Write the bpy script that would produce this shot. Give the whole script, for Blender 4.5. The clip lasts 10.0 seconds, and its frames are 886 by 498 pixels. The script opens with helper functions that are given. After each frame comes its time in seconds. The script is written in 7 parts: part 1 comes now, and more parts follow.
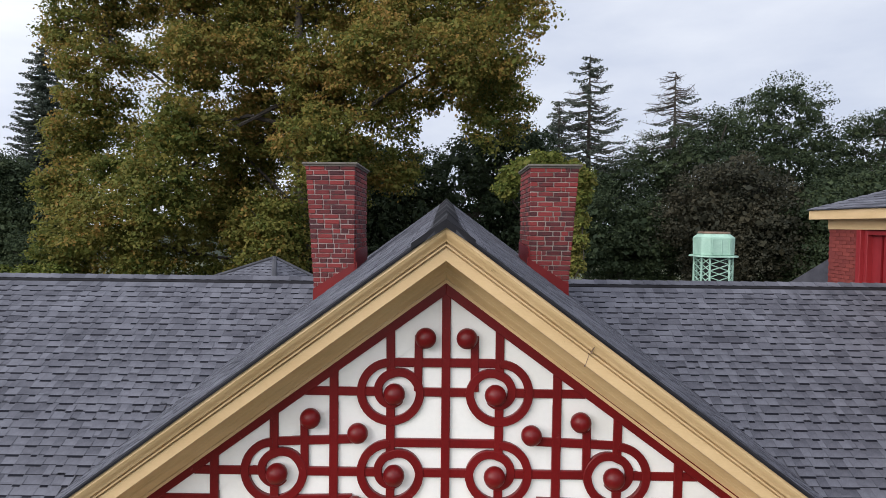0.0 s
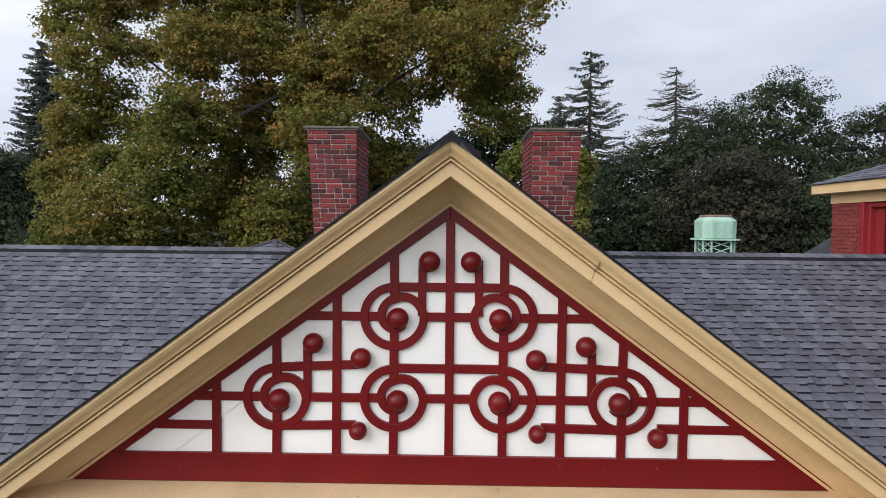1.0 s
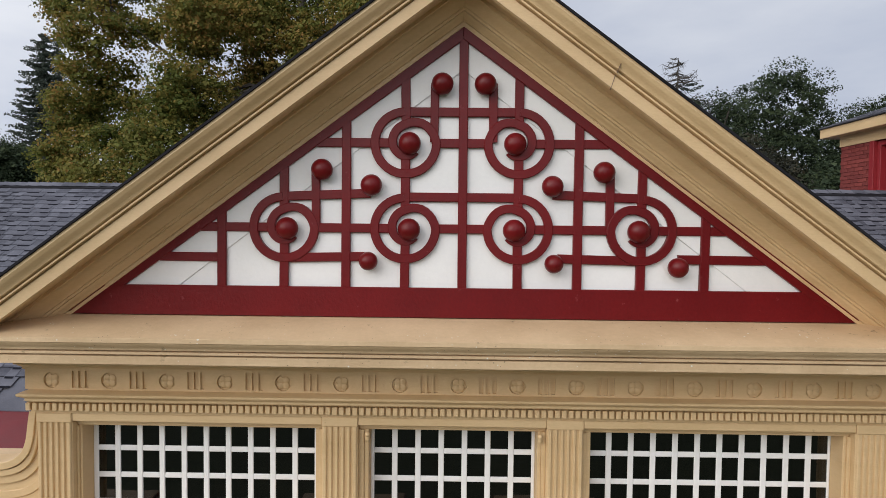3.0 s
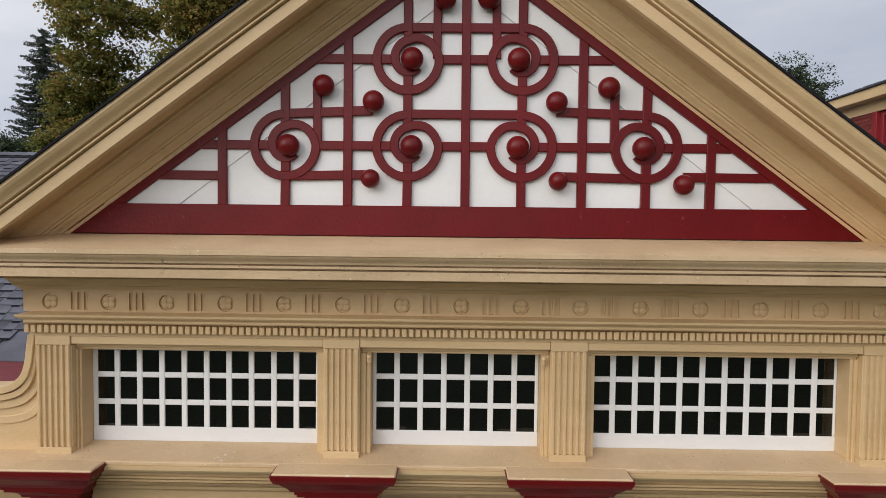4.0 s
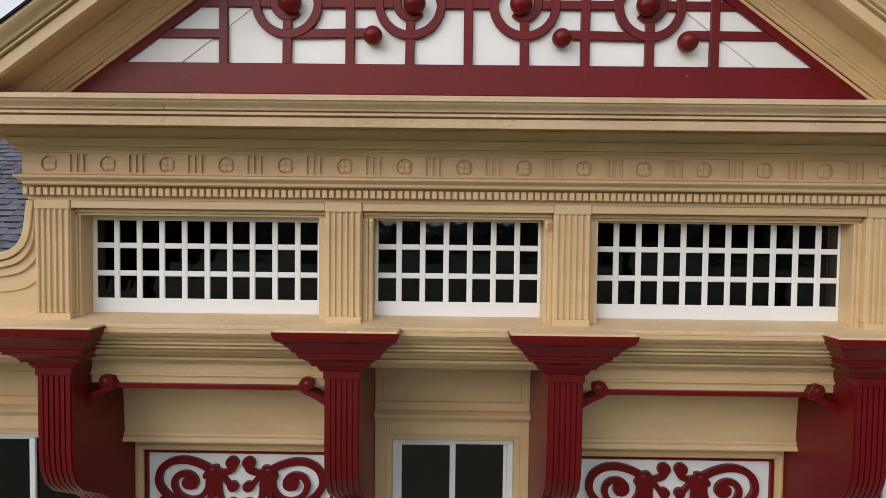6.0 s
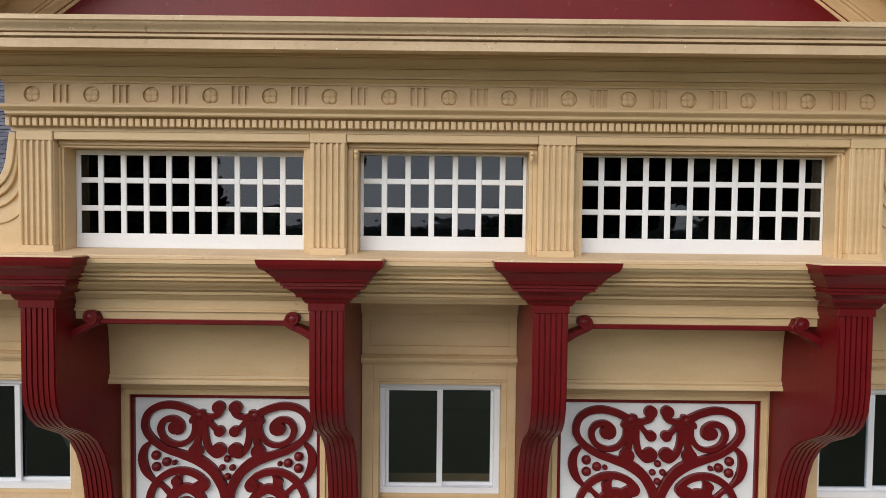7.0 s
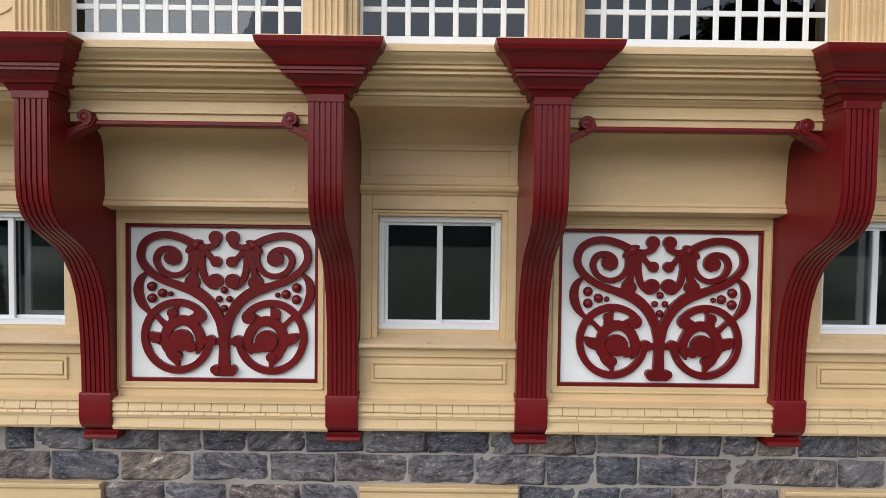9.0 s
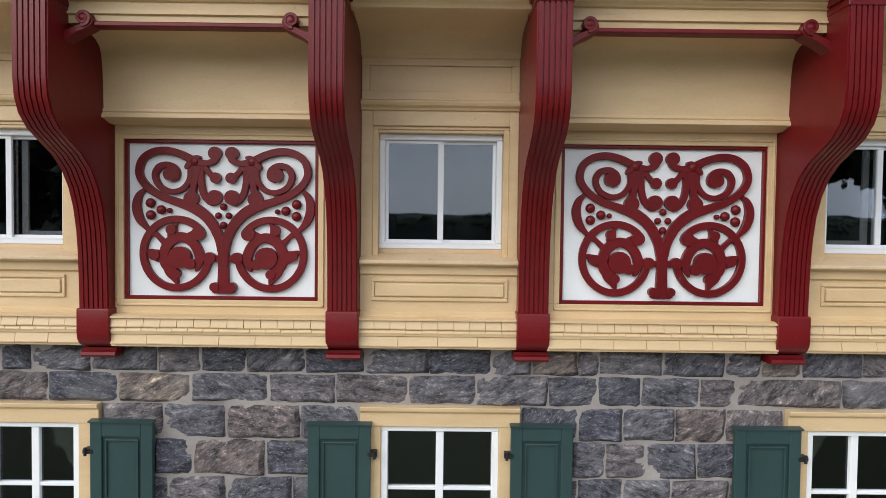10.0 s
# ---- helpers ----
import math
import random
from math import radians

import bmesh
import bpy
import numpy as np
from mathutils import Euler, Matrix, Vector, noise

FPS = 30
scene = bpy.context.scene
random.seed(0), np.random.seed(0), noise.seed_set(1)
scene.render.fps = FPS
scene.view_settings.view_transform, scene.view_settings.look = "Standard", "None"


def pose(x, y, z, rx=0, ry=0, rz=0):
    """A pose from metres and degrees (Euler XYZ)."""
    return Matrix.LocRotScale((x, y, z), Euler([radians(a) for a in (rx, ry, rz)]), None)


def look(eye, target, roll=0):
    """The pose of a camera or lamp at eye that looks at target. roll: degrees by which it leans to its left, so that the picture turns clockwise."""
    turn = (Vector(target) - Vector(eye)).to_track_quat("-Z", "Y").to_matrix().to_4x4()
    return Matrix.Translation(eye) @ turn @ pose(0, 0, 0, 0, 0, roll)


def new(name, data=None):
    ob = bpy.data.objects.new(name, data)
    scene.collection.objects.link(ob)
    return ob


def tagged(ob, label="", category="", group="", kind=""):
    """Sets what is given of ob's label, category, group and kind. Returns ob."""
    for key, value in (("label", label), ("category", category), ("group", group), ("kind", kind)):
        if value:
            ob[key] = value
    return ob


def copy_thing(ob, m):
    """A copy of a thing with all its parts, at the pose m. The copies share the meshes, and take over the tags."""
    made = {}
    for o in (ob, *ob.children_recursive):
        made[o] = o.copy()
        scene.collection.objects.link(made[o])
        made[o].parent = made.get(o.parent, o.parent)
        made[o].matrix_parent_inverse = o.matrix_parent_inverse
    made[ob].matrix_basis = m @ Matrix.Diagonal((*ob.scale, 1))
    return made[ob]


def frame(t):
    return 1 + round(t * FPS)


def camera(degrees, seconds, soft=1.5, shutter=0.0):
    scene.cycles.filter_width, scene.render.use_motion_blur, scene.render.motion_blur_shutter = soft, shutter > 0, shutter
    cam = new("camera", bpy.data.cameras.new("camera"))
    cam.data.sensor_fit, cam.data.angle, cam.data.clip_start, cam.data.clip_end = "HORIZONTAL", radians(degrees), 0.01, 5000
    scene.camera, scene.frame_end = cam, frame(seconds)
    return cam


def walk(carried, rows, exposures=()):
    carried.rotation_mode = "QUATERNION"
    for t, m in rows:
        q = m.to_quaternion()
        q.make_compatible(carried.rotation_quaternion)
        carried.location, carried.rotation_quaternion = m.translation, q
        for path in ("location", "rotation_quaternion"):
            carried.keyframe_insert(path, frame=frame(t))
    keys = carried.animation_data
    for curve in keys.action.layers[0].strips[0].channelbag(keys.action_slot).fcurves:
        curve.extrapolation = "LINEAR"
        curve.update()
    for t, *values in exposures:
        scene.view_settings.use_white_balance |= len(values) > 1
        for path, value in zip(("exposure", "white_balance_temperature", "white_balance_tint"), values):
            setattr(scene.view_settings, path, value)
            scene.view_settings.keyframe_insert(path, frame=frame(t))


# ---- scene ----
# camera and its slow descent in front of the gable
cam = camera(72.2, 10.0, soft=0.6)
walk(cam, [
    (0, look((0.069, -4.645, 9.22), (0.044, -2.647, 9.14), 0.6)),
    (0.5, look((0.047, -4.655, 8.972), (0.021, -2.657, 8.891), 0.6)),
    (1, look((0.051, -4.633, 8.752), (0.025, -2.635, 8.671), 0.6)),
    (1.5, look((0.058, -4.611, 8.483), (0.031, -2.613, 8.404), 0.6)),
    (2, look((0.05, -4.583, 8.207), (0.022, -2.584, 8.128), 0.6)),
    (2.5, look((0.013, -4.568, 7.948), (-0.015, -2.569, 7.871), 0.6)),
    (4, look((-0.026, -4.533, 7.208), (-0.054, -2.534, 7.13), 0.6)),
    (4.5, look((-0.028, -4.539, 6.984), (-0.055, -2.541, 6.906), 0.6)),
    (5, look((-0.061, -4.541, 6.765), (-0.087, -2.542, 6.691), 0.7)),
    (5.5, look((-0.066, -4.537, 6.551), (-0.09, -2.538, 6.477), 0.7)),
    (7, look((0.018, -4.555, 5.948), (0.014, -2.557, 5.876), 0.6)),
    (7.5, look((0.039, -4.534, 5.634), (0.038, -2.535, 5.564), 0.6)),
    (8, look((0.032, -4.532, 5.302), (0.033, -2.533, 5.226), 0.6)),
    (8.5, look((0.008, -4.537, 4.981), (0.012, -2.538, 4.915), 0.7)),
    (9, look((0.013, -4.544, 4.682), (0.017, -2.546, 4.613), 0.7)),
    (9.5, look((0.019, -4.538, 4.361), (0.024, -2.539, 4.298), 0.7)),
    (10, look((0.007, -4.528, 4.052), (0.013, -2.529, 3.992), 0.7)),
], exposures=[(0, 0.08, 6500, 10), (1.0, 0.0, 6500, 10), (2.5, -0.20, 6500, 10), (4.0, -0.38, 6600, 10), (5.5, -0.40, 6600, 10), (7.0, -0.13, 6500, 10), (8.5, -0.04, 6350, 9), (10.0, 0.08, 6150, 8)])

# ---- world and sun ----
world = bpy.data.worlds.new("overcast_sky")
scene.world = world
world.use_nodes = True
wn, wl = world.node_tree.nodes, world.node_tree.links
wn.clear()
SUN_DIR = Vector((-0.64, -0.66, 0.39)).normalized()
sky = wn.new("ShaderNodeTexSky")
sky.sky_type, sky.sun_disc = "NISHITA", False
sky.sun_elevation = math.asin(SUN_DIR.z)
sky.sun_rotation = math.atan2(SUN_DIR.x, SUN_DIR.y)
sky.air_density, sky.dust_density, sky.ozone_density = 1.0, 0.8, 1.0
tc = wn.new("ShaderNodeTexCoord")
mp = wn.new("ShaderNodeMapping")
mp.inputs["Scale"].default_value = (1.6, 1.6, 5.0)
cl = wn.new("ShaderNodeTexNoise")
cl.inputs["Scale"].default_value, cl.inputs["Detail"].default_value, cl.inputs["Roughness"].default_value = 1.7, 6.0, 0.52
cr = wn.new("ShaderNodeValToRGB")
cr.color_ramp.elements[0].position, cr.color_ramp.elements[0].color = 0.34, (5.6, 6.15, 7.5, 1)
cr.color_ramp.elements[1].position, cr.color_ramp.elements[1].color = 0.70, (7.7, 8.1, 9.0, 1)
mixw = wn.new("ShaderNodeMix")
mixw.data_type = "RGBA"
mixw.inputs["Factor"].default_value = 0.96
bgw = wn.new("ShaderNodeBackground")
bgw.inputs["Strength"].default_value = 0.106
outw = wn.new("ShaderNodeOutputWorld")
wl.new(tc.outputs["Generated"], mp.inputs["Vector"])
wl.new(mp.outputs["Vector"], cl.inputs["Vector"])
wl.new(cl.outputs["Fac"], cr.inputs["Fac"])
wl.new(sky.outputs["Color"], mixw.inputs["A"])
wl.new(cr.outputs["Color"], mixw.inputs["B"])
# the cloud cover is brightest round the hidden sun
toward = wn.new("ShaderNodeVectorMath")
toward.operation = "DOT_PRODUCT"
toward.inputs[1].default_value = SUN_DIR
wl.new(tc.outputs["Generated"], toward.inputs[0])
glow = wn.new("ShaderNodeMapRange")
glow.interpolation_type = "SMOOTHSTEP"
glow.inputs["From Min"].default_value, glow.inputs["From Max"].default_value = -0.35, 1.0
glow.inputs["To Min"].default_value, glow.inputs["To Max"].default_value = 0.0, 1.0
wl.new(toward.outputs["Value"], glow.inputs["Value"])
warm = wn.new("ShaderNodeMix")
warm.data_type = "VECTOR"
warm.inputs[4].default_value, warm.inputs[5].default_value = (1.0, 1.0, 1.0), (2.55, 2.42, 2.22)
wl.new(glow.outputs["Result"], warm.inputs["Factor"])
lit = wn.new("ShaderNodeVectorMath")
lit.operation = "MULTIPLY"
wl.new(mixw.outputs["Result"], lit.inputs[0])
wl.new(warm.outputs[1], lit.inputs[1])
wl.new(lit.outputs["Vector"], bgw.inputs["Color"])
wl.new(bgw.outputs["Background"], outw.inputs["Surface"])

sun = new("sun", bpy.data.lights.new("sun", "SUN"))
sun.data.energy, sun.data.angle, sun.data.color = 2.1, radians(52), (1.0, 0.95, 0.87)
sun.matrix_world = look((0, 0, 30), Vector((0, 0, 30)) - SUN_DIR)

# ---- materials ----
def nodes_of(name):
    m = bpy.data.materials.new(name)
    m.use_nodes = True
    n, l = m.node_tree.nodes, m.node_tree.links
    return m, n, l, n["Principled BSDF"]


def surface(name, c1, c2, rough=0.5, big=1.2, fine=30.0, bump=0.15, dist=0.004, stretch=(1, 1, 1), metal=0.0,
            rand=0.0, island=0.0, dirt=None, dirt_at=0.62, spec=0.5):
    """Painted or mineral surface: broad variation c1 to c2, fine grain, relief; rand varies it by object, island by piece;
    dirt is a colour of patchy wear."""
    m, n, l, p = nodes_of(name)
    tc = n.new("ShaderNodeTexCoord")
    mp = n.new("ShaderNodeMapping")
    mp.inputs["Scale"].default_value = stretch
    l.new(tc.outputs["Object"], mp.inputs["Vector"])
    a = n.new("ShaderNodeTexNoise")
    a.inputs["Scale"].default_value, a.inputs["Detail"].default_value, a.inputs["Roughness"].default_value = big, 5, 0.6
    b = n.new("ShaderNodeTexNoise")
    b.inputs["Scale"].default_value, b.inputs["Detail"].default_value, b.inputs["Roughness"].default_value = fine, 4, 0.65
    l.new(mp.outputs["Vector"], a.inputs["Vector"])
    l.new(mp.outputs["Vector"], b.inputs["Vector"])
    s = n.new("ShaderNodeMath")
    s.operation = "MULTIPLY_ADD"
    l.new(b.outputs["Fac"], s.inputs[0])
    s.inputs[1].default_value = 0.45
    l.new(a.outputs["Fac"], s.inputs[2])
    fac = s.outputs[0]
    if rand or island:
        src = n.new("ShaderNodeObjectInfo") if rand else n.new("ShaderNodeNewGeometry")
        r = n.new("ShaderNodeMath")
        r.operation = "MULTIPLY_ADD"
        l.new(src.outputs["Random" if rand else "Random Per Island"], r.inputs[0])
        r.inputs[1].default_value = rand or island
        l.new(fac, r.inputs[2])
        o = n.new("ShaderNodeMath")
        o.operation = "SUBTRACT"
        l.new(r.outputs[0], o.inputs[0])
        o.inputs[1].default_value = 0.5 * (rand or island)
        fac = o.outputs[0]
    ramp = n.new("ShaderNodeValToRGB")
    ramp.color_ramp.elements[0].position, ramp.color_ramp.elements[0].color = 0.45, (*c1, 1)
    ramp.color_ramp.elements[1].position, ramp.color_ramp.elements[1].color = 0.98, (*c2, 1)
    l.new(fac, ramp.inputs["Fac"])
    col = ramp.outputs["Color"]
    if dirt:
        d = n.new("ShaderNodeTexNoise")
        d.inputs["Scale"].default_value, d.inputs["Detail"].default_value, d.inputs["Roughness"].default_value = fine * 0.28, 8, 0.72
        l.new(tc.outputs["Object"], d.inputs["Vector"])
        dr = n.new("ShaderNodeValToRGB")
        dr.color_ramp.elements[0].position, dr.color_ramp.elements[1].position = dirt_at, dirt_at + 0.07
        l.new(d.outputs["Fac"], dr.inputs["Fac"])
        mx = n.new("ShaderNodeMix")
        mx.data_type = "RGBA"
        l.new(dr.outputs["Color"], mx.inputs["Factor"])
        l.new(col, mx.inputs["A"])
        mx.inputs["B"].default_value = (*dirt, 1)
        col = mx.outputs["Result"]
    l.new(col, p.inputs["Base Color"])
    rr = n.new("ShaderNodeMapRange")
    rr.inputs["To Min"].default_value, rr.inputs["To Max"].default_value = max(rough - 0.14, 0.02), min(rough + 0.14, 1)
    l.new(b.outputs["Fac"], rr.inputs["Value"])
    l.new(rr.outputs["Result"], p.inputs["Roughness"])
    p.inputs["Metallic"].default_value = metal
    p.inputs["Specular IOR Level"].default_value = spec
    bp = n.new("ShaderNodeBump")
    bp.inputs["Strength"].default_value, bp.inputs["Distance"].default_value = bump, dist
    l.new(s.outputs[0], bp.inputs["Height"])
    l.new(bp.outputs["Normal"], p.inputs["Normal"])
    return m


CREAM = surface("cream_paint", (0.555, 0.387, 0.200), (0.690, 0.500, 0.284), 0.48, 1.4, 34, 0.55, 0.005, (1, 1, 3.5),
                dirt=(0.37, 0.25, 0.13), dirt_at=0.665)
CREAM_WEATHERED = surface("weathered_cream_paint", (0.50, 0.35, 0.20), (0.68, 0.50, 0.31), 0.6, 2.2, 36, 0.6, 0.006,
                          dirt=(0.30, 0.21, 0.125), dirt_at=0.63)
RED = surface("dark_red_paint", (0.098, 0.0030, 0.0048), (0.165, 0.0056, 0.0076), 0.36, 1.8, 60, 0.75, 0.005, (1, 1, 0.7), spec=0.30,
              dirt=(0.22, 0.045, 0.048), dirt_at=0.645)


def spotted(m, size, at, colour):
    """Scattered small spots over a painted surface."""
    n, l = m.node_tree.nodes, m.node_tree.links
    p = n["Principled BSDF"]
    col = p.inputs["Base Color"].links[0].from_socket
    tc, vo, cmp = n.new("ShaderNodeTexCoord"), n.new("ShaderNodeTexVoronoi"), n.new("ShaderNodeMath")
    vo.inputs["Scale"].default_value = size
    no = n.new("ShaderNodeTexNoise")
    no.inputs["Scale"].default_value, no.inputs["Detail"].default_value = size * 0.2, 2
    pr = n.new("ShaderNodeMath")
    pr.operation = "MULTIPLY"
    l.new(tc.outputs["Object"], vo.inputs["Vector"])
    l.new(tc.outputs["Object"], no.inputs["Vector"])
    cmp.operation = "LESS_THAN"
    l.new(vo.outputs["Distance"], cmp.inputs[0])
    pr.inputs[1].default_value = at
    l.new(no.outputs["Fac"], pr.inputs[0])
    th = n.new("ShaderNodeMath")
    th.operation = "SUBTRACT"
    l.new(pr.outputs[0], th.inputs[0])
    th.inputs[1].default_value = at * 0.42
    l.new(th.outputs[0], cmp.inputs[1])
    mx = n.new("ShaderNodeMix")
    mx.data_type = "RGBA"
    l.new(cmp.outputs[0], mx.inputs["Factor"])
    l.new(col, mx.inputs["A"])
    mx.inputs["B"].default_value = (*colour, 1)
    l.new(mx.outputs["Result"], p.inputs["Base Color"])


spotted(CREAM_WEATHERED, 26.0, 0.62, (0.72, 0.68, 0.60))
spotted(CREAM_WEATHERED, 34.0, 0.46, (0.13, 0.09, 0.06))
WHITE = surface("white_paint", (0.77, 0.77, 0.77), (0.86, 0.855, 0.845), 0.45, 1.3, 40, 0.5, 0.004,
                dirt=(0.60, 0.58, 0.52), dirt_at=0.71)
VINYL = surface("white_vinyl", (0.72, 0.73, 0.76), (0.80, 0.80, 0.82), 0.35, 1.0, 60, 0.05, 0.001)
GREY_VINYL = surface("grey_vinyl", (0.32, 0.33, 0.35), (0.40, 0.41, 0.43), 0.4, 1.0, 60, 0.05, 0.001)
GREEN = surface("dark_green_paint", (0.019, 0.043, 0.043), (0.031, 0.061, 0.060), 0.4, 1.4, 34, 0.2, 0.003)
IRON = surface("black_iron", (0.012, 0.012, 0.012), (0.03, 0.028, 0.026), 0.5, 6, 60, 0.3, 0.002, metal=0.4)
SHINGLE = surface("grey_asphalt_shingle", (0.056, 0.058, 0.074), (0.138, 0.142, 0.172), 0.9, 2.2, 90, 1.0, 0.010, island=0.34, spec=0.2)
SHINGLE_PIECE = surface("grey_asphalt_shingle_piece", (0.056, 0.058, 0.074), (0.138, 0.142, 0.172), 0.9, 2.2, 90, 1.0, 0.010, rand=0.34, spec=0.2)
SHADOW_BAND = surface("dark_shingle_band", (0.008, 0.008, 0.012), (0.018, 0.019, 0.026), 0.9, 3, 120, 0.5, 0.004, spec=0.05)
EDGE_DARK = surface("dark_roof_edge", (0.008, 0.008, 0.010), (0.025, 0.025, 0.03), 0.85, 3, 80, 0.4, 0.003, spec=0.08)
SHINGLE_CAP = surface("dark_shingle_cap", (0.020, 0.021, 0.026), (0.070, 0.072, 0.084), 0.88, 2.5, 100, 0.9, 0.008, island=0.6, spec=0.15)
BRICK = surface("red_brick", (0.045, 0.009, 0.013), (0.185, 0.022, 0.023), 0.85, 5.0, 45, 0.9, 0.008, rand=0.75,
                dirt=(0.045, 0.025, 0.025), dirt_at=0.60)
MORTAR = surface("lime_mortar", (0.24, 0.21, 0.19), (0.37, 0.33, 0.30), 0.9, 2.5, 50, 0.6, 0.006)
PALE_MORTAR = surface("pale_mortar", (0.25, 0.195, 0.185), (0.40, 0.325, 0.315), 0.9, 2.5, 50, 0.6, 0.006)
BRICK_FAR = surface("far_brick", (0.15, 0.024, 0.022), (0.24, 0.045, 0.036), 0.85, 1.5, 30, 0.4, 0.005, rand=0.4)
COPPER = surface("green_copper_patina", (0.22, 0.37, 0.30), (0.36, 0.54, 0.455), 0.7, 3.0, 25, 0.3, 0.003,
                 dirt=(0.07, 0.12, 0.09), dirt_at=0.66)
BROWN = surface("rusty_brown_metal", (0.13, 0.085, 0.06), (0.22, 0.15, 0.11), 0.7, 4, 40, 0.3, 0.003)
GRASS = surface("lawn", (0.046, 0.058, 0.026), (0.082, 0.090, 0.042), 0.9, 0.12, 6.0, 0.6, 0.04)
# kept pale to throw light up under the mouldings
BOUNCE_GRAVEL = surface("gravel", (0.30, 0.285, 0.25), (0.42, 0.40, 0.355), 0.95, 0.12, 40.0, 0.8, 0.02)
# darkness of unlit rooms, put into the colour
DARK = surface("unlit_interior", (0.006, 0.006, 0.006), (0.012, 0.012, 0.012), 0.9, 0.8, 12, 0.1, 0.004)
BARK = surface("bark", (0.022, 0.018, 0.014), (0.065, 0.055, 0.045), 0.9, 2.0, 14, 0.8, 0.03, (1, 1, 0.3))


def stone_material():
    m, n, l, p = nodes_of("grey_schist")
    tc = n.new("ShaderNodeTexCoord")
    oi = n.new("ShaderNodeObjectInfo")
    ofs = n.new("ShaderNodeVectorMath")
    ofs.operation = "MULTIPLY_ADD"
    cb = n.new("ShaderNodeCombineXYZ")
    for k in range(3):
        l.new(oi.outputs["Random"], cb.inputs[k])
    l.new(cb.outputs[0], ofs.inputs[0])
    ofs.inputs[1].default_value = (31, 17, 43)
    l.new(tc.outputs["Object"], ofs.inputs[2])
    rot = n.new("ShaderNodeVectorRotate")
    rot.rotation_type = "Y_AXIS"
    l.new(ofs.outputs[0], rot.inputs["Vector"])
    ang = n.new("ShaderNodeMapRange")
    ang.inputs["To Min"].default_value, ang.inputs["To Max"].default_value = -0.5, 0.9
    l.new(oi.outputs["Random"], ang.inputs["Value"])
    l.new(ang.outputs["Result"], rot.inputs["Angle"])
    mp = n.new("ShaderNodeMapping")
    mp.inputs["Scale"].default_value = (1.0, 1.0, 2.6)
    l.new(rot.outputs[0], mp.inputs["Vector"])
    a = n.new("ShaderNodeTexNoise")
    a.inputs["Scale"].default_value, a.inputs["Detail"].default_value, a.inputs["Roughness"].default_value = 8, 12, 0.80
    a.inputs["Distortion"].default_value = 0.35
    l.new(mp.outputs["Vector"], a.inputs["Vector"])
    ramp = n.new("ShaderNodeValToRGB")
    e = ramp.color_ramp.elements
    e[0].position, e[0].color = 0.40, (0.026, 0.025, 0.031, 1)
    e[1].position, e[1].color = 0.65, (0.66, 0.63, 0.61, 1)
    x = e.new(0.49)
    x.color = (0.118, 0.112, 0.128, 1)
    x = e.new(0.575)
    x.color = (0.225, 0.212, 0.222, 1)
    l.new(a.outputs["Fac"], ramp.inputs["Fac"])
    tint = n.new("ShaderNodeValToRGB")
    t = tint.color_ramp.elements
    tint.color_ramp.interpolation = "LINEAR"
    t[0].position, t[0].color = 0.0, (0.52, 0.54, 0.64, 1)
    t[1].position, t[1].color = 1.0, (1.65, 1.34, 1.02, 1)
    x = t.new(0.62)
    x.color = (1.08, 1.06, 1.07, 1)
    x = t.new(0.88)
    x.color = (1.08, 0.88, 0.76, 1)
    wr = n.new("ShaderNodeTexWhiteNoise")
    wr.noise_dimensions = "1D"
    l.new(oi.outputs["Random"], wr.inputs["W"])
    l.new(wr.outputs["Value"], tint.inputs["Fac"])
    mx = n.new("ShaderNodeMix")
    mx.data_type, mx.blend_type = "RGBA", "MULTIPLY"
    mx.inputs["Factor"].default_value = 1.0
    l.new(ramp.outputs["Color"], mx.inputs["A"])
    l.new(tint.outputs["Color"], mx.inputs["B"])
    fl = n.new("ShaderNodeTexNoise")
    fl.inputs["Scale"].default_value, fl.inputs["Detail"].default_value, fl.inputs["Roughness"].default_value = 30, 8, 0.82
    l.new(mp.outputs["Vector"], fl.inputs["Vector"])
    fr = n.new("ShaderNodeValToRGB")
    fr.color_ramp.elements[0].position, fr.color_ramp.elements[1].position = 0.545, 0.655
    l.new(fl.outputs["Fac"], fr.inputs["Fac"])
    mf = n.new("ShaderNodeMix")
    mf.data_type = "RGBA"
    l.new(fr.outputs["Color"], mf.inputs["Factor"])
    l.new(mx.outputs["Result"], mf.inputs["A"])
    mf.inputs["B"].default_value = (0.46, 0.445, 0.44, 1)
    # old mortar smeared over some of the faces
    ge, sm, sr, ms = (n.new("ShaderNode" + k) for k in ("NewGeometry", "TexNoise", "ValToRGB", "Mix"))
    sm.inputs["Scale"].default_value, sm.inputs["Detail"].default_value, sm.inputs["Roughness"].default_value = 1.7, 9, 0.66
    l.new(ge.outputs["Position"], sm.inputs["Vector"])
    sr.color_ramp.elements[0].position, sr.color_ramp.elements[1].position = 0.52, 0.74
    sr.color_ramp.elements[1].color = (0.75, 0.75, 0.75, 1)
    l.new(sm.outputs["Fac"], sr.inputs["Fac"])
    ms.data_type = "RGBA"
    l.new(sr.outputs["Color"], ms.inputs["Factor"])
    l.new(mf.outputs["Result"], ms.inputs["A"])
    ms.inputs["B"].default_value = (0.27, 0.25, 0.24, 1)
    l.new(ms.outputs["Result"], p.inputs["Base Color"])
    p.inputs["Roughness"].default_value = 0.72
    bp = n.new("ShaderNodeBump")
    bp.inputs["Strength"].default_value, bp.inputs["Distance"].default_value = 1.0, 0.030
    l.new(a.outputs["Fac"], bp.inputs["Height"])
    l.new(bp.outputs["Normal"], p.inputs["Normal"])
    return m


STONE = stone_material()


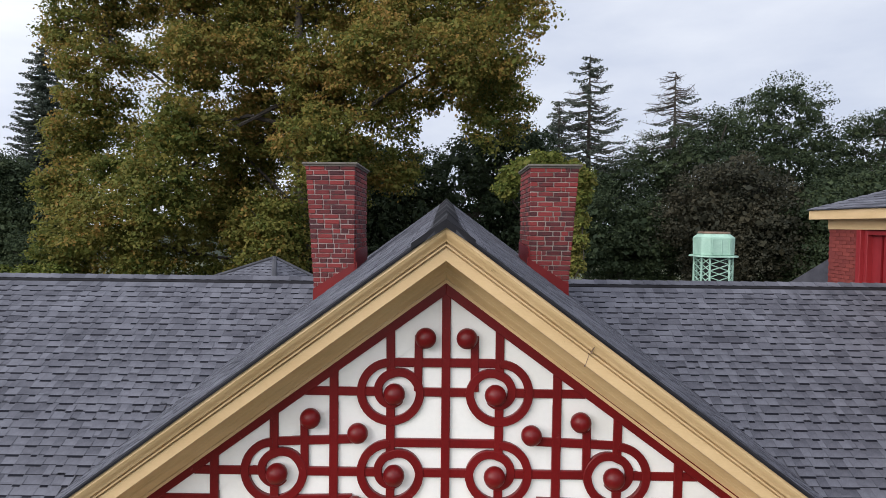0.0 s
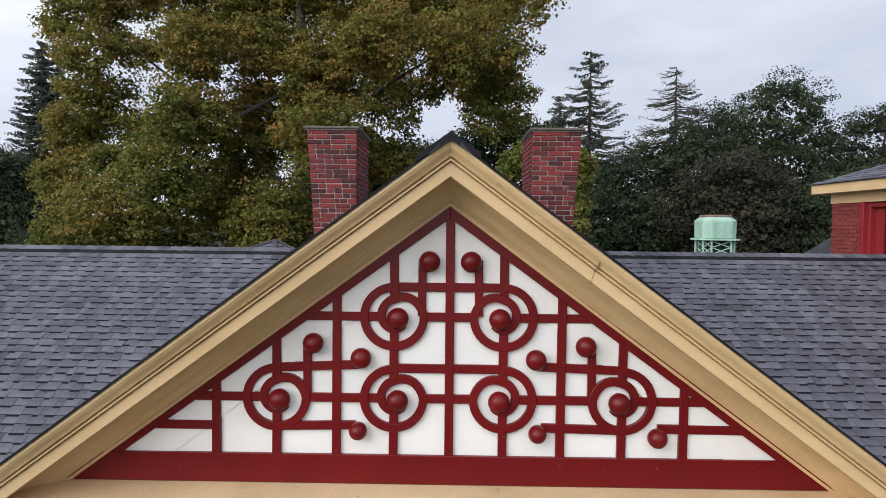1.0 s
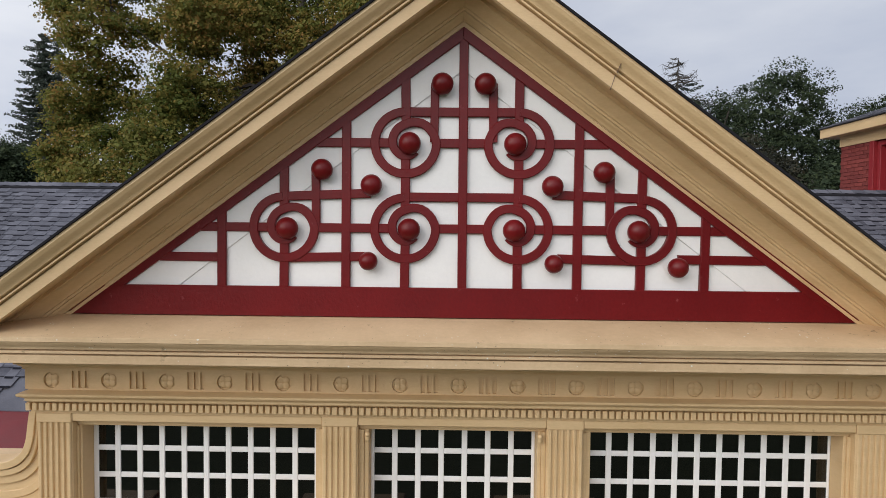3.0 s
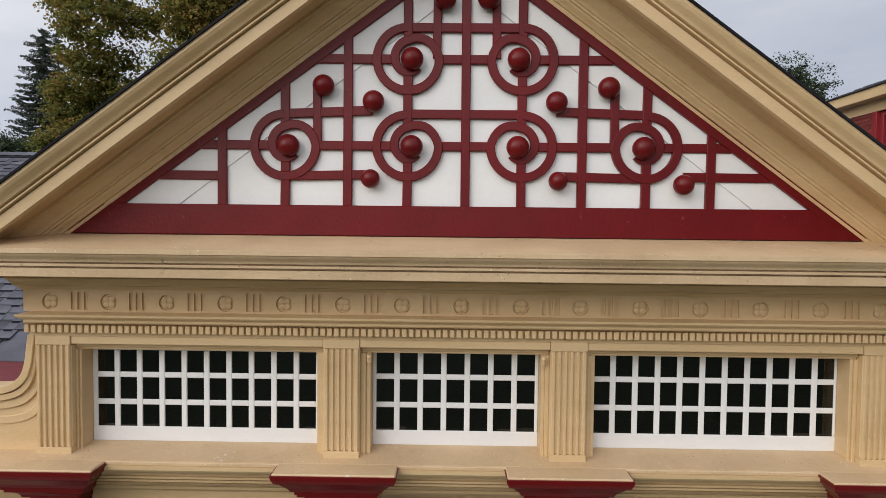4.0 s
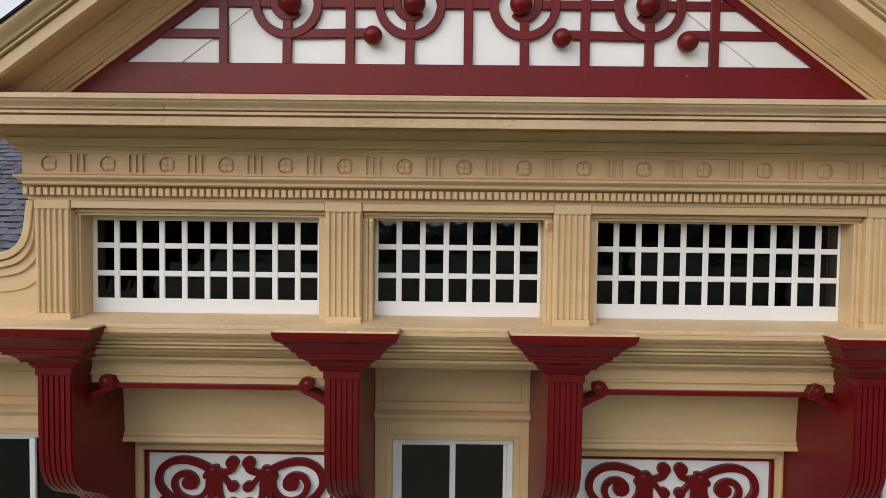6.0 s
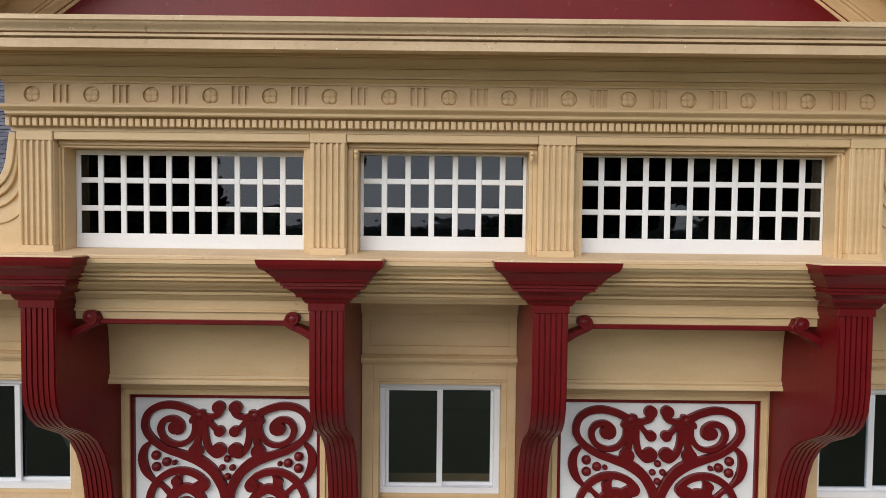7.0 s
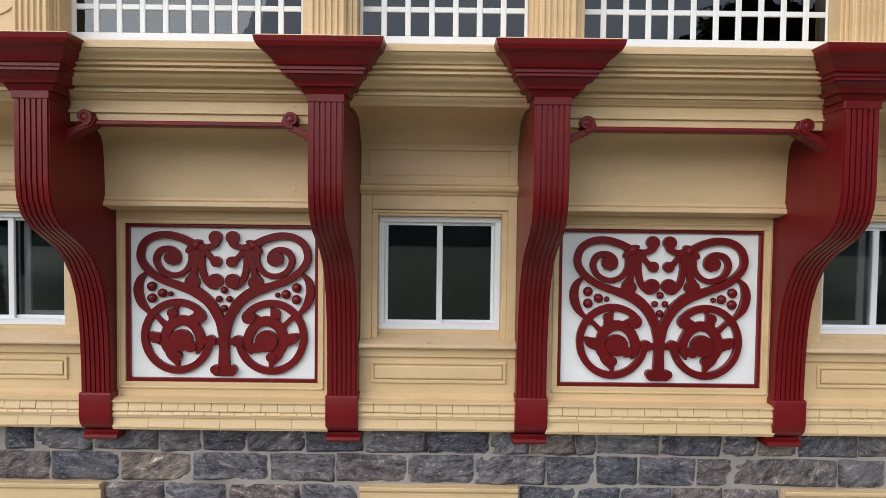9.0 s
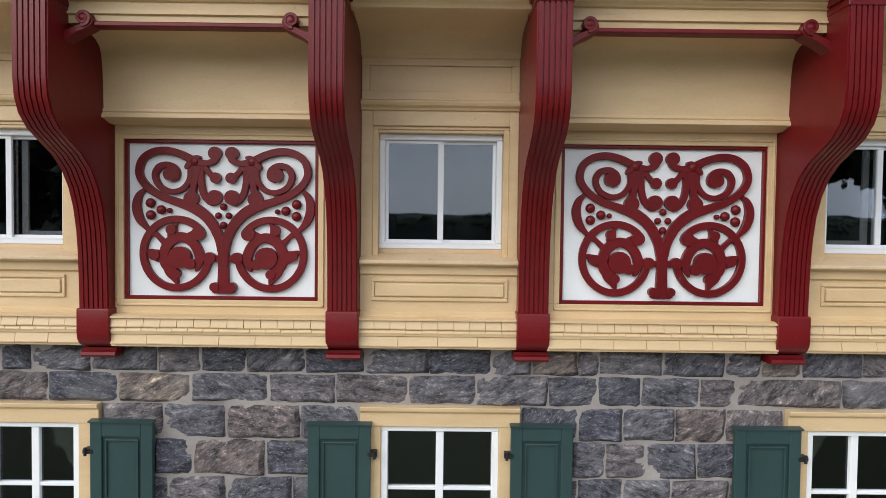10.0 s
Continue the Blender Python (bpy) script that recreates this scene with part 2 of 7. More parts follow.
def glass_material(name, wave, ior=1.52, clear=0.75):
    m, n, l, p = nodes_of(name)
    n.remove(p)
    out = n["Material Output"]
    tr, gl, mx, fr = (n.new("ShaderNode" + k) for k in ("BsdfTransparent", "BsdfGlossy", "MixShader", "Fresnel"))
    tr.inputs["Color"].default_value = (clear, clear, clear, 1)
    gl.inputs["Roughness"].default_value = 0.015
    gl.inputs["Color"].default_value = (0.88, 0.94, 1.0, 1)
    fr.inputs["IOR"].default_value = ior
    tc, no, bp = n.new("ShaderNodeTexCoord"), n.new("ShaderNodeTexNoise"), n.new("ShaderNodeBump")
    no.inputs["Scale"].default_value, no.inputs["Detail"].default_value = 5.0, 2
    bp.inputs["Strength"].default_value, bp.inputs["Distance"].default_value = wave, 0.01
    l.new(tc.outputs["Object"], no.inputs["Vector"])
    l.new(no.outputs["Fac"], bp.inputs["Height"])
    l.new(bp.outputs["Normal"], gl.inputs["Normal"])
    l.new(fr.outputs[0], mx.inputs["Fac"])
    l.new(tr.outputs[0], mx.inputs[1])
    l.new(gl.outputs[0], mx.inputs[2])
    l.new(mx.outputs[0], out.inputs["Surface"])
    return m


OLD_GLASS = glass_material("old_window_glass", 0.10, 1.58, 0.18)
GLASS = glass_material("window_glass", 0.02, 1.7)


def leaf_material(name, c1, c2, c3, trans=0.25):
    m, n, l, p = nodes_of(name)
    g = n.new("ShaderNodeNewGeometry")
    tc, no = n.new("ShaderNodeTexCoord"), n.new("ShaderNodeTexNoise")
    no.inputs["Scale"].default_value, no.inputs["Detail"].default_value = 0.28, 3
    l.new(tc.outputs["Object"], no.inputs["Vector"])
    ad = n.new("ShaderNodeMath")
    ad.operation = "MULTIPLY_ADD"
    l.new(g.outputs["Random Per Island"], ad.inputs[0])
    ad.inputs[1].default_value = 0.5
    l.new(no.outputs["Fac"], ad.inputs[2])
    r = n.new("ShaderNodeValToRGB")
    e = r.color_ramp.elements
    e[0].position, e[0].color = 0.45, (*c1, 1)
    e[1].position, e[1].color = 1.05, (*c3, 1)
    x = e.new(0.74)
    x.color = (*c2, 1)
    l.new(ad.outputs[0], r.inputs["Fac"])
    l.new(r.outputs["Color"], p.inputs["Base Color"])
    p.inputs["Roughness"].default_value = 0.65
    p.inputs["Specular IOR Level"].default_value = 0.15
    tl, mx = n.new("ShaderNodeBsdfTranslucent"), n.new("ShaderNodeMixShader")
    l.new(r.outputs["Color"], tl.inputs["Color"])
    mx.inputs["Fac"].default_value = trans
    l.new(p.outputs[0], mx.inputs[1])
    l.new(tl.outputs[0], mx.inputs[2])
    l.new(mx.outputs[0], n["Material Output"].inputs["Surface"])
    return m


LEAF_AUTUMN = leaf_material("turning_leaves", (0.100, 0.110, 0.024), (0.215, 0.182, 0.044), (0.290, 0.176, 0.054), 0.42)
LEAF_OLIVE = leaf_material("olive_leaves", (0.062, 0.088, 0.020), (0.142, 0.150, 0.036), (0.20, 0.18, 0.048), 0.38)
LEAF_BROWN = leaf_material("brownish_leaves", (0.019, 0.021, 0.015), (0.034, 0.035, 0.024), (0.055, 0.050, 0.032), 0.15)
LEAF_GREEN = leaf_material("dark_green_leaves", (0.022, 0.034, 0.019), (0.034, 0.051, 0.027), (0.054, 0.072, 0.034), 0.2)
LEAF_LIGHT = leaf_material("yellow_green_leaves", (0.045, 0.066, 0.014), (0.10, 0.125, 0.024), (0.17, 0.17, 0.04))
NEEDLE = leaf_material("conifer_needles", (0.032, 0.044, 0.034), (0.056, 0.074, 0.058), (0.090, 0.102, 0.082), 0.15)


# ---- building helpers ----
class Shape:
    """Collects the vertices and faces of one mesh, in world metres."""

    def __init__(self):
        self.v, self.f = [], []

    def add(self, verts, faces):
        k = len(self.v)
        self.v += [tuple(p) for p in verts]
        self.f += [tuple(i + k for i in f) for f in faces]
        return self

    def box(self, x0, x1, y0, y1, z0, z1):
        return self.add([(x0, y0, z0), (x1, y0, z0), (x1, y1, z0), (x0, y1, z0), (x0, y0, z1), (x1, y0, z1), (x1, y1, z1), (x0, y1, z1)],
                        [(0, 3, 2, 1), (4, 5, 6, 7), (0, 1, 5, 4), (1, 2, 6, 5), (2, 3, 7, 6), (3, 0, 4, 7)])

    def prism(self, a, b):
        """Solid between two outlines of the same count."""
        n = len(a)
        return self.add(list(a) + list(b), [tuple(range(n))[::-1], tuple(range(n, 2 * n))]
                        + [(i, (i + 1) % n, n + (i + 1) % n, n + i) for i in range(n)])

    def along_x(self, yz, x0, x1):
        return self.prism([(x0, y, z) for y, z in yz], [(x1, y, z) for y, z in yz])

    def along_y(self, xz, y0, y1):
        return self.prism([(x, y1, z) for x, z in xz], [(x, y0, z) for x, z in xz])

    def along_z(self, xy, z0, z1):
        return self.prism([(x, y, z0) for x, y in xy], [(x, y, z1) for x, y in xy])

    def ribbon(self, pts, y0, y1, cap=True):
        """Flat strip of changing width (x, z, width), standing from y1 forward to y0, with slightly eased edges."""
        n = len(pts)
        rows = []
        for i, (x, z, w) in enumerate(pts):
            a, b = pts[max(i - 1, 0)], pts[min(i + 1, n - 1)]
            dx, dz = b[0] - a[0], b[1] - a[1]
            s = math.hypot(dx, dz) or 1.0
            nx, nz, h = -dz / s, dx / s, w / 2
            e = min(0.004, h * 0.4)
            rows.append([(x + nx * h, y1, z + nz * h), (x + nx * h, y0 + e, z + nz * h), (x + nx * (h - e), y0, z + nz * (h - e)),
                         (x - nx * (h - e), y0, z - nz * (h - e)), (x - nx * h, y0 + e, z - nz * h), (x - nx * h, y1, z - nz * h)])
        faces = [(i * 6 + j, i * 6 + j + 1, i * 6 + j + 7, i * 6 + j + 6) for i in range(n - 1) for j in range(5)]
        faces += [(0, 5, 4, 3, 2, 1), tuple((n - 1) * 6 + j for j in range(6))]
        return self.add([p for r in rows for p in r], faces)

    def ball(self, x, y, z, r, ry=None, nu=16, nv=10):
        ry = ry or r
        v = [(x + r * math.sin(math.pi * j / nv) * math.cos(2 * math.pi * i / nu), y - ry * math.cos(math.pi * j / nv),
              z + r * math.sin(math.pi * j / nv) * math.sin(2 * math.pi * i / nu)) for j in range(1, nv) for i in range(nu)]
        v += [(x, y - ry, z), (x, y + ry, z)]
        t, b = len(v) - 2, len(v) - 1
        f = [(j * nu + i, j * nu + (i + 1) % nu, (j + 1) * nu + (i + 1) % nu, (j + 1) * nu + i) for j in range(nv - 2) for i in range(nu)]
        f += [(t, (i + 1) % nu, i) for i in range(nu)] + [(b, (nv - 2) * nu + i, (nv - 2) * nu + (i + 1) % nu) for i in range(nu)]
        return self.add(v, f)

    def tube(self, pts, radii, sides=8):
        """Round limb through pts."""
        rows = []
        for i, p in enumerate(pts):
            p = Vector(p)
            d = (Vector(pts[min(i + 1, len(pts) - 1)]) - Vector(pts[max(i - 1, 0)])).normalized()
            u = d.orthogonal().normalized()
            w = d.cross(u)
            rows += [tuple(p + radii[i] * (math.cos(2 * math.pi * k / sides) * u + math.sin(2 * math.pi * k / sides) * w)) for k in range(sides)]
        n = len(pts)
        f = [(i * sides + k, i * sides + (k + 1) % sides, (i + 1) * sides + (k + 1) % sides, (i + 1) * sides + k) for i in range(n - 1) for k in range(sides)]
        f += [tuple(range(sides))[::-1], tuple((n - 1) * sides + k for k in range(sides))]
        return self.add(rows, f)

    def mesh(self, name, mat, bevel=0.0, smooth=0.0):
        me = bpy.data.meshes.new(name)
        me.from_pydata(self.v, [], self.f)
        bm = bmesh.new()
        bm.from_mesh(me)
        bmesh.ops.recalc_face_normals(bm, faces=bm.faces)
        if bevel:
            edges = [e for e in bm.edges if len(e.link_faces) == 2 and e.calc_face_angle(0) > 0.5]
            bmesh.ops.bevel(bm, geom=edges, offset=bevel, segments=1, affect="EDGES", clamp_overlap=True)
        if smooth:
            for f in bm.faces:
                f.smooth = True
            for e in bm.edges:
                if len(e.link_faces) == 2 and e.calc_face_angle(0) > smooth:
                    e.smooth = False
        bm.to_mesh(me)
        bm.free()
        me.materials.append(mat)
        return me


def thing(name, at, label="", category="", group="", kind=""):
    ob = new(name)
    ob.empty_display_size = 0.1
    ob.location = at
    return tagged(ob, label, category, group, kind)


def under(ob, parent):
    """Make ob, built in world metres, a part of parent."""
    ob.parent = parent
    if parent.type == "EMPTY":
        ob.location = -parent.location
    return ob


def part(name, shape, mat, parent=None, label="", bevel=0.0, smooth=0.0):
    ob = new(name, shape.mesh(name, mat, bevel, smooth))
    if label:
        tagged(ob, label)
    return under(ob, parent) if parent else ob


def solid(name, shape, mat, label, category, kind="structure", bevel=0.0, smooth=0.0, group=""):
    return tagged(part(name, shape, mat, None, "", bevel, smooth), label, category, group, kind)


def piece(name, me, at, parent, rot=None):
    """A piece that shares mesh me, at its own place, under parent."""
    ob = new(name, me)
    ob.parent = parent
    ob.location = Vector(at) - (parent.location if parent.type == "EMPTY" else Vector())
    if rot:
        ob.rotation_euler = rot
    return ob


def arc(cx, cz, r, a0, a1, n, w):
    return [(cx + r * math.cos(radians(a0 + (a1 - a0) * i / n)), cz + r * math.sin(radians(a0 + (a1 - a0) * i / n)), w) for i in range(n + 1)]


def smooth_path(keys, n):
    """Catmull-Rom through (x, z, width) keys, n steps a span."""
    k = [keys[0]] + list(keys) + [keys[-1]]
    out = []
    for i in range(1, len(k) - 2):
        for s in range(n):
            t = s / n
            out.append(tuple(0.5 * (2 * b + (c - a) * t + (2 * a - 5 * b + 4 * c - d) * t * t + (3 * b - a - 3 * c + d) * t ** 3)
                             for a, b, c, d in zip(k[i - 1], k[i], k[i + 1], k[i + 2])))
    return out + [tuple(keys[-1])]


# ---- plan of the front (metres) ----
CX = 0.045                      # middle of the gable
XL, XR = -2.60, 2.69            # ends of the attic block
BRACKETS = (-2.465, -0.695, 0.672, 2.535)
PITCH = 0.735                   # rise of the gable roof

# ---- ground ----
g = Shape()
g.add([(-900, -900, 0), (900, -900, 0), (900, 900, 0), (-900, 900, 0)], [(0, 1, 2, 3)])
solid("ground", g, GRASS, "mown lawn round the house", "lawn")
# added reflector out of view: brightens soffits and panels from below
solid("bounce_strip", Shape().box(-18, 18, -3.4, -0.06, -0.1, 0.02), BOUNCE_GRAVEL, "unseen pale gravel strip added to bounce light up the house", "gravel")

# ---- stone ground-floor wall ----
LOW_WINDOWS = ((-3.018, 0.50), (0.014, 0.595), (3.136, 0.53))      # middles and half widths of the lower windows, with casing
LZ0, LZ1 = 1.15, 2.742                                            # height range


def stone_wall():
    s = Shape()
    y0, y1 = -0.005, 0.40
    edges = [-14.0] + [e for c, lw in LOW_WINDOWS for e in (c - lw + 0.02, c + lw - 0.02)] + [14.0]
    for i in range(0, len(edges), 2):
        s.box(edges[i], edges[i + 1], y0, y1, LZ0 + 0.02, LZ1 - 0.02)
    s.box(-14, 14, y0, y1, -0.2, LZ0 + 0.02)
    s.box(-14, 14, y0, y1, LZ1 - 0.02, 3.19)
    return solid("wall_stone", s, MORTAR, "grey rough-cut schist stone wall with pale mortar joints", "stone wall")


def stone_mesh(w, h, rng):
    """Rough-faced block, its face in the plane y = 0 and its middle at the origin."""
    nx, nz = max(8, round(w / 0.032)), max(6, round(h / 0.028))
    sh = Shape()
    amp, sx, sz = rng.uniform(0.012, 0.024), rng.uniform(0, 90), rng.uniform(0, 90)
    tilt_x, tilt_z = rng.uniform(-0.025, 0.025), rng.uniform(-0.03, 0.03)
    jit = [rng.uniform(-0.006, 0.006) for _ in range(4)]
    pts = []
    for j in range(nz + 1):
        for i in range(nx + 1):
            u, v = i / nx * 2 - 1, j / nz * 2 - 1
            # corners drawn in a little, edges slightly wavy
            k = 1 - 0.018 * (abs(u) ** 6) * (abs(v) ** 6)
            ex = noise.noise((sx, v * 1.3, u * 0.7)) * 0.010 + noise.noise((sx + 7, v * 4.0, u)) * 0.004
            ez = noise.noise((u * 1.7, sz, v * 0.7)) * 0.009 + noise.noise((u * 6.0, sz + 5, v)) * 0.004
            x = u * w / 2 * k + ex + jit[0] * v * abs(u)
            z = v * h / 2 * k + ez + jit[1] * u * abs(v)
            edge = max(abs(u), abs(v))
            rise = 0.026 * (1 - max(0.0, (edge - 0.86) / 0.14) ** 3)
            ridge = abs(noise.noise((x * 5 + z * 3 + sx, z * 9 - x * 2 + sz, 1.3)))
            n = noise.noise((x * 9 + sx, z * 15 + sz, 3.1)) * amp + noise.noise((x * 26 + sx, z * 40 + sz, 7.7)) * amp * 0.75 + (0.22 - ridge) * amp * 1.3
            pts.append((x, -rise - (n + tilt_x * u + tilt_z * v * 0.5) * (1 if edge < 0.99 else 0.15), z))
    faces = [(j * (nx + 1) + i, j * (nx + 1) + i + 1, (j + 1) * (nx + 1) + i + 1, (j + 1) * (nx + 1) + i) for j in range(nz) for i in range(nx)]
    k = len(pts)
    ring = [i for i in range(nx + 1)] + [(j + 1) * (nx + 1) - 1 for j in range(1, nz + 1)] \
        + [nz * (nx + 1) + i for i in range(nx - 1, -1, -1)] + [j * (nx + 1) for j in range(nz - 1, 0, -1)]
    pts += [(pts[r][0], 0.03, pts[r][2]) for r in ring]
    n = len(ring)
    faces += [(ring[i], k + i, k + (i + 1) % n, ring[(i + 1) % n]) for i in range(n)]
    return sh.add(pts, faces)


# courses that show below the timber storey: bottom, top, then the joints along x
COURSES = (
    (2.982, 3.165, (-3.27, -3.04, -2.60, -2.10, -1.78, -1.44, -1.00, -0.56, -0.07, 0.39, 0.70, 1.04, 1.20, 1.68, 2.15, 2.42, 2.72, 3.18, 3.60)),
    (2.752, 2.962, (-3.50, -2.92, -2.40, -1.85, -1.27, -0.77, -0.22, 0.28, 0.82, 1.20, 1.52, 1.96, 2.24, 3.03, 3.40, 3.75)),
    (2.486, 2.732, (-2.52, -2.06, -1.59, -1.03, -0.585)),
    (2.486, 2.732, (0.62, 1.05, 1.39, 1.78, 2.16, 2.60)),
    (2.205, 2.468, (-2.52, -2.13, -1.84, -1.29, -0.60)),
    (2.205, 2.468, (0.62, 1.00, 1.26, 1.57, 1.95, 2.60)),
    (1.93, 2.188, (-2.52, -2.02, -1.59, -1.09, -0.60)),
    (1.93, 2.188, (0.62, 1.05, 1.40, 1.76, 2.20, 2.60)),
)


def lay_stones(wall):
    rng = random.Random(11)

    rest = Shape()

    def lay(x0, x1, z0, z1):
        w, h = x1 - x0 - rng.uniform(0.004, 0.016), z1 - z0 + rng.uniform(-0.004, 0.010)
        if abs(x0 + x1) > 8.2 or z1 < 1.0:
            sh = stone_mesh(w, h, rng)
            rest.add([((x0 + x1) / 2 + a, b - 0.005, (z0 + z1) / 2 + c) for a, b, c in sh.v], sh.f)
            return
        me = stone_mesh(w, h, rng).mesh("stone", STONE, 0, 0.9)
        piece("stone", me, ((x0 + x1) / 2, -0.005, (z0 + z1) / 2 + rng.uniform(-0.004, 0.004)), wall)

    for z0, z1, joints in COURSES:
        for a, b in zip(joints, joints[1:]):
            lay(a, b, z0, z1)
    # the same courses run on to both sides and down to the ground
    z = 0.05
    while z < 3.1:
        h = 0.215 if z > 1.9 else 0.23
        x = -13.9
        while x < 13.5:
            w = rng.uniform(0.28, 0.56)
            inside = -3.5 < x + w / 2 < 3.6 and z > 1.85
            opening = any(abs(x + w / 2 - c) < lw + w / 2 - 0.01 for c, lw in LOW_WINDOWS) and LZ0 - 0.2 < z < LZ1
            if not inside and not opening:
                lay(x, x + w, z, z + h)
            x += w
        z += h + 0.018
    part("more_stones", rest, STONE, wall, smooth=0.9)["kind"] = "stuff"


wall_stone = stone_wall()

# ---- timber storey: wall, coves, base courses ----
MID_BAYS = ((-14.0, -2.58), (-0.585, 0.565), (2.66, 14.0))       # bays with a sliding window
PANEL_BAYS = ((-2.355, -0.80), (0.78, 2.44))                    # bays with a carved panel
SLIDERS = (-3.235, -0.002, 3.295)                               # middles of the sliding windows


def timber_wall():
    s = Shape()
    y0, y1 = 0.02, 0.40
    z0, z1 = 3.19, 5.70
    ed = [-14.0] + [e for c in SLIDERS for e in (c - 0.458, c + 0.458)] + [14.0]
    for i in range(0, len(ed), 2):
        s.box(ed[i], ed[i + 1], y0, y1, 3.915, 4.769)
    s.box(-14, 14, y0, y1, z0, 3.915)
    s.box(-14, 14, y0, y1, 4.769, z1)
    return solid("wall_upper", s, CREAM, "cream painted timber wall of the upper storey", "wall")


timber_wall()


def moulding(name, yz, x0, x1, label, mat=None, category="moulding"):
    return solid(name, Shape().along_x(yz, x0, x1), mat or CREAM, label, category, smooth=0.6)


def ogee(y0, z0, y1, z1, n=6):
    """S-curve from (y0, z0) to (y1, z1)."""
    return [(y0 + (y1 - y0) * (0.5 - 0.5 * math.cos(math.pi * i / n)), z0 + (z1 - z0) * i / n) for i in range(n + 1)]


def cove(y0, z0, y1, z1, n=10):
    """Quarter hollow from the upper front point to the lower back point."""
    return [(y1 + (y0 - y1) * (1 - math.sin(0.5 * math.pi * i / n)), z1 + (z0 - z1) * math.cos(0.5 * math.pi * i / n)) for i in range(n + 1)]


def base_courses(x0, x1, y, name_label):
    """Stepped base with three rows of small blocks over the stone wall."""
    b = thing("base_course", ((x0 + x1) / 2, y, 3.19), name_label, "base course", "base courses", "structure")
    part("backing", Shape().along_x([(0.02, 3.196), (y - 0.008, 3.196), (y - 0.010, 3.284), (y - 0.022, 3.288), (y - 0.026, 3.306), (y - 0.016, 3.318), (y - 0.014, 3.334), (y - 0.010, 3.400),
                                     (y - 0.036, 3.402), (y - 0.036, 3.412), (y, 3.425), (0.02, 3.425)], x0, x1), CREAM, b, smooth=0.5)
    rng = random.Random(int(x0 * 100) + 5)

    def row(z0, z1, yy, pitch):
        # each block leans out towards its lower edge, like a thick shingle
        n = int((x1 - x0) / pitch)
        hw, hh = (x1 - x0) / n / 2 - 0.0016, (z1 - z0) / 2
        me = Shape().along_x([(0.03, -hh - 0.004), (-0.025, -hh - 0.004), (-0.027, -hh + 0.004), (-0.014, hh), (0.03, hh)], -hw, hw).mesh("block", CREAM, 0.0012)
        for i in range(n):
            piece("block", me, (x0 + (i + 0.5) * (x1 - x0) / n, yy + rng.uniform(-0.002, 0.002), (z0 + z1) / 2 + rng.uniform(-0.002, 0.002)), b, (0, rng.uniform(-0.018, 0.018), 0))
    row(3.340, 3.402, y - 0.004, 0.112)
    row(3.309, 3.332, y - 0.003, 0.106)
    row(3.216, 3.284, y + 0.002, 0.235)
    return b


for a, c in MID_BAYS:
    lo, hi = max(a, -5.2), min(c, 5.2)
    base_courses(lo, hi, -0.145, "cream base course of small painted blocks above the stone")
for a, c in PANEL_BAYS:
    base_courses(a, c, -0.175, "cream base course of small painted blocks under a carved panel")


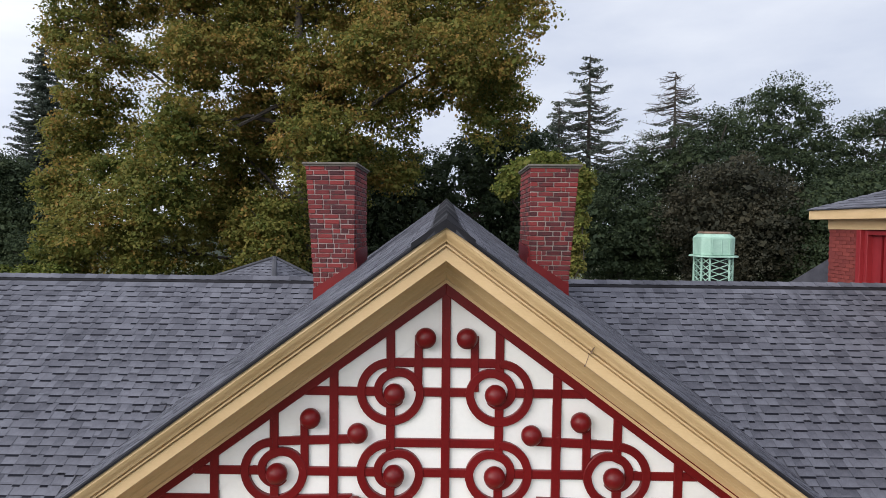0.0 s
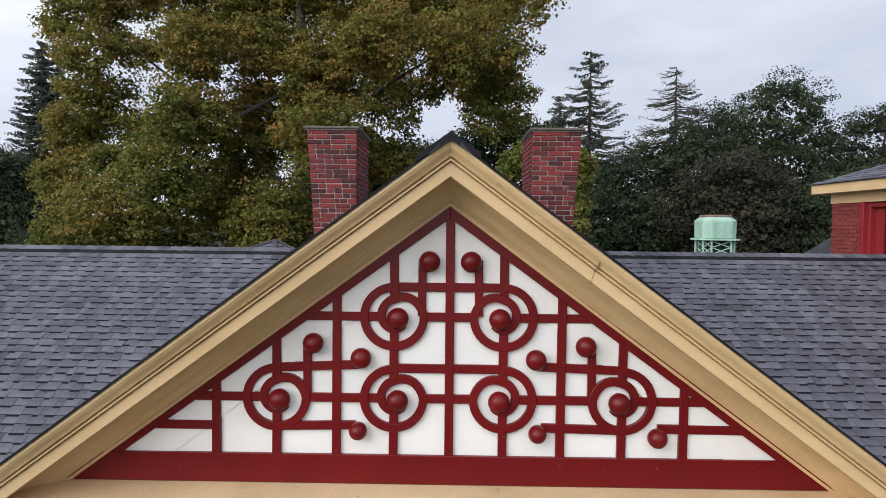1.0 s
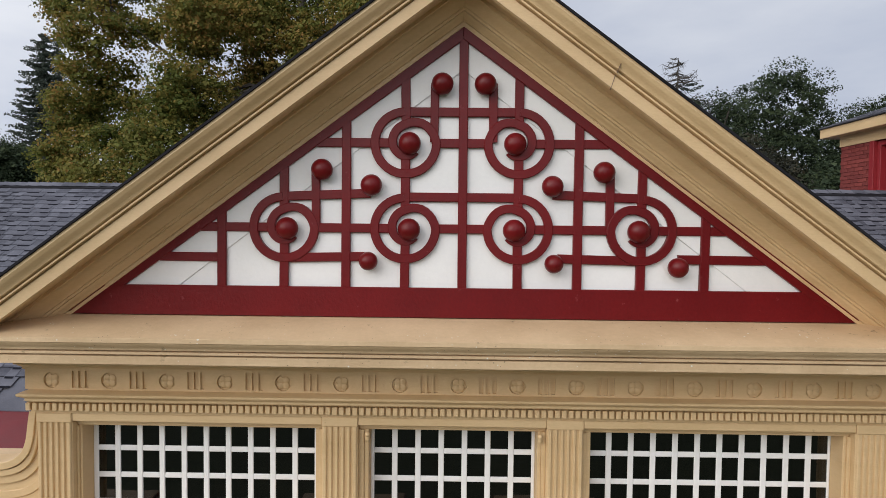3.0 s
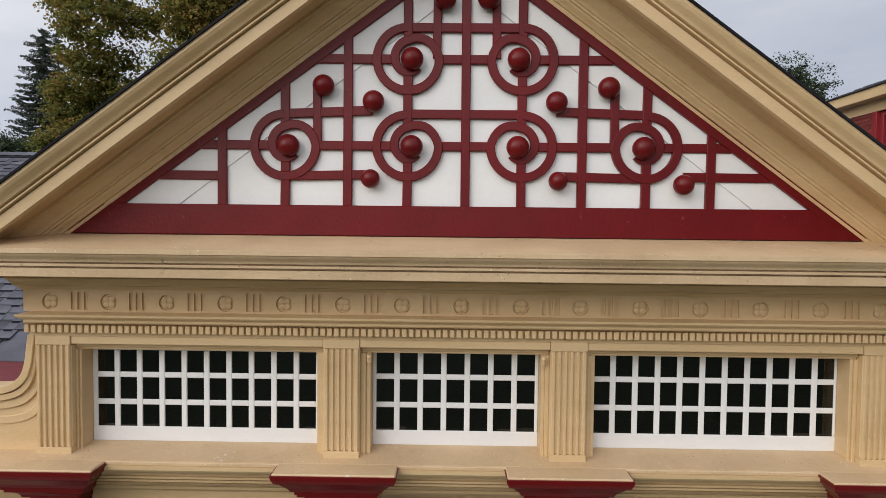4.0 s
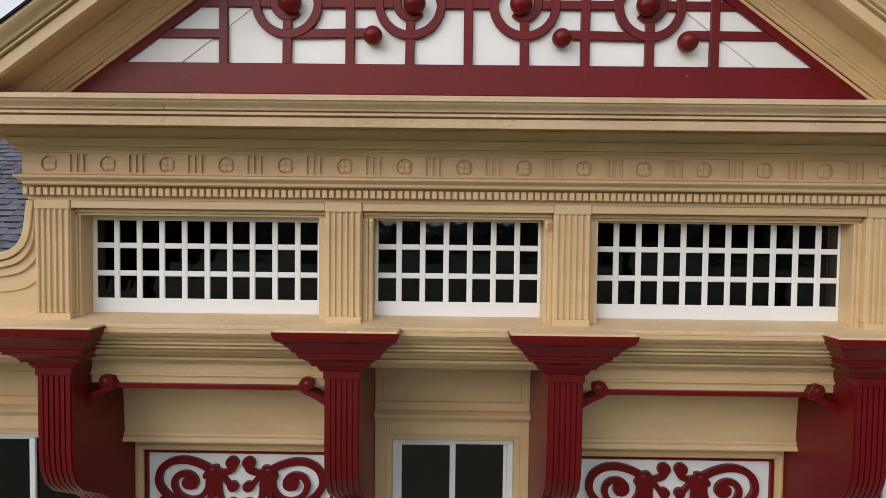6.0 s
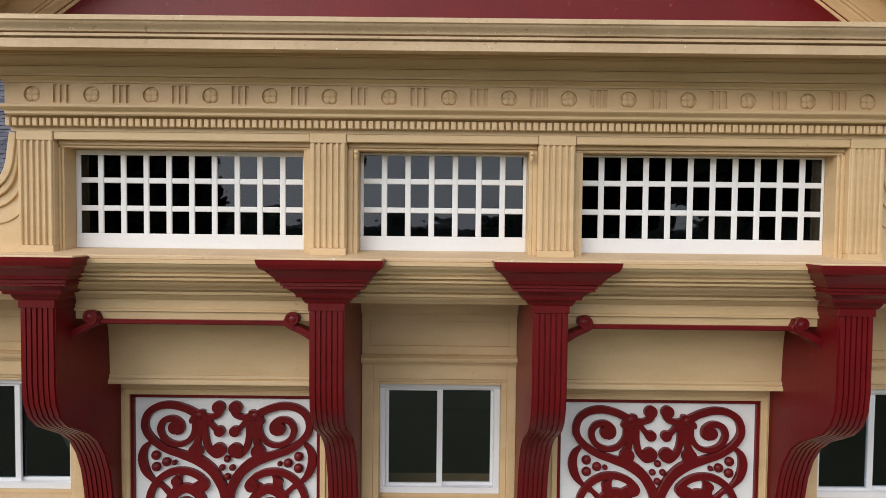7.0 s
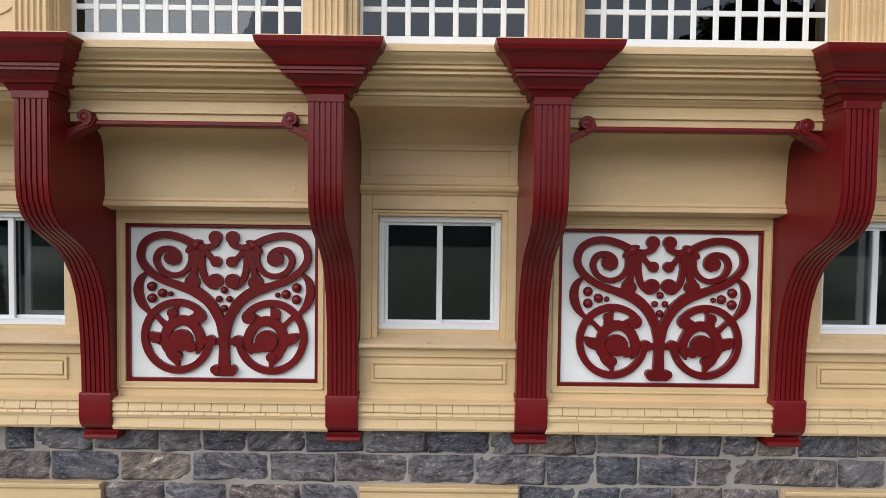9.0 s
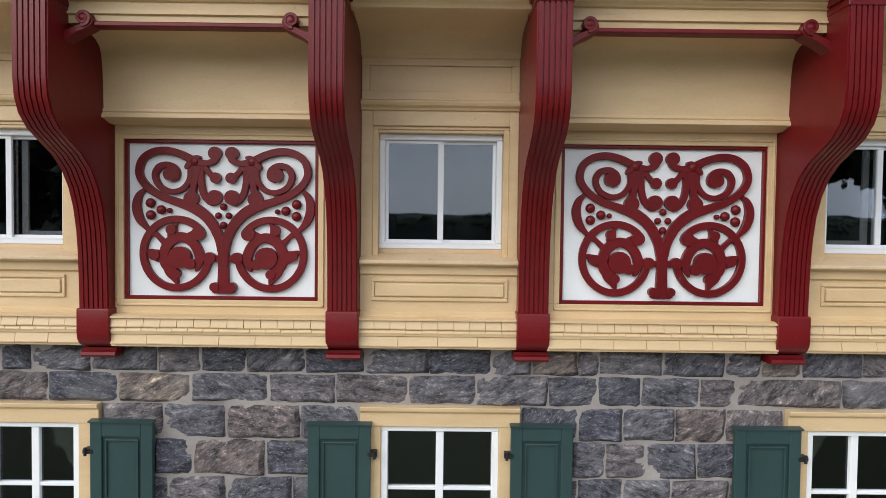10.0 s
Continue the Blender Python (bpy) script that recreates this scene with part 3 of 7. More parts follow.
def apron(x0, x1, label, xm):
    """Wall below and above a sliding window: apron panel, sill, casing, frieze panel."""
    a = thing("window_surround", (xm, 0, 3.42), label, "window surround", "window surrounds", "structure")
    part("apron", Shape().along_x([(0.02, 3.42), (-0.12, 3.42), (-0.12, 3.44), (-0.085, 3.46), (-0.085, 3.72), (-0.11, 3.735), (-0.11, 3.79),
                                   (-0.13, 3.80), (0.02, 3.80)], x0, x1), CREAM, a, smooth=0.5)
    f = Shape()
    px0, px1 = xm - 0.50, xm + 0.50
    f.along_x([(-0.085, 3.565), (-0.105, 3.572), (-0.105, 3.66), (-0.085, 3.667)], px0 + 0.03, px1 - 0.03)
    for z0, z1 in ((3.535, 3.56), (3.675, 3.70)):
        f.box(px0, px1, -0.10, -0.08, z0, z1)
    for q0, q1 in ((px0, px0 + 0.025), (px1 - 0.025, px1)):
        f.box(q0, q1, -0.10, -0.08, 3.56, 3.675)
    part("apron_panel", f, CREAM, a, bevel=0.004)
    part("sill", Shape().along_x([(0.01, 3.80), (-0.15, 3.80), (-0.175, 3.812), (-0.175, 3.835), (0.01, 3.885)], x0, x1), CREAM_WEATHERED, a,
         "weathered cream sill with flaking paint", bevel=0.004)
    cs = Shape()
    for q0, q1 in ((x0, xm - 0.50), (xm + 0.50, x1)):
        cs.box(q0, q1, -0.075, 0.02, 3.83, 4.93)
    cs.box(xm - 0.50, xm + 0.50, -0.075, 0.02, 4.815, 4.93)
    part("casing", cs, CREAM, a, bevel=0.004)
    r = Shape()
    r.box(xm - 0.458, xm + 0.458, -0.045, 0.02, 4.768, 4.79)
    for q0, q1 in ((xm - 0.500, xm - 0.458), (xm + 0.458, xm + 0.500)):
        r.box(q0, q1, -0.055, 0.02, 3.84, 4.79)
    r.box(xm - 0.500, xm + 0.500, -0.055, 0.02, 4.79, 4.815)
    part("casing_bead", r, CREAM, a, bevel=0.004)
    part("head_moulding", Shape().along_x([(0.02, 4.925), (-0.09, 4.925), (-0.10, 4.94), (-0.125, 4.955), (-0.135, 4.975), (-0.135, 4.985),
                                           (-0.10, 5.0), (0.02, 5.0)], x0, x1), CREAM, a, smooth=0.4)
    p = Shape()
    p.box(x0, x1, -0.075, 0.02, 5.0, 5.065)
    p.box(x0, x1, -0.075, 0.02, 5.25, 5.31)
    for q0, q1 in ((x0, x0 + 0.06), (x1 - 0.06, x1)):
        p.box(q0, q1, -0.075, 0.02, 5.065, 5.25)
    p.box(x0 + 0.06, x1 - 0.06, -0.060, 0.02, 5.065, 5.25)
    part("upper_panel", p, CREAM, a, bevel=0.003)
    part("upper_rail", Shape().along_x([(0.02, 5.30), (-0.09, 5.30), (-0.11, 5.318), (-0.115, 5.335), (-0.13, 5.35), (0.02, 5.36)], x0, x1), CREAM, a, smooth=0.5)
    cv = [(-0.62, 5.47), (-0.34, 5.465), (-0.22, 5.445), (-0.165, 5.41), (-0.14, 5.37), (-0.13, 5.35)]
    part("cove", Shape().along_x(cv + [(0.0, 5.35), (0.0, 5.52), (-0.62, 5.52)], x0, x1), CREAM, a, smooth=0.7)
    return a


for (a, c), xm in zip(MID_BAYS, SLIDERS):
    apron(max(a, xm - 0.95 if xm < -1 else a), min(c, xm + 0.95 if xm > 1 else c),
          "cream panelled timber surround of an upper window", xm)

# entablature over every bay, stepping out to the ledge
ENT_TOP = [(-0.60, 5.738), (-0.955, 5.738), (-0.955, 5.715)] + ogee(-0.945, 5.71, -0.892, 5.660, 5) + [(-0.876, 5.657), (-0.872, 5.649), (-0.886, 5.647), (-0.884, 5.634), (-0.868, 5.631), (-0.856, 5.630), (-0.852, 5.622), (-0.866, 5.620),
           (-0.864, 5.606), (-0.838, 5.603), (-0.832, 5.594), (-0.846, 5.591)] + ogee(-0.838, 5.585, -0.765, 5.540, 5) + [(-0.738, 5.536), (-0.724, 5.535), (-0.722, 5.526), (-0.736, 5.523), (-0.734, 5.505), (-0.716, 5.502)]
for (a, c), nm in zip(((-14.0, -2.35), (-0.80, 0.78), (2.44, 14.0)), "abc"):
    moulding("entablature", ENT_TOP + ogee(-0.72, 5.50, -0.66, 5.455, 4) + [(-0.64, 5.45), (-0.60, 5.45)], a, c,
             "cream stepped entablature moulding over a window bay", category="entablature")
for a, c in PANEL_BAYS:
    moulding("entablature", ENT_TOP + ogee(-0.72, 5.50, -0.68, 5.47, 4) + [(-0.66, 5.465), (-0.66, 5.405), (-0.674, 5.400), (-0.674, 5.388), (-0.655, 5.382),
             (-0.655, 5.332), (-0.60, 5.332)], a - 0.02, c + 0.02, "cream stepped entablature and fascia over a carved panel", category="entablature")
    cv = [(-0.64, 5.345), (-0.44, 5.345), (-0.362, 5.328), (-0.312, 5.292), (-0.288, 5.24), (-0.276, 5.16), (-0.268, 5.06), (-0.263, 4.95), (-0.260, 4.86)]
    moulding("cove", [(0.0, 5.37), (-0.64, 5.37)] + cv + [(0.0, 4.86)], a - 0.02, c + 0.02, "cream hollow cove above a carved panel", category="cove")
    moulding("panel_head_moulding", [(0.0, 4.875), (-0.272, 4.875), (-0.276, 4.855), (-0.270, 4.847), (-0.282, 4.843), (-0.290, 4.825), (-0.290, 4.812),
             (-0.24, 4.800), (-0.19, 4.785), (0.0, 4.785)], a - 0.02, c + 0.02, "cream moulding on the head of a carved panel")


# ---- carved panels ----
def half_scrollwork(panel, s, ox, oz, kx, kz, y0, y1):
    """One mirrored half of the vine: (x, z) from the middle of the foot, s = -1 or +1 to either side."""
    def put(keys, yy=y0, n=7):
        yy -= 0.0009 if s > 0 else 0.0
        part("tendril", Shape().ribbon([(ox + s * x * kx, oz + z * kz, w * 0.88) for x, z, w in smooth_path(keys, n)], yy, y1), RED, panel, smooth=0.6)
    # lower ring
    put([(0.338 + 0.236 * math.cos(radians(a)), 0.279 + 0.242 * math.sin(radians(a)), 0.060) for a in range(140, -190, -15)], y0, 3)
    # stem branch sweeping from the trunk up over the ring and out into the upper loop
    put([(0.012, 0.30, 0.07), (0.033, 0.402, 0.081), (0.102, 0.518, 0.085), (0.204, 0.597, 0.090), (0.326, 0.639, 0.068), (0.448, 0.682, 0.061), (0.546, 0.748, 0.061),
         (0.600, 0.835, 0.061), (0.580, 0.930, 0.061), (0.505, 0.986, 0.061), (0.405, 0.999, 0.062), (0.300, 0.974, 0.062), (0.208, 0.930, 0.066), (0.125, 0.914, 0.049),
         (0.066, 0.935, 0.057), (0.056, 0.978, 0.075), (0.062, 1.000, 0.055)], y0 - 0.004)
    # inner curl of the upper loop
    put([(0.236, 0.899, 0.049), (0.242, 0.802, 0.045), (0.292, 0.733, 0.045), (0.370, 0.713, 0.046), (0.452, 0.747, 0.049), (0.488, 0.821, 0.053), (0.460, 0.884, 0.054),
         (0.392, 0.899, 0.054), (0.342, 0.868, 0.057), (0.338, 0.822, 0.062), (0.376, 0.806, 0.06)], y0 - 0.002)
    # stem down from the knot to a bulb on the branch
    put([(0.185, 0.915, 0.088), (0.208, 0.793, 0.062), (0.218, 0.732, 0.058), (0.232, 0.676, 0.092), (0.224, 0.630, 0.065)], y0 - 0.001)
    # tendrils of the heart in the middle
    put([(0.172, 0.900, 0.075), (0.160, 0.772, 0.057), (0.137, 0.690, 0.057), (0.085, 0.642, 0.062), (0.052, 0.665, 0.08), (0.062, 0.692, 0.06)], y0 + 0.001)
    put([(0.160, 0.915, 0.057), (0.105, 0.849, 0.045), (0.064, 0.808, 0.065)], y0 + 0.002)
    # crescent beside the berries
    put([(0.565, 0.725, 0.03), (0.606, 0.680, 0.058), (0.622, 0.605, 0.074), (0.600, 0.520, 0.068), (0.548, 0.455, 0.04), (0.49, 0.405, 0.03)], y0 + 0.002)
    # lobed leaf arching over a round bud inside the lower ring
    put([(0.352, 0.150, 0.050), (0.400, 0.190, 0.090), (0.428, 0.255, 0.082), (0.402, 0.338, 0.086), (0.350, 0.382, 0.084), (0.290, 0.394, 0.080), (0.226, 0.362, 0.080), (0.184, 0.302, 0.082),
         (0.170, 0.240, 0.078), (0.188, 0.176, 0.040), (0.200, 0.155, 0.014)], y0 + 0.001, 5)
    put([(0.360, 0.375, 0.085), (0.366, 0.430, 0.080), (0.348, 0.476, 0.040), (0.326, 0.505, 0.012)], y0 + 0.003)
    put([(0.262, 0.380, 0.085), (0.214, 0.408, 0.080), (0.180, 0.424, 0.060)], y0 + 0.002)
    put([(0.418, 0.245, 0.100), (0.480, 0.266, 0.095), (0.524, 0.290, 0.050), (0.556, 0.300, 0.012)], y0 + 0.003)
    put([(0.425, 0.355, 0.050), (0.470, 0.400, 0.040), (0.520, 0.446, 0.040)], y0 + 0.004)
    put([(0.392, 0.205, 0.110), (0.372, 0.150, 0.105), (0.346, 0.100, 0.060), (0.330, 0.058, 0.016)], y0 + 0.002)
    put([(0.360, 0.225, 0.080), (0.395, 0.215, 0.080), (0.425, 0.215, 0.050)], y0 + 0.005)
    put([(0.275, 0.222, 0.075), (0.240, 0.205, 0.080), (0.195, 0.205, 0.060), (0.172, 0.215, 0.040)], y0 + 0.004)
    put([(0.160, 0.250, 0.060), (0.100, 0.250, 0.066), (0.035, 0.242, 0.050)], y0 + 0.003)
    # small leaves wrapped round the knot
    put([(0.160, 0.955, 0.02), (0.200, 0.945, 0.050), (0.255, 0.892, 0.045), (0.262, 0.870, 0.015)], y0 - 0.009)
    # rounded ends of the tendrils
    for k, (x, z, r) in enumerate(((0.061, 0.984, 0.048), (0.056, 0.812, 0.040), (0.061, 0.676, 0.054), (0.228, 0.665, 0.054), (0.380, 0.835, 0.048), (0.178, 0.420, 0.049), (0.338, 0.136, 0.034), (0.372, 0.446, 0.036), (0.492, 0.268, 0.040), (0.098, 0.250, 0.042),
                    (0.238, 0.206, 0.040), (0.062, 0.046, 0.034), (0.308, 0.252, 0.080))):
        part("curl_end", Shape().along_y([(ox + s * (x + r * math.cos(radians(a))) * kx, oz + z * kz + r * math.sin(radians(a))) for a in range(0, 360, 18)],
                                         y0 - 0.003 - 0.0007 * k - (0.0003 if s > 0 else 0), y1), RED, panel, smooth=0.6)


def carved_panel(x0, x1, mid, label):
    z0, z1 = 3.528, 4.690
    xm = (x0 + x1) / 2
    y = -0.085
    p = thing("carved_panel", (xm, y, 3.43), label, "ornamental panel", "carved panels")
    part("board", Shape().box(x0 + 0.01, x1 - 0.01, y + 0.012, 0.03, z0 + 0.01, z1 - 0.01), WHITE, p, "flat white painted board")
    for q in ((x0, x1, z0, z0 + 0.026), (x0, x1, z1 - 0.026, z1), (x0, x0 + 0.026, z0 + 0.026, z1 - 0.026), (x1 - 0.026, x1, z0 + 0.026, z1 - 0.026)):
        part("red_bead", Shape().box(q[0], q[1], y - 0.018, y + 0.02, q[2], q[3]), RED, p, "dark red frame bead", bevel=0.005)
    fr = 0.082
    for q in ((x0 - fr - 0.035, x1 + fr + 0.035, 3.42, z0), (x0 - fr - 0.035, x1 + fr + 0.035, z1, 4.79), (x0 - fr - 0.035, x0, z0, z1), (x1, x1 + fr + 0.035, z0, z1)):
        part("frame_board", Shape().box(q[0], q[1], y - 0.032, 0.02, q[2], q[3]), CREAM, p, "cream frame board", bevel=0.004)
    b = 0.045
    for q in ((x0 - b, x1 + b, z0 - b, z0 - b + 0.014), (x0 - b, x1 + b, z1 + b - 0.014, z1 + b), (x0 - b, x0 - b + 0.014, z0 - b, z1 + b), (x1 + b - 0.014, x1 + b, z0 - b, z1 + b)):
        part("frame_bead", Shape().box(q[0], q[1], y - 0.044, y, q[2], q[3]), CREAM, p, bevel=0.004)
    # vine cut from board
    kx, kz = 1.018, 1.036
    ya, yb = y - 0.020, y + 0.014
    oz = 3.574
    xm = mid
    for s in (-1, 1):
        half_scrollwork(p, s, xm, oz, kx, kz, ya, yb)
    tr = Shape()
    tr.ribbon([(xm, oz, 0.13), (xm, oz + 0.012, 0.165), (xm, oz + 0.045, 0.15), (xm, oz + 0.065, 0.085), (xm, oz + 0.2, 0.074), (xm, oz + 0.33, 0.082), (xm, oz + 0.41, 0.10)], ya - 0.003, yb)
    part("stem", tr, RED, p, smooth=0.6)
    for bx, bz, r in ((0, 0.610, 0.027), (-0.037, 0.548, 0.025), (0.037, 0.548, 0.025), (0, 0.482, 0.027)):
        part("berry", Shape().ball(xm + bx * kx, ya + 0.012, oz + bz * kz, r, 0.026), RED, p, smooth=0.9)
    for s in (-1, 1):
        for bx, bz, r in ((0.522, 0.632, 0.036), (0.445, 0.585, 0.035), (0.520, 0.548, 0.036), (0.385, 0.580, 0.020)):
            part("berry", Shape().ball(xm + s * bx * kx, ya + 0.012, oz + bz * kz, r, 0.028), RED, p, smooth=0.9)
        part("knot", Shape().ball(xm + s * 0.205 * kx, ya - 0.004, oz + 0.925 * kz, 0.030, 0.012), RED, p, smooth=0.9)
        part("leaf_boss", Shape().ball(xm + s * 0.314 * kx, ya + 0.002, oz + 0.243 * kz, 0.058, 0.014), RED, p, smooth=0.9)
    return p


carved_panel(-2.298, -0.888, -1.580, "white panel with dark red carved vine scrollwork and berries")
carved_panel(0.872, 2.370, 1.622, "wider white panel with dark red carved vine scrollwork and berries")


# ---- brackets ----
BR_PROFILE = [(-0.862, 5.475), (-0.862, 4.95), (-0.850, 4.83), (-0.812, 4.735), (-0.735, 4.655), (-0.62, 4.59), (-0.50, 4.525), (-0.40, 4.44),
              (-0.32, 4.32), (-0.265, 4.18), (-0.232, 4.02), (-0.215, 3.86), (-0.205, 3.66), (-0.200, 3.47)]


def bracket(x):
    br = thing("bracket", (x, 0, 3.1), "dark red fluted wooden bracket with a moulded capital carrying the attic", "bracket", "brackets under the attic")
    hw = 0.112
    body = [(0.02, 5.475)] + [(y + 0.005, z) for y, z in BR_PROFILE] + [(0.02, 3.47)]
    part("body", Shape().along_x(body, x - hw + 0.004, x + hw - 0.004), RED, br, smooth=0.5)
    # ribs between the flutes, down the front
    n = 6
    for i in range(n):
        cx = x - hw + 0.010 + (i + 0.5) * (2 * hw - 0.02) / n
        w = (2 * hw - 0.02) / n * (0.68 if 0 < i < n - 1 else 0.80)
        pr = [p for p in BR_PROFILE]
        pr[0] = (pr[0][0], 5.43)
        back = [(y + 0.03, z) for y, z in reversed(pr)]
        front = [(y - 0.006, z) for y, z in pr]
        part("rib", Shape().along_x(front + back, cx - w / 2, cx + w / 2), RED, br, smooth=0.5)
    part("neck", Shape().box(x - hw - 0.002, x + hw + 0.002, -0.874, -0.5, 5.428, 5.478), RED, br, bevel=0.004)
    part("block", Shape().along_x([(0.0, 3.47), (-0.215, 3.47), (-0.222, 3.46), (-0.222, 3.30), (-0.215, 3.25), (-0.19, 3.215), (-0.15, 3.19), (-0.05, 3.175), (0.0, 3.175)],
                                  x - hw - 0.004, x + hw + 0.004), RED, br, bevel=0.004, smooth=0.5)
    part("foot", Shape().along_x([(0.0, 3.175), (-0.13, 3.175), (-0.13, 3.155), (-0.155, 3.145), (-0.16, 3.125), (-0.15, 3.11), (0.0, 3.11)], x - hw - 0.012, x + hw + 0.012),
         RED, br, smooth=0.4)
    # capital: squared rings, each wider than the one below
    levels = ((0.130, 5.474), (0.140, 5.49), (0.150, 5.512), (0.176, 5.516), (0.180, 5.530), (0.190, 5.545), (0.222, 5.570), (0.240, 5.574), (0.240, 5.590), (0.252, 5.594),
              (0.252, 5.612), (0.270, 5.618), (0.282, 5.640), (0.325, 5.685), (0.350, 5.700), (0.362, 5.724), (0.368, 5.752))
    sh = Shape()
    rings = [[(x - h, -0.735 - h, z), (x + h, -0.735 - h, z), (x + h, -0.45, z), (x - h, -0.45, z)] for h, z in levels]
    f = [tuple(range(4))[::-1], tuple(len(rings) * 4 - 4 + i for i in range(4))]
    f += [(k * 4 + i, k * 4 + (i + 1) % 4, k * 4 + 4 + (i + 1) % 4, k * 4 + 4 + i) for k in range(len(rings) - 1) for i in range(4)]
    sh.add([p for r in rings for p in r], f)
    part("capital", sh, RED, br, "dark red stepped capital")
    return br


b_first = bracket(BRACKETS[1])
for x in (BRACKETS[0], BRACKETS[2], BRACKETS[3]):
    copy_thing(b_first, pose(x, 0, 3.1))


# ---- red scroll trim under each fascia ----
def scroll_trim(x0, x1):
    t = thing("scroll_trim", ((x0 + x1) / 2, -0.66, 5.23), "dark red strip with a carved volute at each end under a fascia", "trim", "scroll trims")
    part("strip", Shape().box(x0 + 0.09, x1 - 0.09, -0.69, -0.60, 5.306, 5.336), RED, t, bevel=0.006)
    for s, xe in ((1, x0), (-1, x1)):
        pts = []
        for i in range(40):
            a = radians(-100 + i * 17)
            r = 0.046 - 0.036 * i / 39
            pts.append((xe + s * (0.055 + r * math.cos(a)), 5.350 + r * math.sin(a), 0.026 - 0.010 * i / 39))
        vol = part("volute", Shape().ribbon(pts, -0.715, -0.60), RED, t, "dark red carved volute", smooth=0.7)
        part("eye", Shape().ball(xe + s * 0.055, -0.70, 5.350, 0.034, 0.02), RED, vol, smooth=0.9)
        tail = [(xe + s * 0.100, 5.350, 0.026), (xe + s * 0.098, 5.322, 0.032), (xe + s * 0.06, 5.300, 0.038), (xe + s * 0.01, 5.280, 0.042), (xe - s * 0.05, 5.248, 0.050), (xe - s * 0.085, 5.222, 0.052)]
        part("tail", Shape().ribbon(smooth_path(tail, 5), -0.705, -0.60), RED, t, smooth=0.7)


scroll_trim(-2.294, -0.888)
scroll_trim(0.860, 2.357)

# ---- ledge under the attic windows ----
LEDGE = [(-14.0, 0.5), (-14.0, -0.945), (-2.825, -0.945), (-2.825, -1.092), (-2.105, -1.092), (-2.105, -0.945), (-1.055, -0.945), (-1.055, -1.092), (-0.335, -1.092),
         (-0.335, -0.945), (0.312, -0.945), (0.312, -1.092), (1.032, -1.092), (1.032, -0.945), (2.175, -0.945), (2.175, -1.092), (2.895, -1.092), (2.895, -0.945),
         (14.0, -0.945), (14.0, 0.5)]
solid("sill_slope", Shape().along_x([(-0.62, 5.75), (-0.932, 5.75), (-0.932, 5.764), (-0.70, 5.793), (-0.62, 5.795)], -2.60, 2.70), CREAM_WEATHERED,
      "weathered cream sloping sill under the attic windows", "sill")
solid("ledge", Shape().along_z(LEDGE, 5.736, 5.762), CREAM_WEATHERED, "weathered cream ledge with bird marks below the attic windows", "ledge", bevel=0.006)


# ---- sliding windows of the upper storey ----
def window_glass(name, x0, x1, y, z0, z1, mat, parent):
    g = part(name, Shape().box(x0, x1, y - 0.002, y + 0.002, z0, z1), mat, parent)
    g.visible_shadow = False
    return g


def slider(i, xm, shift):
    w = thing("window_%d" % i, (xm, 0, 3.9), "white vinyl sliding window with two dark panes", "window", "upper windows", "structure")
    x0, x1, z0, z1 = xm - 0.458, xm + 0.458, 3.915, 4.769
    for q in ((x0, x1, z0, z0 + 0.045), (x0, x1, z1 - 0.045, z1), (x0, x0 + 0.045, z0 + 0.045, z1 - 0.045), (x1 - 0.045, x1, z0 + 0.045, z1 - 0.045)):
        part("window_frame", Shape().box(q[0], q[1], 0.012, 0.12, q[2], q[3]), VINYL, w, bevel=0.005)
    part("track", Shape().box(x0 + 0.04, x1 - 0.04, 0.008, 0.045, z0 + 0.04, z0 + 0.05), VINYL, w)
    for j, (a, b, y) in enumerate(((x0 + 0.045, xm + 0.022, 0.050), (xm - 0.022, x1 - 0.045, 0.075))):
        s = Shape()
        t = 0.024
        s.box(a, b, y - 0.012, y + 0.012, z0 + 0.045, z0 + 0.045 + t).box(a, b, y - 0.012, y + 0.012, z1 - 0.045 - t, z1 - 0.045)
        s.box(a, a + t, y - 0.012, y + 0.012, z0 + 0.045 + t, z1 - 0.045 - t)
        s.box(b - (0.044 if j == 0 else t), b, y - 0.012, y + 0.012, z0 + 0.045 + t, z1 - 0.045 - t)
        sa = part("sash", s, VINYL, w, bevel=0.003)
        if shift * (j - 0.5) < 0:
            xs = a + 0.085 if shift < 0 else b - 0.135
            part("screen_stile", Shape().box(xs, xs + 0.05, y + 0.014, y + 0.034, z0 + 0.046, z1 - 0.046), GREY_VINYL, sa, "grey stile of the sash behind", bevel=0.003)
            xo = xs + 0.05 if shift < 0 else a
            part("screen_rail", Shape().box(min(xs, xo) if shift > 0 else xs + 0.05, xs if shift > 0 else b - t, y + 0.014, y + 0.034, z0 + 0.062, z0 + 0.10), GREY_VINYL, sa)
        window_glass("pane", a + t - 0.004, b - t + 0.004, y, z0 + 0.06, z1 - 0.06, GLASS, sa)


for i, xm in enumerate(SLIDERS):
    slider(i + 1, xm, (-1, 0, 1)[i])


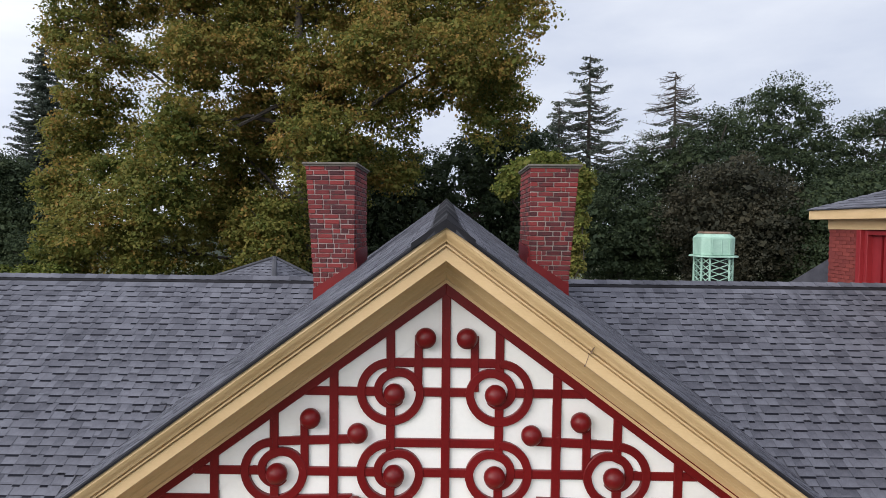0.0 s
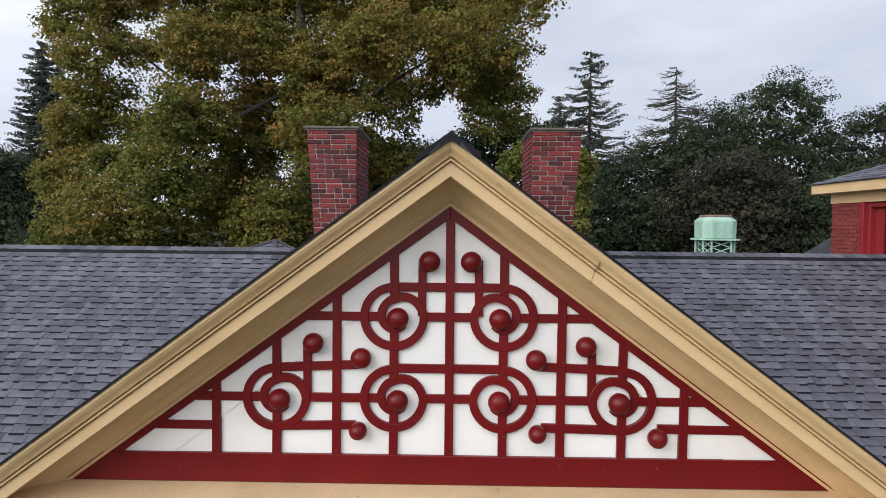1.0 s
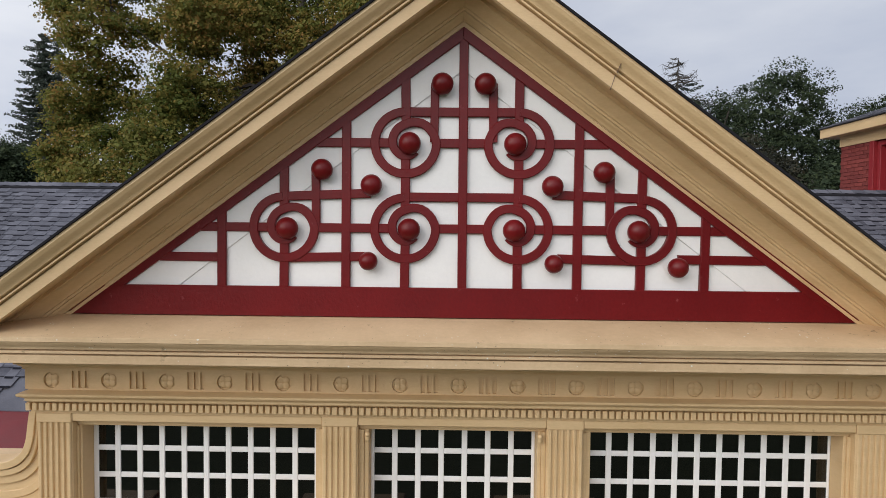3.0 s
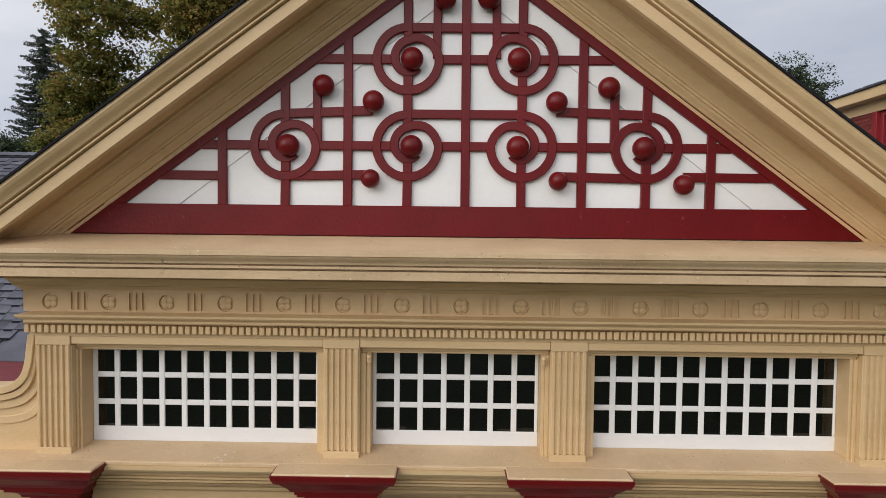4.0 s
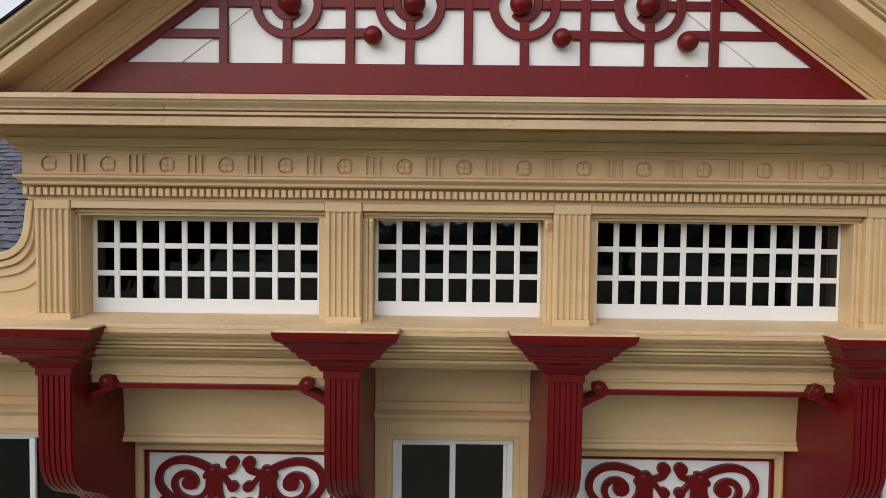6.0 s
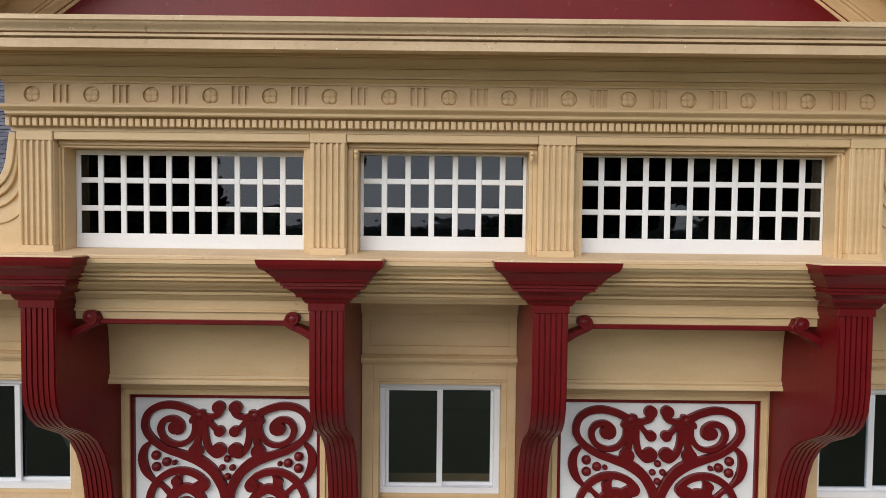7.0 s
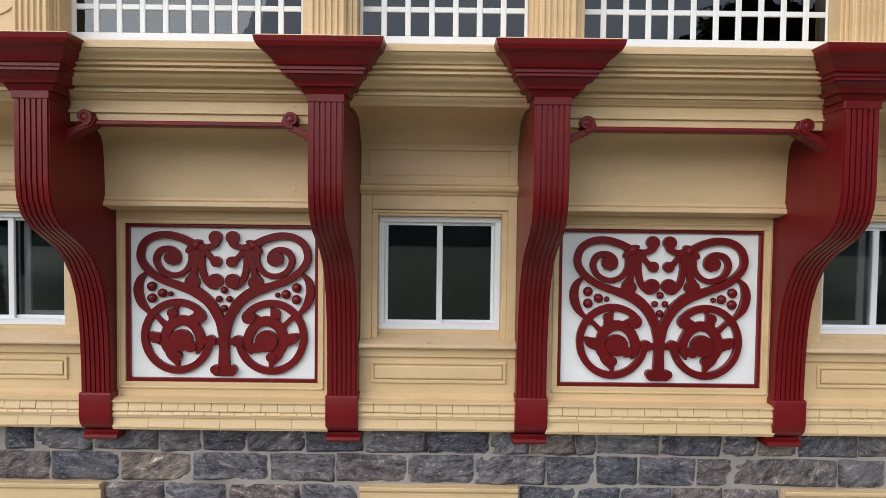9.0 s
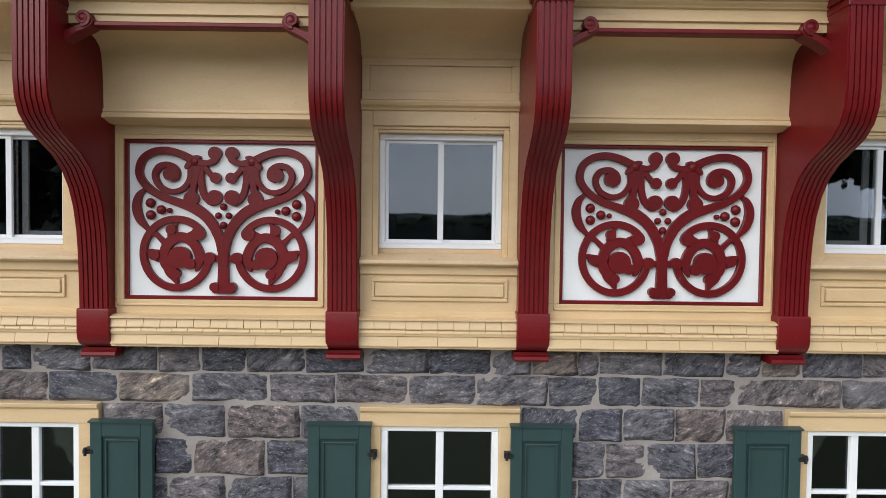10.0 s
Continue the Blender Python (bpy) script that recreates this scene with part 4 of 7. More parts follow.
# ---- ground-floor windows and shutters ----
def low_window(i, xm, LW):
    w = thing("window_%d" % i, (xm, 0, LZ0), "white six-pane window in a cream casing set in stone", "window", "lower windows", "structure")
    x0, x1, z0, z1 = xm - LW, xm + LW, LZ0, LZ1
    part("head_casing", Shape().along_x([(0.3, z1 - 0.15), (-0.055, z1 - 0.15), (-0.055, z1 - 0.045), (-0.075, z1 - 0.03), (-0.08, z1), (0.3, z1)], x0, x1), CREAM, w, bevel=0.004)
    for a, b in ((x0 + 0.03, xm - LW + 0.155), (xm + LW - 0.155, x1 - 0.03)):
        part("side_casing", Shape().box(a, b, -0.05, 0.3, z0 + 0.05, z1 - 0.15), CREAM, w, bevel=0.004)
    part("sill", Shape().along_x([(0.3, z0 - 0.02), (-0.12, z0 - 0.02), (-0.12, z0 + 0.03), (0.3, z0 + 0.06)], x0 - 0.03, x1 + 0.03), CREAM, w, bevel=0.005)
    a, b, c, d = xm - LW + 0.155, xm + LW - 0.155, z0 + 0.05, z1 - 0.145
    for q in ((a, b, c, c + 0.05), (a, b, d - 0.045, d), (a, a + 0.05, c + 0.05, d - 0.045), (b - 0.05, b, c + 0.05, d - 0.045)):
        part("window_frame", Shape().box(q[0], q[1], -0.03, 0.08, q[2], q[3]), WHITE, w, bevel=0.004)
    part("mullion", Shape().box(xm - 0.029, xm + 0.029, -0.012, 0.05, c + 0.05, d - 0.045), WHITE, w, bevel=0.004)
    n = 3
    zs = [d - 0.045 - k * 0.44 for k in range(1, n)]
    for z in zs:
        for q0, q1 in ((a + 0.05, xm - 0.029), (xm + 0.029, b - 0.05)):
            part("muntin", Shape().box(q0, q1, -0.006, 0.04, z - 0.013, z + 0.013), WHITE, w, bevel=0.003)
    tops = [d - 0.045] + zs + [c + 0.05]
    for k in range(len(tops) - 1):
        for q0, q1 in ((a + 0.045, xm - 0.03), (xm + 0.03, b - 0.045)):
            window_glass("pane", q0, q1, 0.02, tops[k + 1], tops[k], GLASS, w)


for i, (xm, lw) in enumerate(LOW_WINDOWS):
    low_window(i + 4, xm, lw)


def shutter(x0, x1, hinge_right):
    z0, z1 = 1.17, 2.634
    xm = (x0 + x1) / 2
    s = thing("shutter", (xm, -0.06, z0), "open dark green panelled wooden shutter against the stone wall", "shutter", "shutters")
    y0, y1 = -0.105, -0.065
    st = 0.085
    for a, b in ((x0, x0 + st), (x1 - st, x1)):
        part("stile", Shape().box(a, b, y0, y1, z0, z1 - 0.02), GREEN, s, bevel=0.004)
    for a, b in ((z0, z0 + 0.14), (1.86, 1.98), (z1 - 0.125, z1 - 0.02)):
        part("rail", Shape().box(x0 + st, x1 - st, y0, y1, a, b), GREEN, s, bevel=0.004)
    for a, b in ((z0 + 0.14, 1.86), (1.98, z1 - 0.125)):
        p = part("panel", Shape().box(x0 + st, x1 - st, y0 + 0.022, y1, a, b), GREEN, s)
        m = 0.022
        fr = Shape()
        xa, xb = x0 + st + m, x1 - st - m
        za, zb = a + m, b - m
        fr.box(xa, xb, y0 + 0.006, y1 - 0.005, za, za + 0.012).box(xa, xb, y0 + 0.006, y1 - 0.005, zb - 0.012, zb)
        fr.box(xa, xa + 0.012, y0 + 0.006, y1 - 0.005, za + 0.012, zb - 0.012).box(xb - 0.012, xb, y0 + 0.006, y1 - 0.005, za + 0.012, zb - 0.012)
        part("panel_moulding", fr, GREEN, p, bevel=0.003)
    part("top_cap", Shape().along_x([(y1, z1 - 0.02), (y0 - 0.012, z1 - 0.02), (y0 - 0.016, z1 - 0.008), (y1, z1)], x0 - 0.008, x1 + 0.008), GREEN, s)
    xh = x1 if hinge_right else x0
    d = 1 if hinge_right else -1
    for z in (2.40, 1.36):
        h = Shape()
        h.box(min(xh - d * 0.02, xh + d * 0.05), max(xh - d * 0.02, xh + d * 0.05), y0 - 0.006, y0 + 0.004, z - 0.014, z + 0.014)
        h.tube([(xh + d * 0.03, y0 - 0.008, z - 0.03), (xh + d * 0.03, y0 - 0.008, z + 0.03)], [0.011, 0.011], 8)
        h.box(min(xh, xh + d * 0.045), max(xh, xh + d * 0.045), y0, -0.04, z - 0.02, z + 0.02)
        part("hinge", h, IRON, s, "black iron hinge")


shutter(-2.557, -2.098, False)
shutter(-0.957, -0.496, True)
shutter(0.538, 0.994, False)
shutter(2.190, 2.680, True)

# ---- attic storey ----
# windows: ends of the opening, ends of the panes, columns of panes, top rail
ATTIC = ((-2.335, -0.850, -2.303, -0.888, 10, 0.032), (-0.522, 0.540, -0.499, 0.517, 7, 0.016), (0.864, 2.432, 0.890, 2.415, 11, 0.014))
PILASTERS = ((-2.580, -2.360), (-0.803, -0.580), (0.585, 0.810), (2.470, 2.680))


def attic_wall():
    s = Shape()
    y0, y1 = -0.775, -0.60
    z0, z1 = 5.772, 6.90
    ed = [XL + 0.02] + [e for w in ATTIC for e in w[:2]] + [XR - 0.02]
    s.box(XL + 0.02, XR - 0.02, y0, y1, 6.418, z1)
    wall = solid("wall_attic", s, CREAM, "cream painted attic wall with three window openings", "wall")
    for i in range(0, len(ed), 2):
        part("pier", Shape().box(ed[i], ed[i + 1], y0, y1, z0, 6.418), CREAM, wall)
    for x0, x1, nm in ((XL + 0.02, XL + 0.16, "wall_attic_west"), (XR - 0.16, XR - 0.02, "wall_attic_east")):
        solid(nm, Shape().box(x0, x1, -0.60, 3.2, 5.772, 7.2), CREAM, "cream painted side wall of the attic", "wall")


attic_wall()


def attic_window(i, x0, x1, xa, xb, cols, top):
    w = thing("window_%d" % i, ((x0 + x1) / 2, -0.66, 5.79), "white painted attic window with three rows of small dark panes", "window", "attic windows", "structure")
    z0, z1 = 5.792, 6.416
    y = -0.664
    bot = 0.095
    part("bottom_rail", Shape().box(x0, x1, y - 0.012, y + 0.05, z0, z0 + bot), WHITE, w, bevel=0.004)
    part("top_rail", Shape().box(x0, x1, y - 0.012, y + 0.05, z1 - top, z1), WHITE, w, bevel=0.004)
    for a, b in ((x0 + 0.001, xa), (xb, x1 - 0.001)):
        part("stile", Shape().box(a, b, y - 0.012, y + 0.05, z0 + bot, z1 - top), WHITE, w, bevel=0.004)
    za, zb = z0 + bot, z1 - top
    m = 0.036
    pw = (xb - xa - (cols - 1) * m) / cols
    ph = (zb - za - 2 * 0.035) / 3
    vm = Shape().box(-m / 2, m / 2, -0.010, 0.010, -(zb - za) / 2, (zb - za) / 2).mesh("muntin", WHITE, 0.004)
    for c in range(1, cols):
        piece("muntin", vm, (xa + c * (pw + m) - m / 2, y - 0.002, (za + zb) / 2), w)
    hm = Shape().box(-pw / 2, pw / 2, -0.009, 0.009, -0.0175, 0.0175).mesh("muntin", WHITE, 0.004)
    gm = Shape().box(-pw / 2 - 0.006, pw / 2 + 0.006, -0.0015, 0.0015, -ph / 2 - 0.006, ph / 2 + 0.006).mesh("pane", OLD_GLASS)
    rng = random.Random(i)
    for c in range(cols):
        xc = xa + c * (pw + m) + pw / 2
        for r in range(3):
            zc = za + r * (ph + 0.035) + ph / 2
            g = piece("pane", gm, (xc, y - 0.002, zc), w, (rng.uniform(-0.008, 0.008), 0, rng.uniform(-0.008, 0.008)))
            g.visible_shadow = False
            if r:
                piece("muntin", hm, (xc, y - 0.002, zc - ph / 2 - 0.0175), w)


for i, (a, b, pa0, pb0, n, top) in enumerate(ATTIC):
    attic_window(i + 7, a, b, pa0, pb0, n, top)
    # stepped casing from the pilasters in to the edge of the deep reveal
    s = Shape()
    pa, pb = PILASTERS[i][1], PILASTERS[i + 1][0]
    for xa, xb in ((pa, a), (pb, b)):
        d = 0.003 if xb > xa else -0.003
        for f0, f1, yy in ((0.0, 0.56, -0.812), (0.56, 1.0, -0.798)):
            q = sorted((xa + (xb - xa) * f0, xa + (xb - xa) * f1 + (d if f1 == 1.0 else 0.0)))
            s.box(q[0], q[1], yy, -0.77, 5.775, 6.414)
    for z0, z1, yy in ((6.414, 6.430, -0.798), (6.430, 6.456, -0.812), (6.456, 6.5035, -0.857)):
        s.box(pa + 0.002, pb - 0.002, yy, -0.77, z0, z1)
    solid("window_casing", s, CREAM, "cream stepped casing round an attic window", "casing", bevel=0.003)
for x in (-0.522, 0.545):
    k = thing("sash_pulley", (x, -0.82, 6.38), "small cream turned knob beside the middle attic window", "knob", "casing knobs")
    part("knob", Shape().ball(x, -0.846, 6.398, 0.017, 0.018, 12, 8), CREAM, k, smooth=0.9)
    part("stem", Shape().tube([(x, -0.842, 6.385), (x, -0.842, 6.370), (x, -0.836, 6.352)], [0.014, 0.016, 0.008], 10), CREAM, k, smooth=0.9)


def pilaster(x0, x1):
    p = thing("pilaster", ((x0 + x1) / 2, -0.84, 5.772), "cream fluted pilaster between the attic windows", "pilaster", "pilasters")
    y = -0.862
    part("shaft", Shape().box(x0, x1, y + 0.011, -0.74, 5.813, 6.447), CREAM, p, bevel=0.004)
    part("cap_band", Shape().box(x0, x1, y - 0.003, -0.74, 6.448, 6.507), CREAM, p, bevel=0.004)
    part("foot_band", Shape().box(x0, x1, y - 0.002, -0.74, 5.764, 5.812), CREAM, p, bevel=0.004)
    n = 6
    for i in range(n):
        c = x0 + (x1 - x0) * (i + 0.5) / n
        h = (x1 - x0) / n * (0.30 if 0 < i < n - 1 else 0.38)
        part("rib", Shape().along_z([(c - h, y + 0.013), (c - h * 0.85, y + 0.003), (c - h * 0.5, y - 0.002), (c + h * 0.5, y - 0.002), (c + h * 0.85, y + 0.003), (c + h, y + 0.013)], 5.812, 6.448), CREAM, p, smooth=0.5)


for a, b in PILASTERS:
    pilaster(a, b)

# architrave, dentils, frieze


def returned(name, yz, label, category, back=3.0, mat=None, base=-0.84):
    """Moulding across the front, returned down both sides as far as back; base: depth whose returns lie at the ends of the block."""
    s = Shape()
    rows = []
    for y, z in yz:
        # the ends stay under the slopes of the gable roof
        o, m = base - y, (9.17 - z) / PITCH
        xa, xb = max(XL - o, CX - m), min(XR + o, CX + m)
        rows.append([(xa, back, z), (xa, y, z), (xb, y, z), (xb, back, z)])
    n = len(rows)
    f = []
    for i in range(n):
        j = (i + 1) % n
        for k in range(3):
            f.append((i * 4 + k, i * 4 + k + 1, j * 4 + k + 1, j * 4 + k))
    f += [tuple(i * 4 for i in range(n)), tuple(i * 4 + 3 for i in range(n))]
    s.add([p for r in rows for p in r], f)
    return solid(name, s, mat or CREAM, label, category, smooth=0.5)


returned("architrave", [(-0.70, 6.505), (-0.856, 6.505), (-0.856, 6.530), (-0.866, 6.532), (-0.866, 6.578), (-0.875, 6.584), (-0.885, 6.592), (-0.70, 6.592)],
         "cream architrave band behind the dentils", "architrave")
returned("frieze_base_moulding", [(-0.70, 6.592), (-0.915, 6.592), (-0.922, 6.600), (-0.922, 6.612)] + ogee(-0.925, 6.615, -0.955, 6.636, 4)
         + [(-0.955, 6.648), (-0.90, 6.660), (-0.70, 6.660)], "cream projecting moulding below the frieze", "moulding", base=-0.915)
fr = thing("frieze", (CX, -0.88, 6.66), "cream frieze carved with rosettes and upright triple bars", "frieze", "", "structure")
part("backing", Shape().box(XL - 0.029, XR + 0.029, -0.871, -0.70, 6.66, 6.85), CREAM, fr)
FY = -0.884
ends = [XL - 0.031]
for k in range(15):
    # board with a sunk round field, then three sunk flutes
    x, z, hw, r = -2.466 + k * 0.3578, 6.720, 0.058, 0.050
    fs = Shape()
    fs.box(ends[-1], x - hw, FY, -0.870, 6.66, 6.778)
    n = 32
    ring = []
    for q in range(n):
        a = 2 * math.pi * q / n
        ca, sa = math.cos(a), math.sin(a)
        m = hw / max(abs(ca), abs(sa))
        ring.append(((x + ca * m, FY, z + sa * m), (x + ca * r, FY, z + sa * r), (x + ca * (r - 0.004), -0.862, z + sa * (r - 0.004))))
    for q in range(n):
        p0, p1 = ring[q], ring[(q + 1) % n]
        fs.add([p0[0], p1[0], p1[1], p0[1]], [(0, 1, 2, 3)])
        fs.add([p0[1], p1[1], p1[2], p0[2]], [(0, 1, 2, 3)])
    fs.box(x - hw, x + hw, FY, -0.870, 6.66, z - hw)
    ends.append(x + hw)
    cross = Shape()
    for a in (45, 135, 225, 315):
        ca, sa = math.cos(radians(a)), math.sin(radians(a))
        cross.ball(x + ca * 0.0225, FY + 0.0085, z + sa * 0.0225, 0.0225, 0.0075, 14, 8)
    part("rosette", cross, CREAM, fr, smooth=0.6)
    if k < 14:
        xm = x + 0.179
        for j in (-1, 0, 1):
            xb = xm + j * 0.040
            fs.box(ends[-1], xb - 0.0125, FY, -0.870, 6.66, 6.778)
            fs.box(xb - 0.0125, xb + 0.0125, FY, -0.870, 6.66, 6.672)
            ends.append(xb + 0.0125)
    else:
        fs.box(ends[-1], XR + 0.031, FY, -0.870, 6.66, 6.778)
    part("carved_board", fs, CREAM, fr)
part("top_board", Shape().box(XL - 0.031, XR + 0.031, FY, -0.870, 6.778, 6.85), CREAM, fr)
de = thing("dentil_course", (CX, -0.88, 6.53), "row of small cream dentil blocks under the frieze", "dentil course", "", "structure")
dm = Shape().box(-0.0146, 0.0146, -0.02, 0.02, -0.0235, 0.0235).mesh("dentil", CREAM, 0.003)
nd = 129
for i in range(nd + 1):
    piece("dentil", dm, (XL - 0.008 + i * (XR - XL + 0.016) / nd, -0.878, 6.5545), de)

# bed moulding, soffit and horizontal cornice
returned("bed_moulding", [(-0.70, 6.788), (-0.893, 6.788), (-0.893, 6.797)] + ogee(-0.895, 6.799, -0.914, 6.820, 5) + [(-0.906, 6.8215), (-0.927, 6.823), (-0.927, 6.833)]
         + ogee(-0.929, 6.835, -0.953, 6.870, 5) + [(-0.943, 6.8715), (-0.963, 6.873), (-0.963, 6.884)] + ogee(-0.965, 6.886, -0.990, 6.926, 5)
         + [(-0.980, 6.9275), (-1.005, 6.929), (-1.005, 6.945), (-0.70, 6.945)], "cream bed moulding under the cornice soffit", "moulding", 0.0, base=-0.853)
returned("cornice", [(-0.70, 6.945), (-1.19, 6.945), (-1.195, 6.905), (-1.225, 6.903), (-1.228, 6.950), (-1.208, 6.953), (-1.208, 6.960), (-1.238, 6.962), (-1.238, 6.976), (-1.214, 6.978), (-1.214, 6.984)]
         + ogee(-1.24, 6.986, -1.275, 7.03, 6) + [(-1.285, 7.035), (-1.285, 7.060), (-0.95, 7.135), (-0.70, 7.140)],
         "cream horizontal cornice with a sloping weathered top", "cornice", -0.6, CREAM_WEATHERED)

# ---- gable: boards, lattice and balls ----
G = -0.905
BASE_Z, APEX_Z, HALF = 7.14, 8.862, 2.345
tri = [(CX - HALF - 0.2, BASE_Z), (CX + HALF + 0.2, BASE_Z), (CX, APEX_Z + 0.16)]
gb = solid("gable_wall", Shape().along_y(tri, G, -0.70), WHITE, "white boarded gable wall", "gable wall")
for s_ in (-1, 1):
    # sloping edge boards, a little proud of the field
    part("edge_board", Shape().along_y([(CX, APEX_Z + 0.06), (CX + s_ * (HALF + 0.06), 7.15), (CX + s_ * (HALF - 0.42), 7.15), (CX, APEX_Z - 0.245)], G - 0.009 - 0.001 * s_, G + 0.01), WHITE, gb)
LY0, LY1 = G - 0.026, G - 0.001
lat = thing("gable_lattice", (CX, G, BASE_Z), "dark red lattice of bars, spirals and balls on white boards", "lattice ornament")
BAR_X = (-1.394, -1.018, -0.646, -0.293, 0.049, 0.380, 0.737, 1.114, 1.493)
ROW = dict(A=7.492, B=7.674, C=7.870, D=8.182, E=8.366)
BW = 0.054
RINGS = ((-1.018, "B", 1), (-0.293, "B", 1), (-0.293, "D", 1), (0.380, "B", -1), (0.380, "D", -1), (1.114, "B", -1))


def edge_z(x):
    return APEX_Z - (APEX_Z - 7.157) / HALF * abs(x - CX) - 0.05


def edge_x(z):
    return HALF * (APEX_Z - 0.05 - z) / (APEX_Z - 7.157)


rngl = random.Random(4)


def bar(x0, z0, x1, z1, lift=0.0, w=BW):
    j = rngl.uniform(-0.002, 0.002)
    part("bar", Shape().ribbon([(x0 + j, z0, w), ((x0 + x1) / 2, (z0 + z1) / 2, w), (x1 - j, z1, w)], LY0 + lift, LY1), RED, lat)


part("base_band", Shape().box(CX - HALF - 0.02, CX + HALF + 0.02, LY0 - 0.004, LY1, BASE_Z, 7.320), RED, lat, "broad dark red base band", bevel=0.004)
for s in (-1, 1):
    part("edge_band", Shape().along_y([(CX, APEX_Z + 0.02), (CX + s * (HALF + 0.03), 7.157), (CX + s * 2.08, 7.279), (CX, APEX_Z - 0.071)], LY0 - 0.003 * (s + 1.2), LY1),
         RED, lat, "dark red sloping edge band", bevel=0.003)
for x in BAR_X:
    rz = sorted(ROW[r] for rx, r, s in RINGS if rx == x)
    z = 7.315
    for c in rz:
        bar(x, z, x, c - 0.085)
        z = c + 0.105
    bar(x, z, x, edge_z(x))
xr = {r: sorted((rx, s) for rx, rr, s in RINGS if rr == r) for r in ROW}
for r in "BD":
    x = CX - edge_x(ROW[r])
    for rx, s in xr[r]:
        left, right = (0.075, 0.185) if s > 0 else (0.185, 0.075)
        bar(x, ROW[r], rx - left, ROW[r], 0.003)
        x = rx + right
    bar(x, ROW[r], CX + edge_x(ROW[r]), ROW[r], 0.003)
bar(-1.018, ROW["C"] - 0.01, -0.50, ROW["C"] + 0.012, 0.003)
bar(-0.293, ROW["C"] - 0.008, 0.380, ROW["C"] - 0.008, 0.003)
bar(0.585, ROW["C"] + 0.012, 1.114, ROW["C"] - 0.006, 0.003)
bar(-0.293, ROW["E"], 0.380, ROW["E"], 0.003)
bar(CX - edge_x(ROW["A"]), ROW["A"], -1.394, ROW["A"], 0.003)
bar(-1.018, ROW["A"], -0.53, ROW["A"] + 0.012, 0.003)
bar(0.62, ROW["A"] + 0.010, 1.114, ROW["A"], 0.003)
bar(1.335, ROW["A"] + 0.013, CX + edge_x(ROW["A"]), ROW["A"] + 0.010, 0.003)
for x, z0, z1 in ((-0.122, 8.19, 8.535), (0.226, 8.19, 8.535), (-0.828, 7.68, 8.025), (0.925, 7.68, 8.02)):
    bar(x, z0, x, z1, 0.001, 0.050)
for rx, r, s in RINGS:
    pts = []
    keys = ((0, 0.183), (45, 0.156), (90, 0.110), (135, 0.088), (180, 0.076), (225, 0.074), (275, 0.078), (320, 0.075))
    for i in range(0, 28):
        a = 92 + i * (360 - 92) / 28
        pts.append((rx + s * 0.183 * math.cos(radians(a)), ROW[r] + 0.183 * math.sin(radians(a)), 0.052))
    for i in range(0, 33):
        a = i * 10
        rad = np.interp(a, [k for k, v in keys], [v for k, v in keys])
        pts.append((rx + s * rad * math.cos(radians(a)), ROW[r] + rad * math.sin(radians(a)), 0.052 if a < 200 else 0.050))
    part("spiral", Shape().ribbon(pts, LY0 - 0.004, LY1), RED, lat, "dark red flat spiral", smooth=0.6)
    part("ball", Shape().ball(rx + s * 0.026, G - 0.052, ROW[r] - 0.006, 0.0665, 0.062, 22, 14), RED, lat, "dark red turned ball", smooth=0.9)
for x, z, r in ((-0.077, 8.525, 0.065), (0.176, 8.525, 0.065), (-0.785, 8.018, 0.064), (0.880, 8.015, 0.064), (-0.492, 7.929, 0.064), (0.578, 7.930, 0.064),
                (-0.508, 7.478, 0.056), (0.593, 7.473, 0.056), (1.325, 7.458, 0.060)):
    part("ball", Shape().ball(x, G - 0.050, z, r, 0.060, 22, 14), RED, lat, "dark red turned ball", smooth=0.9)


# ---- raking cornices ----
def rake(name, yz, label, s, mat=None, x_end=3.03, z_end=None):
    """Moulding up one side of the gable; yz: depth and height above the roof line."""
    top = 9.215
    zc = [(y, top + d) for y, d in yz]
    reach = [x_end if z_end is None else (top + d - z_end) / PITCH for y, d in yz]
    ze = [(y, top + d - PITCH * e) for (y, d), e in zip(yz, reach)]
    return solid(name, Shape().prism([(CX + s * 0.0, y, z) for y, z in zc], [(CX + s * e, y, z) for (y, z), e in zip(ze, reach)]), mat or CREAM, label, "raking cornice",
                 smooth=0.5, group="raking cornices")


for s in (-1, 1):
    # fascia and crown, soffit, stepped inner moulding
    rake("raking_cornice", [(-0.95, -0.08), (-1.24, -0.03), (-1.335, 0.0), (-1.338, -0.022)] + ogee(-1.335, -0.026, -1.292, -0.085, 6) + [(-1.285, -0.089), (-1.258, -0.091), (-1.258, -0.098), (-1.281, -0.100), (-1.281, -0.111), (-1.246, -0.114),
         (-1.246, -0.121), (-1.262, -0.123), (-1.262, -0.196), (-1.24, -0.203), (-1.23, -0.16), (-0.95, -0.155)],
         "cream moulded raking cornice of the gable", s)
    rake("raking_bed_moulding", [(-0.70, -0.14), (-1.06, -0.14), (-1.06, -0.178)] + ogee(-1.050, -0.184, -1.000, -0.255, 5) + [(-0.990, -0.257), (-0.988, -0.262), (-0.988, -0.274), (-0.976, -0.276)] + ogee(-0.978, -0.276, -0.945, -0.318, 5)
         + [(-0.934, -0.321), (-0.934, -0.327), (-0.940, -0.330), (-0.940, -0.352), (-0.70, -0.36)],
         "cream stepped moulding along the gable soffit", s, z_end=7.06)
jt = Shape()
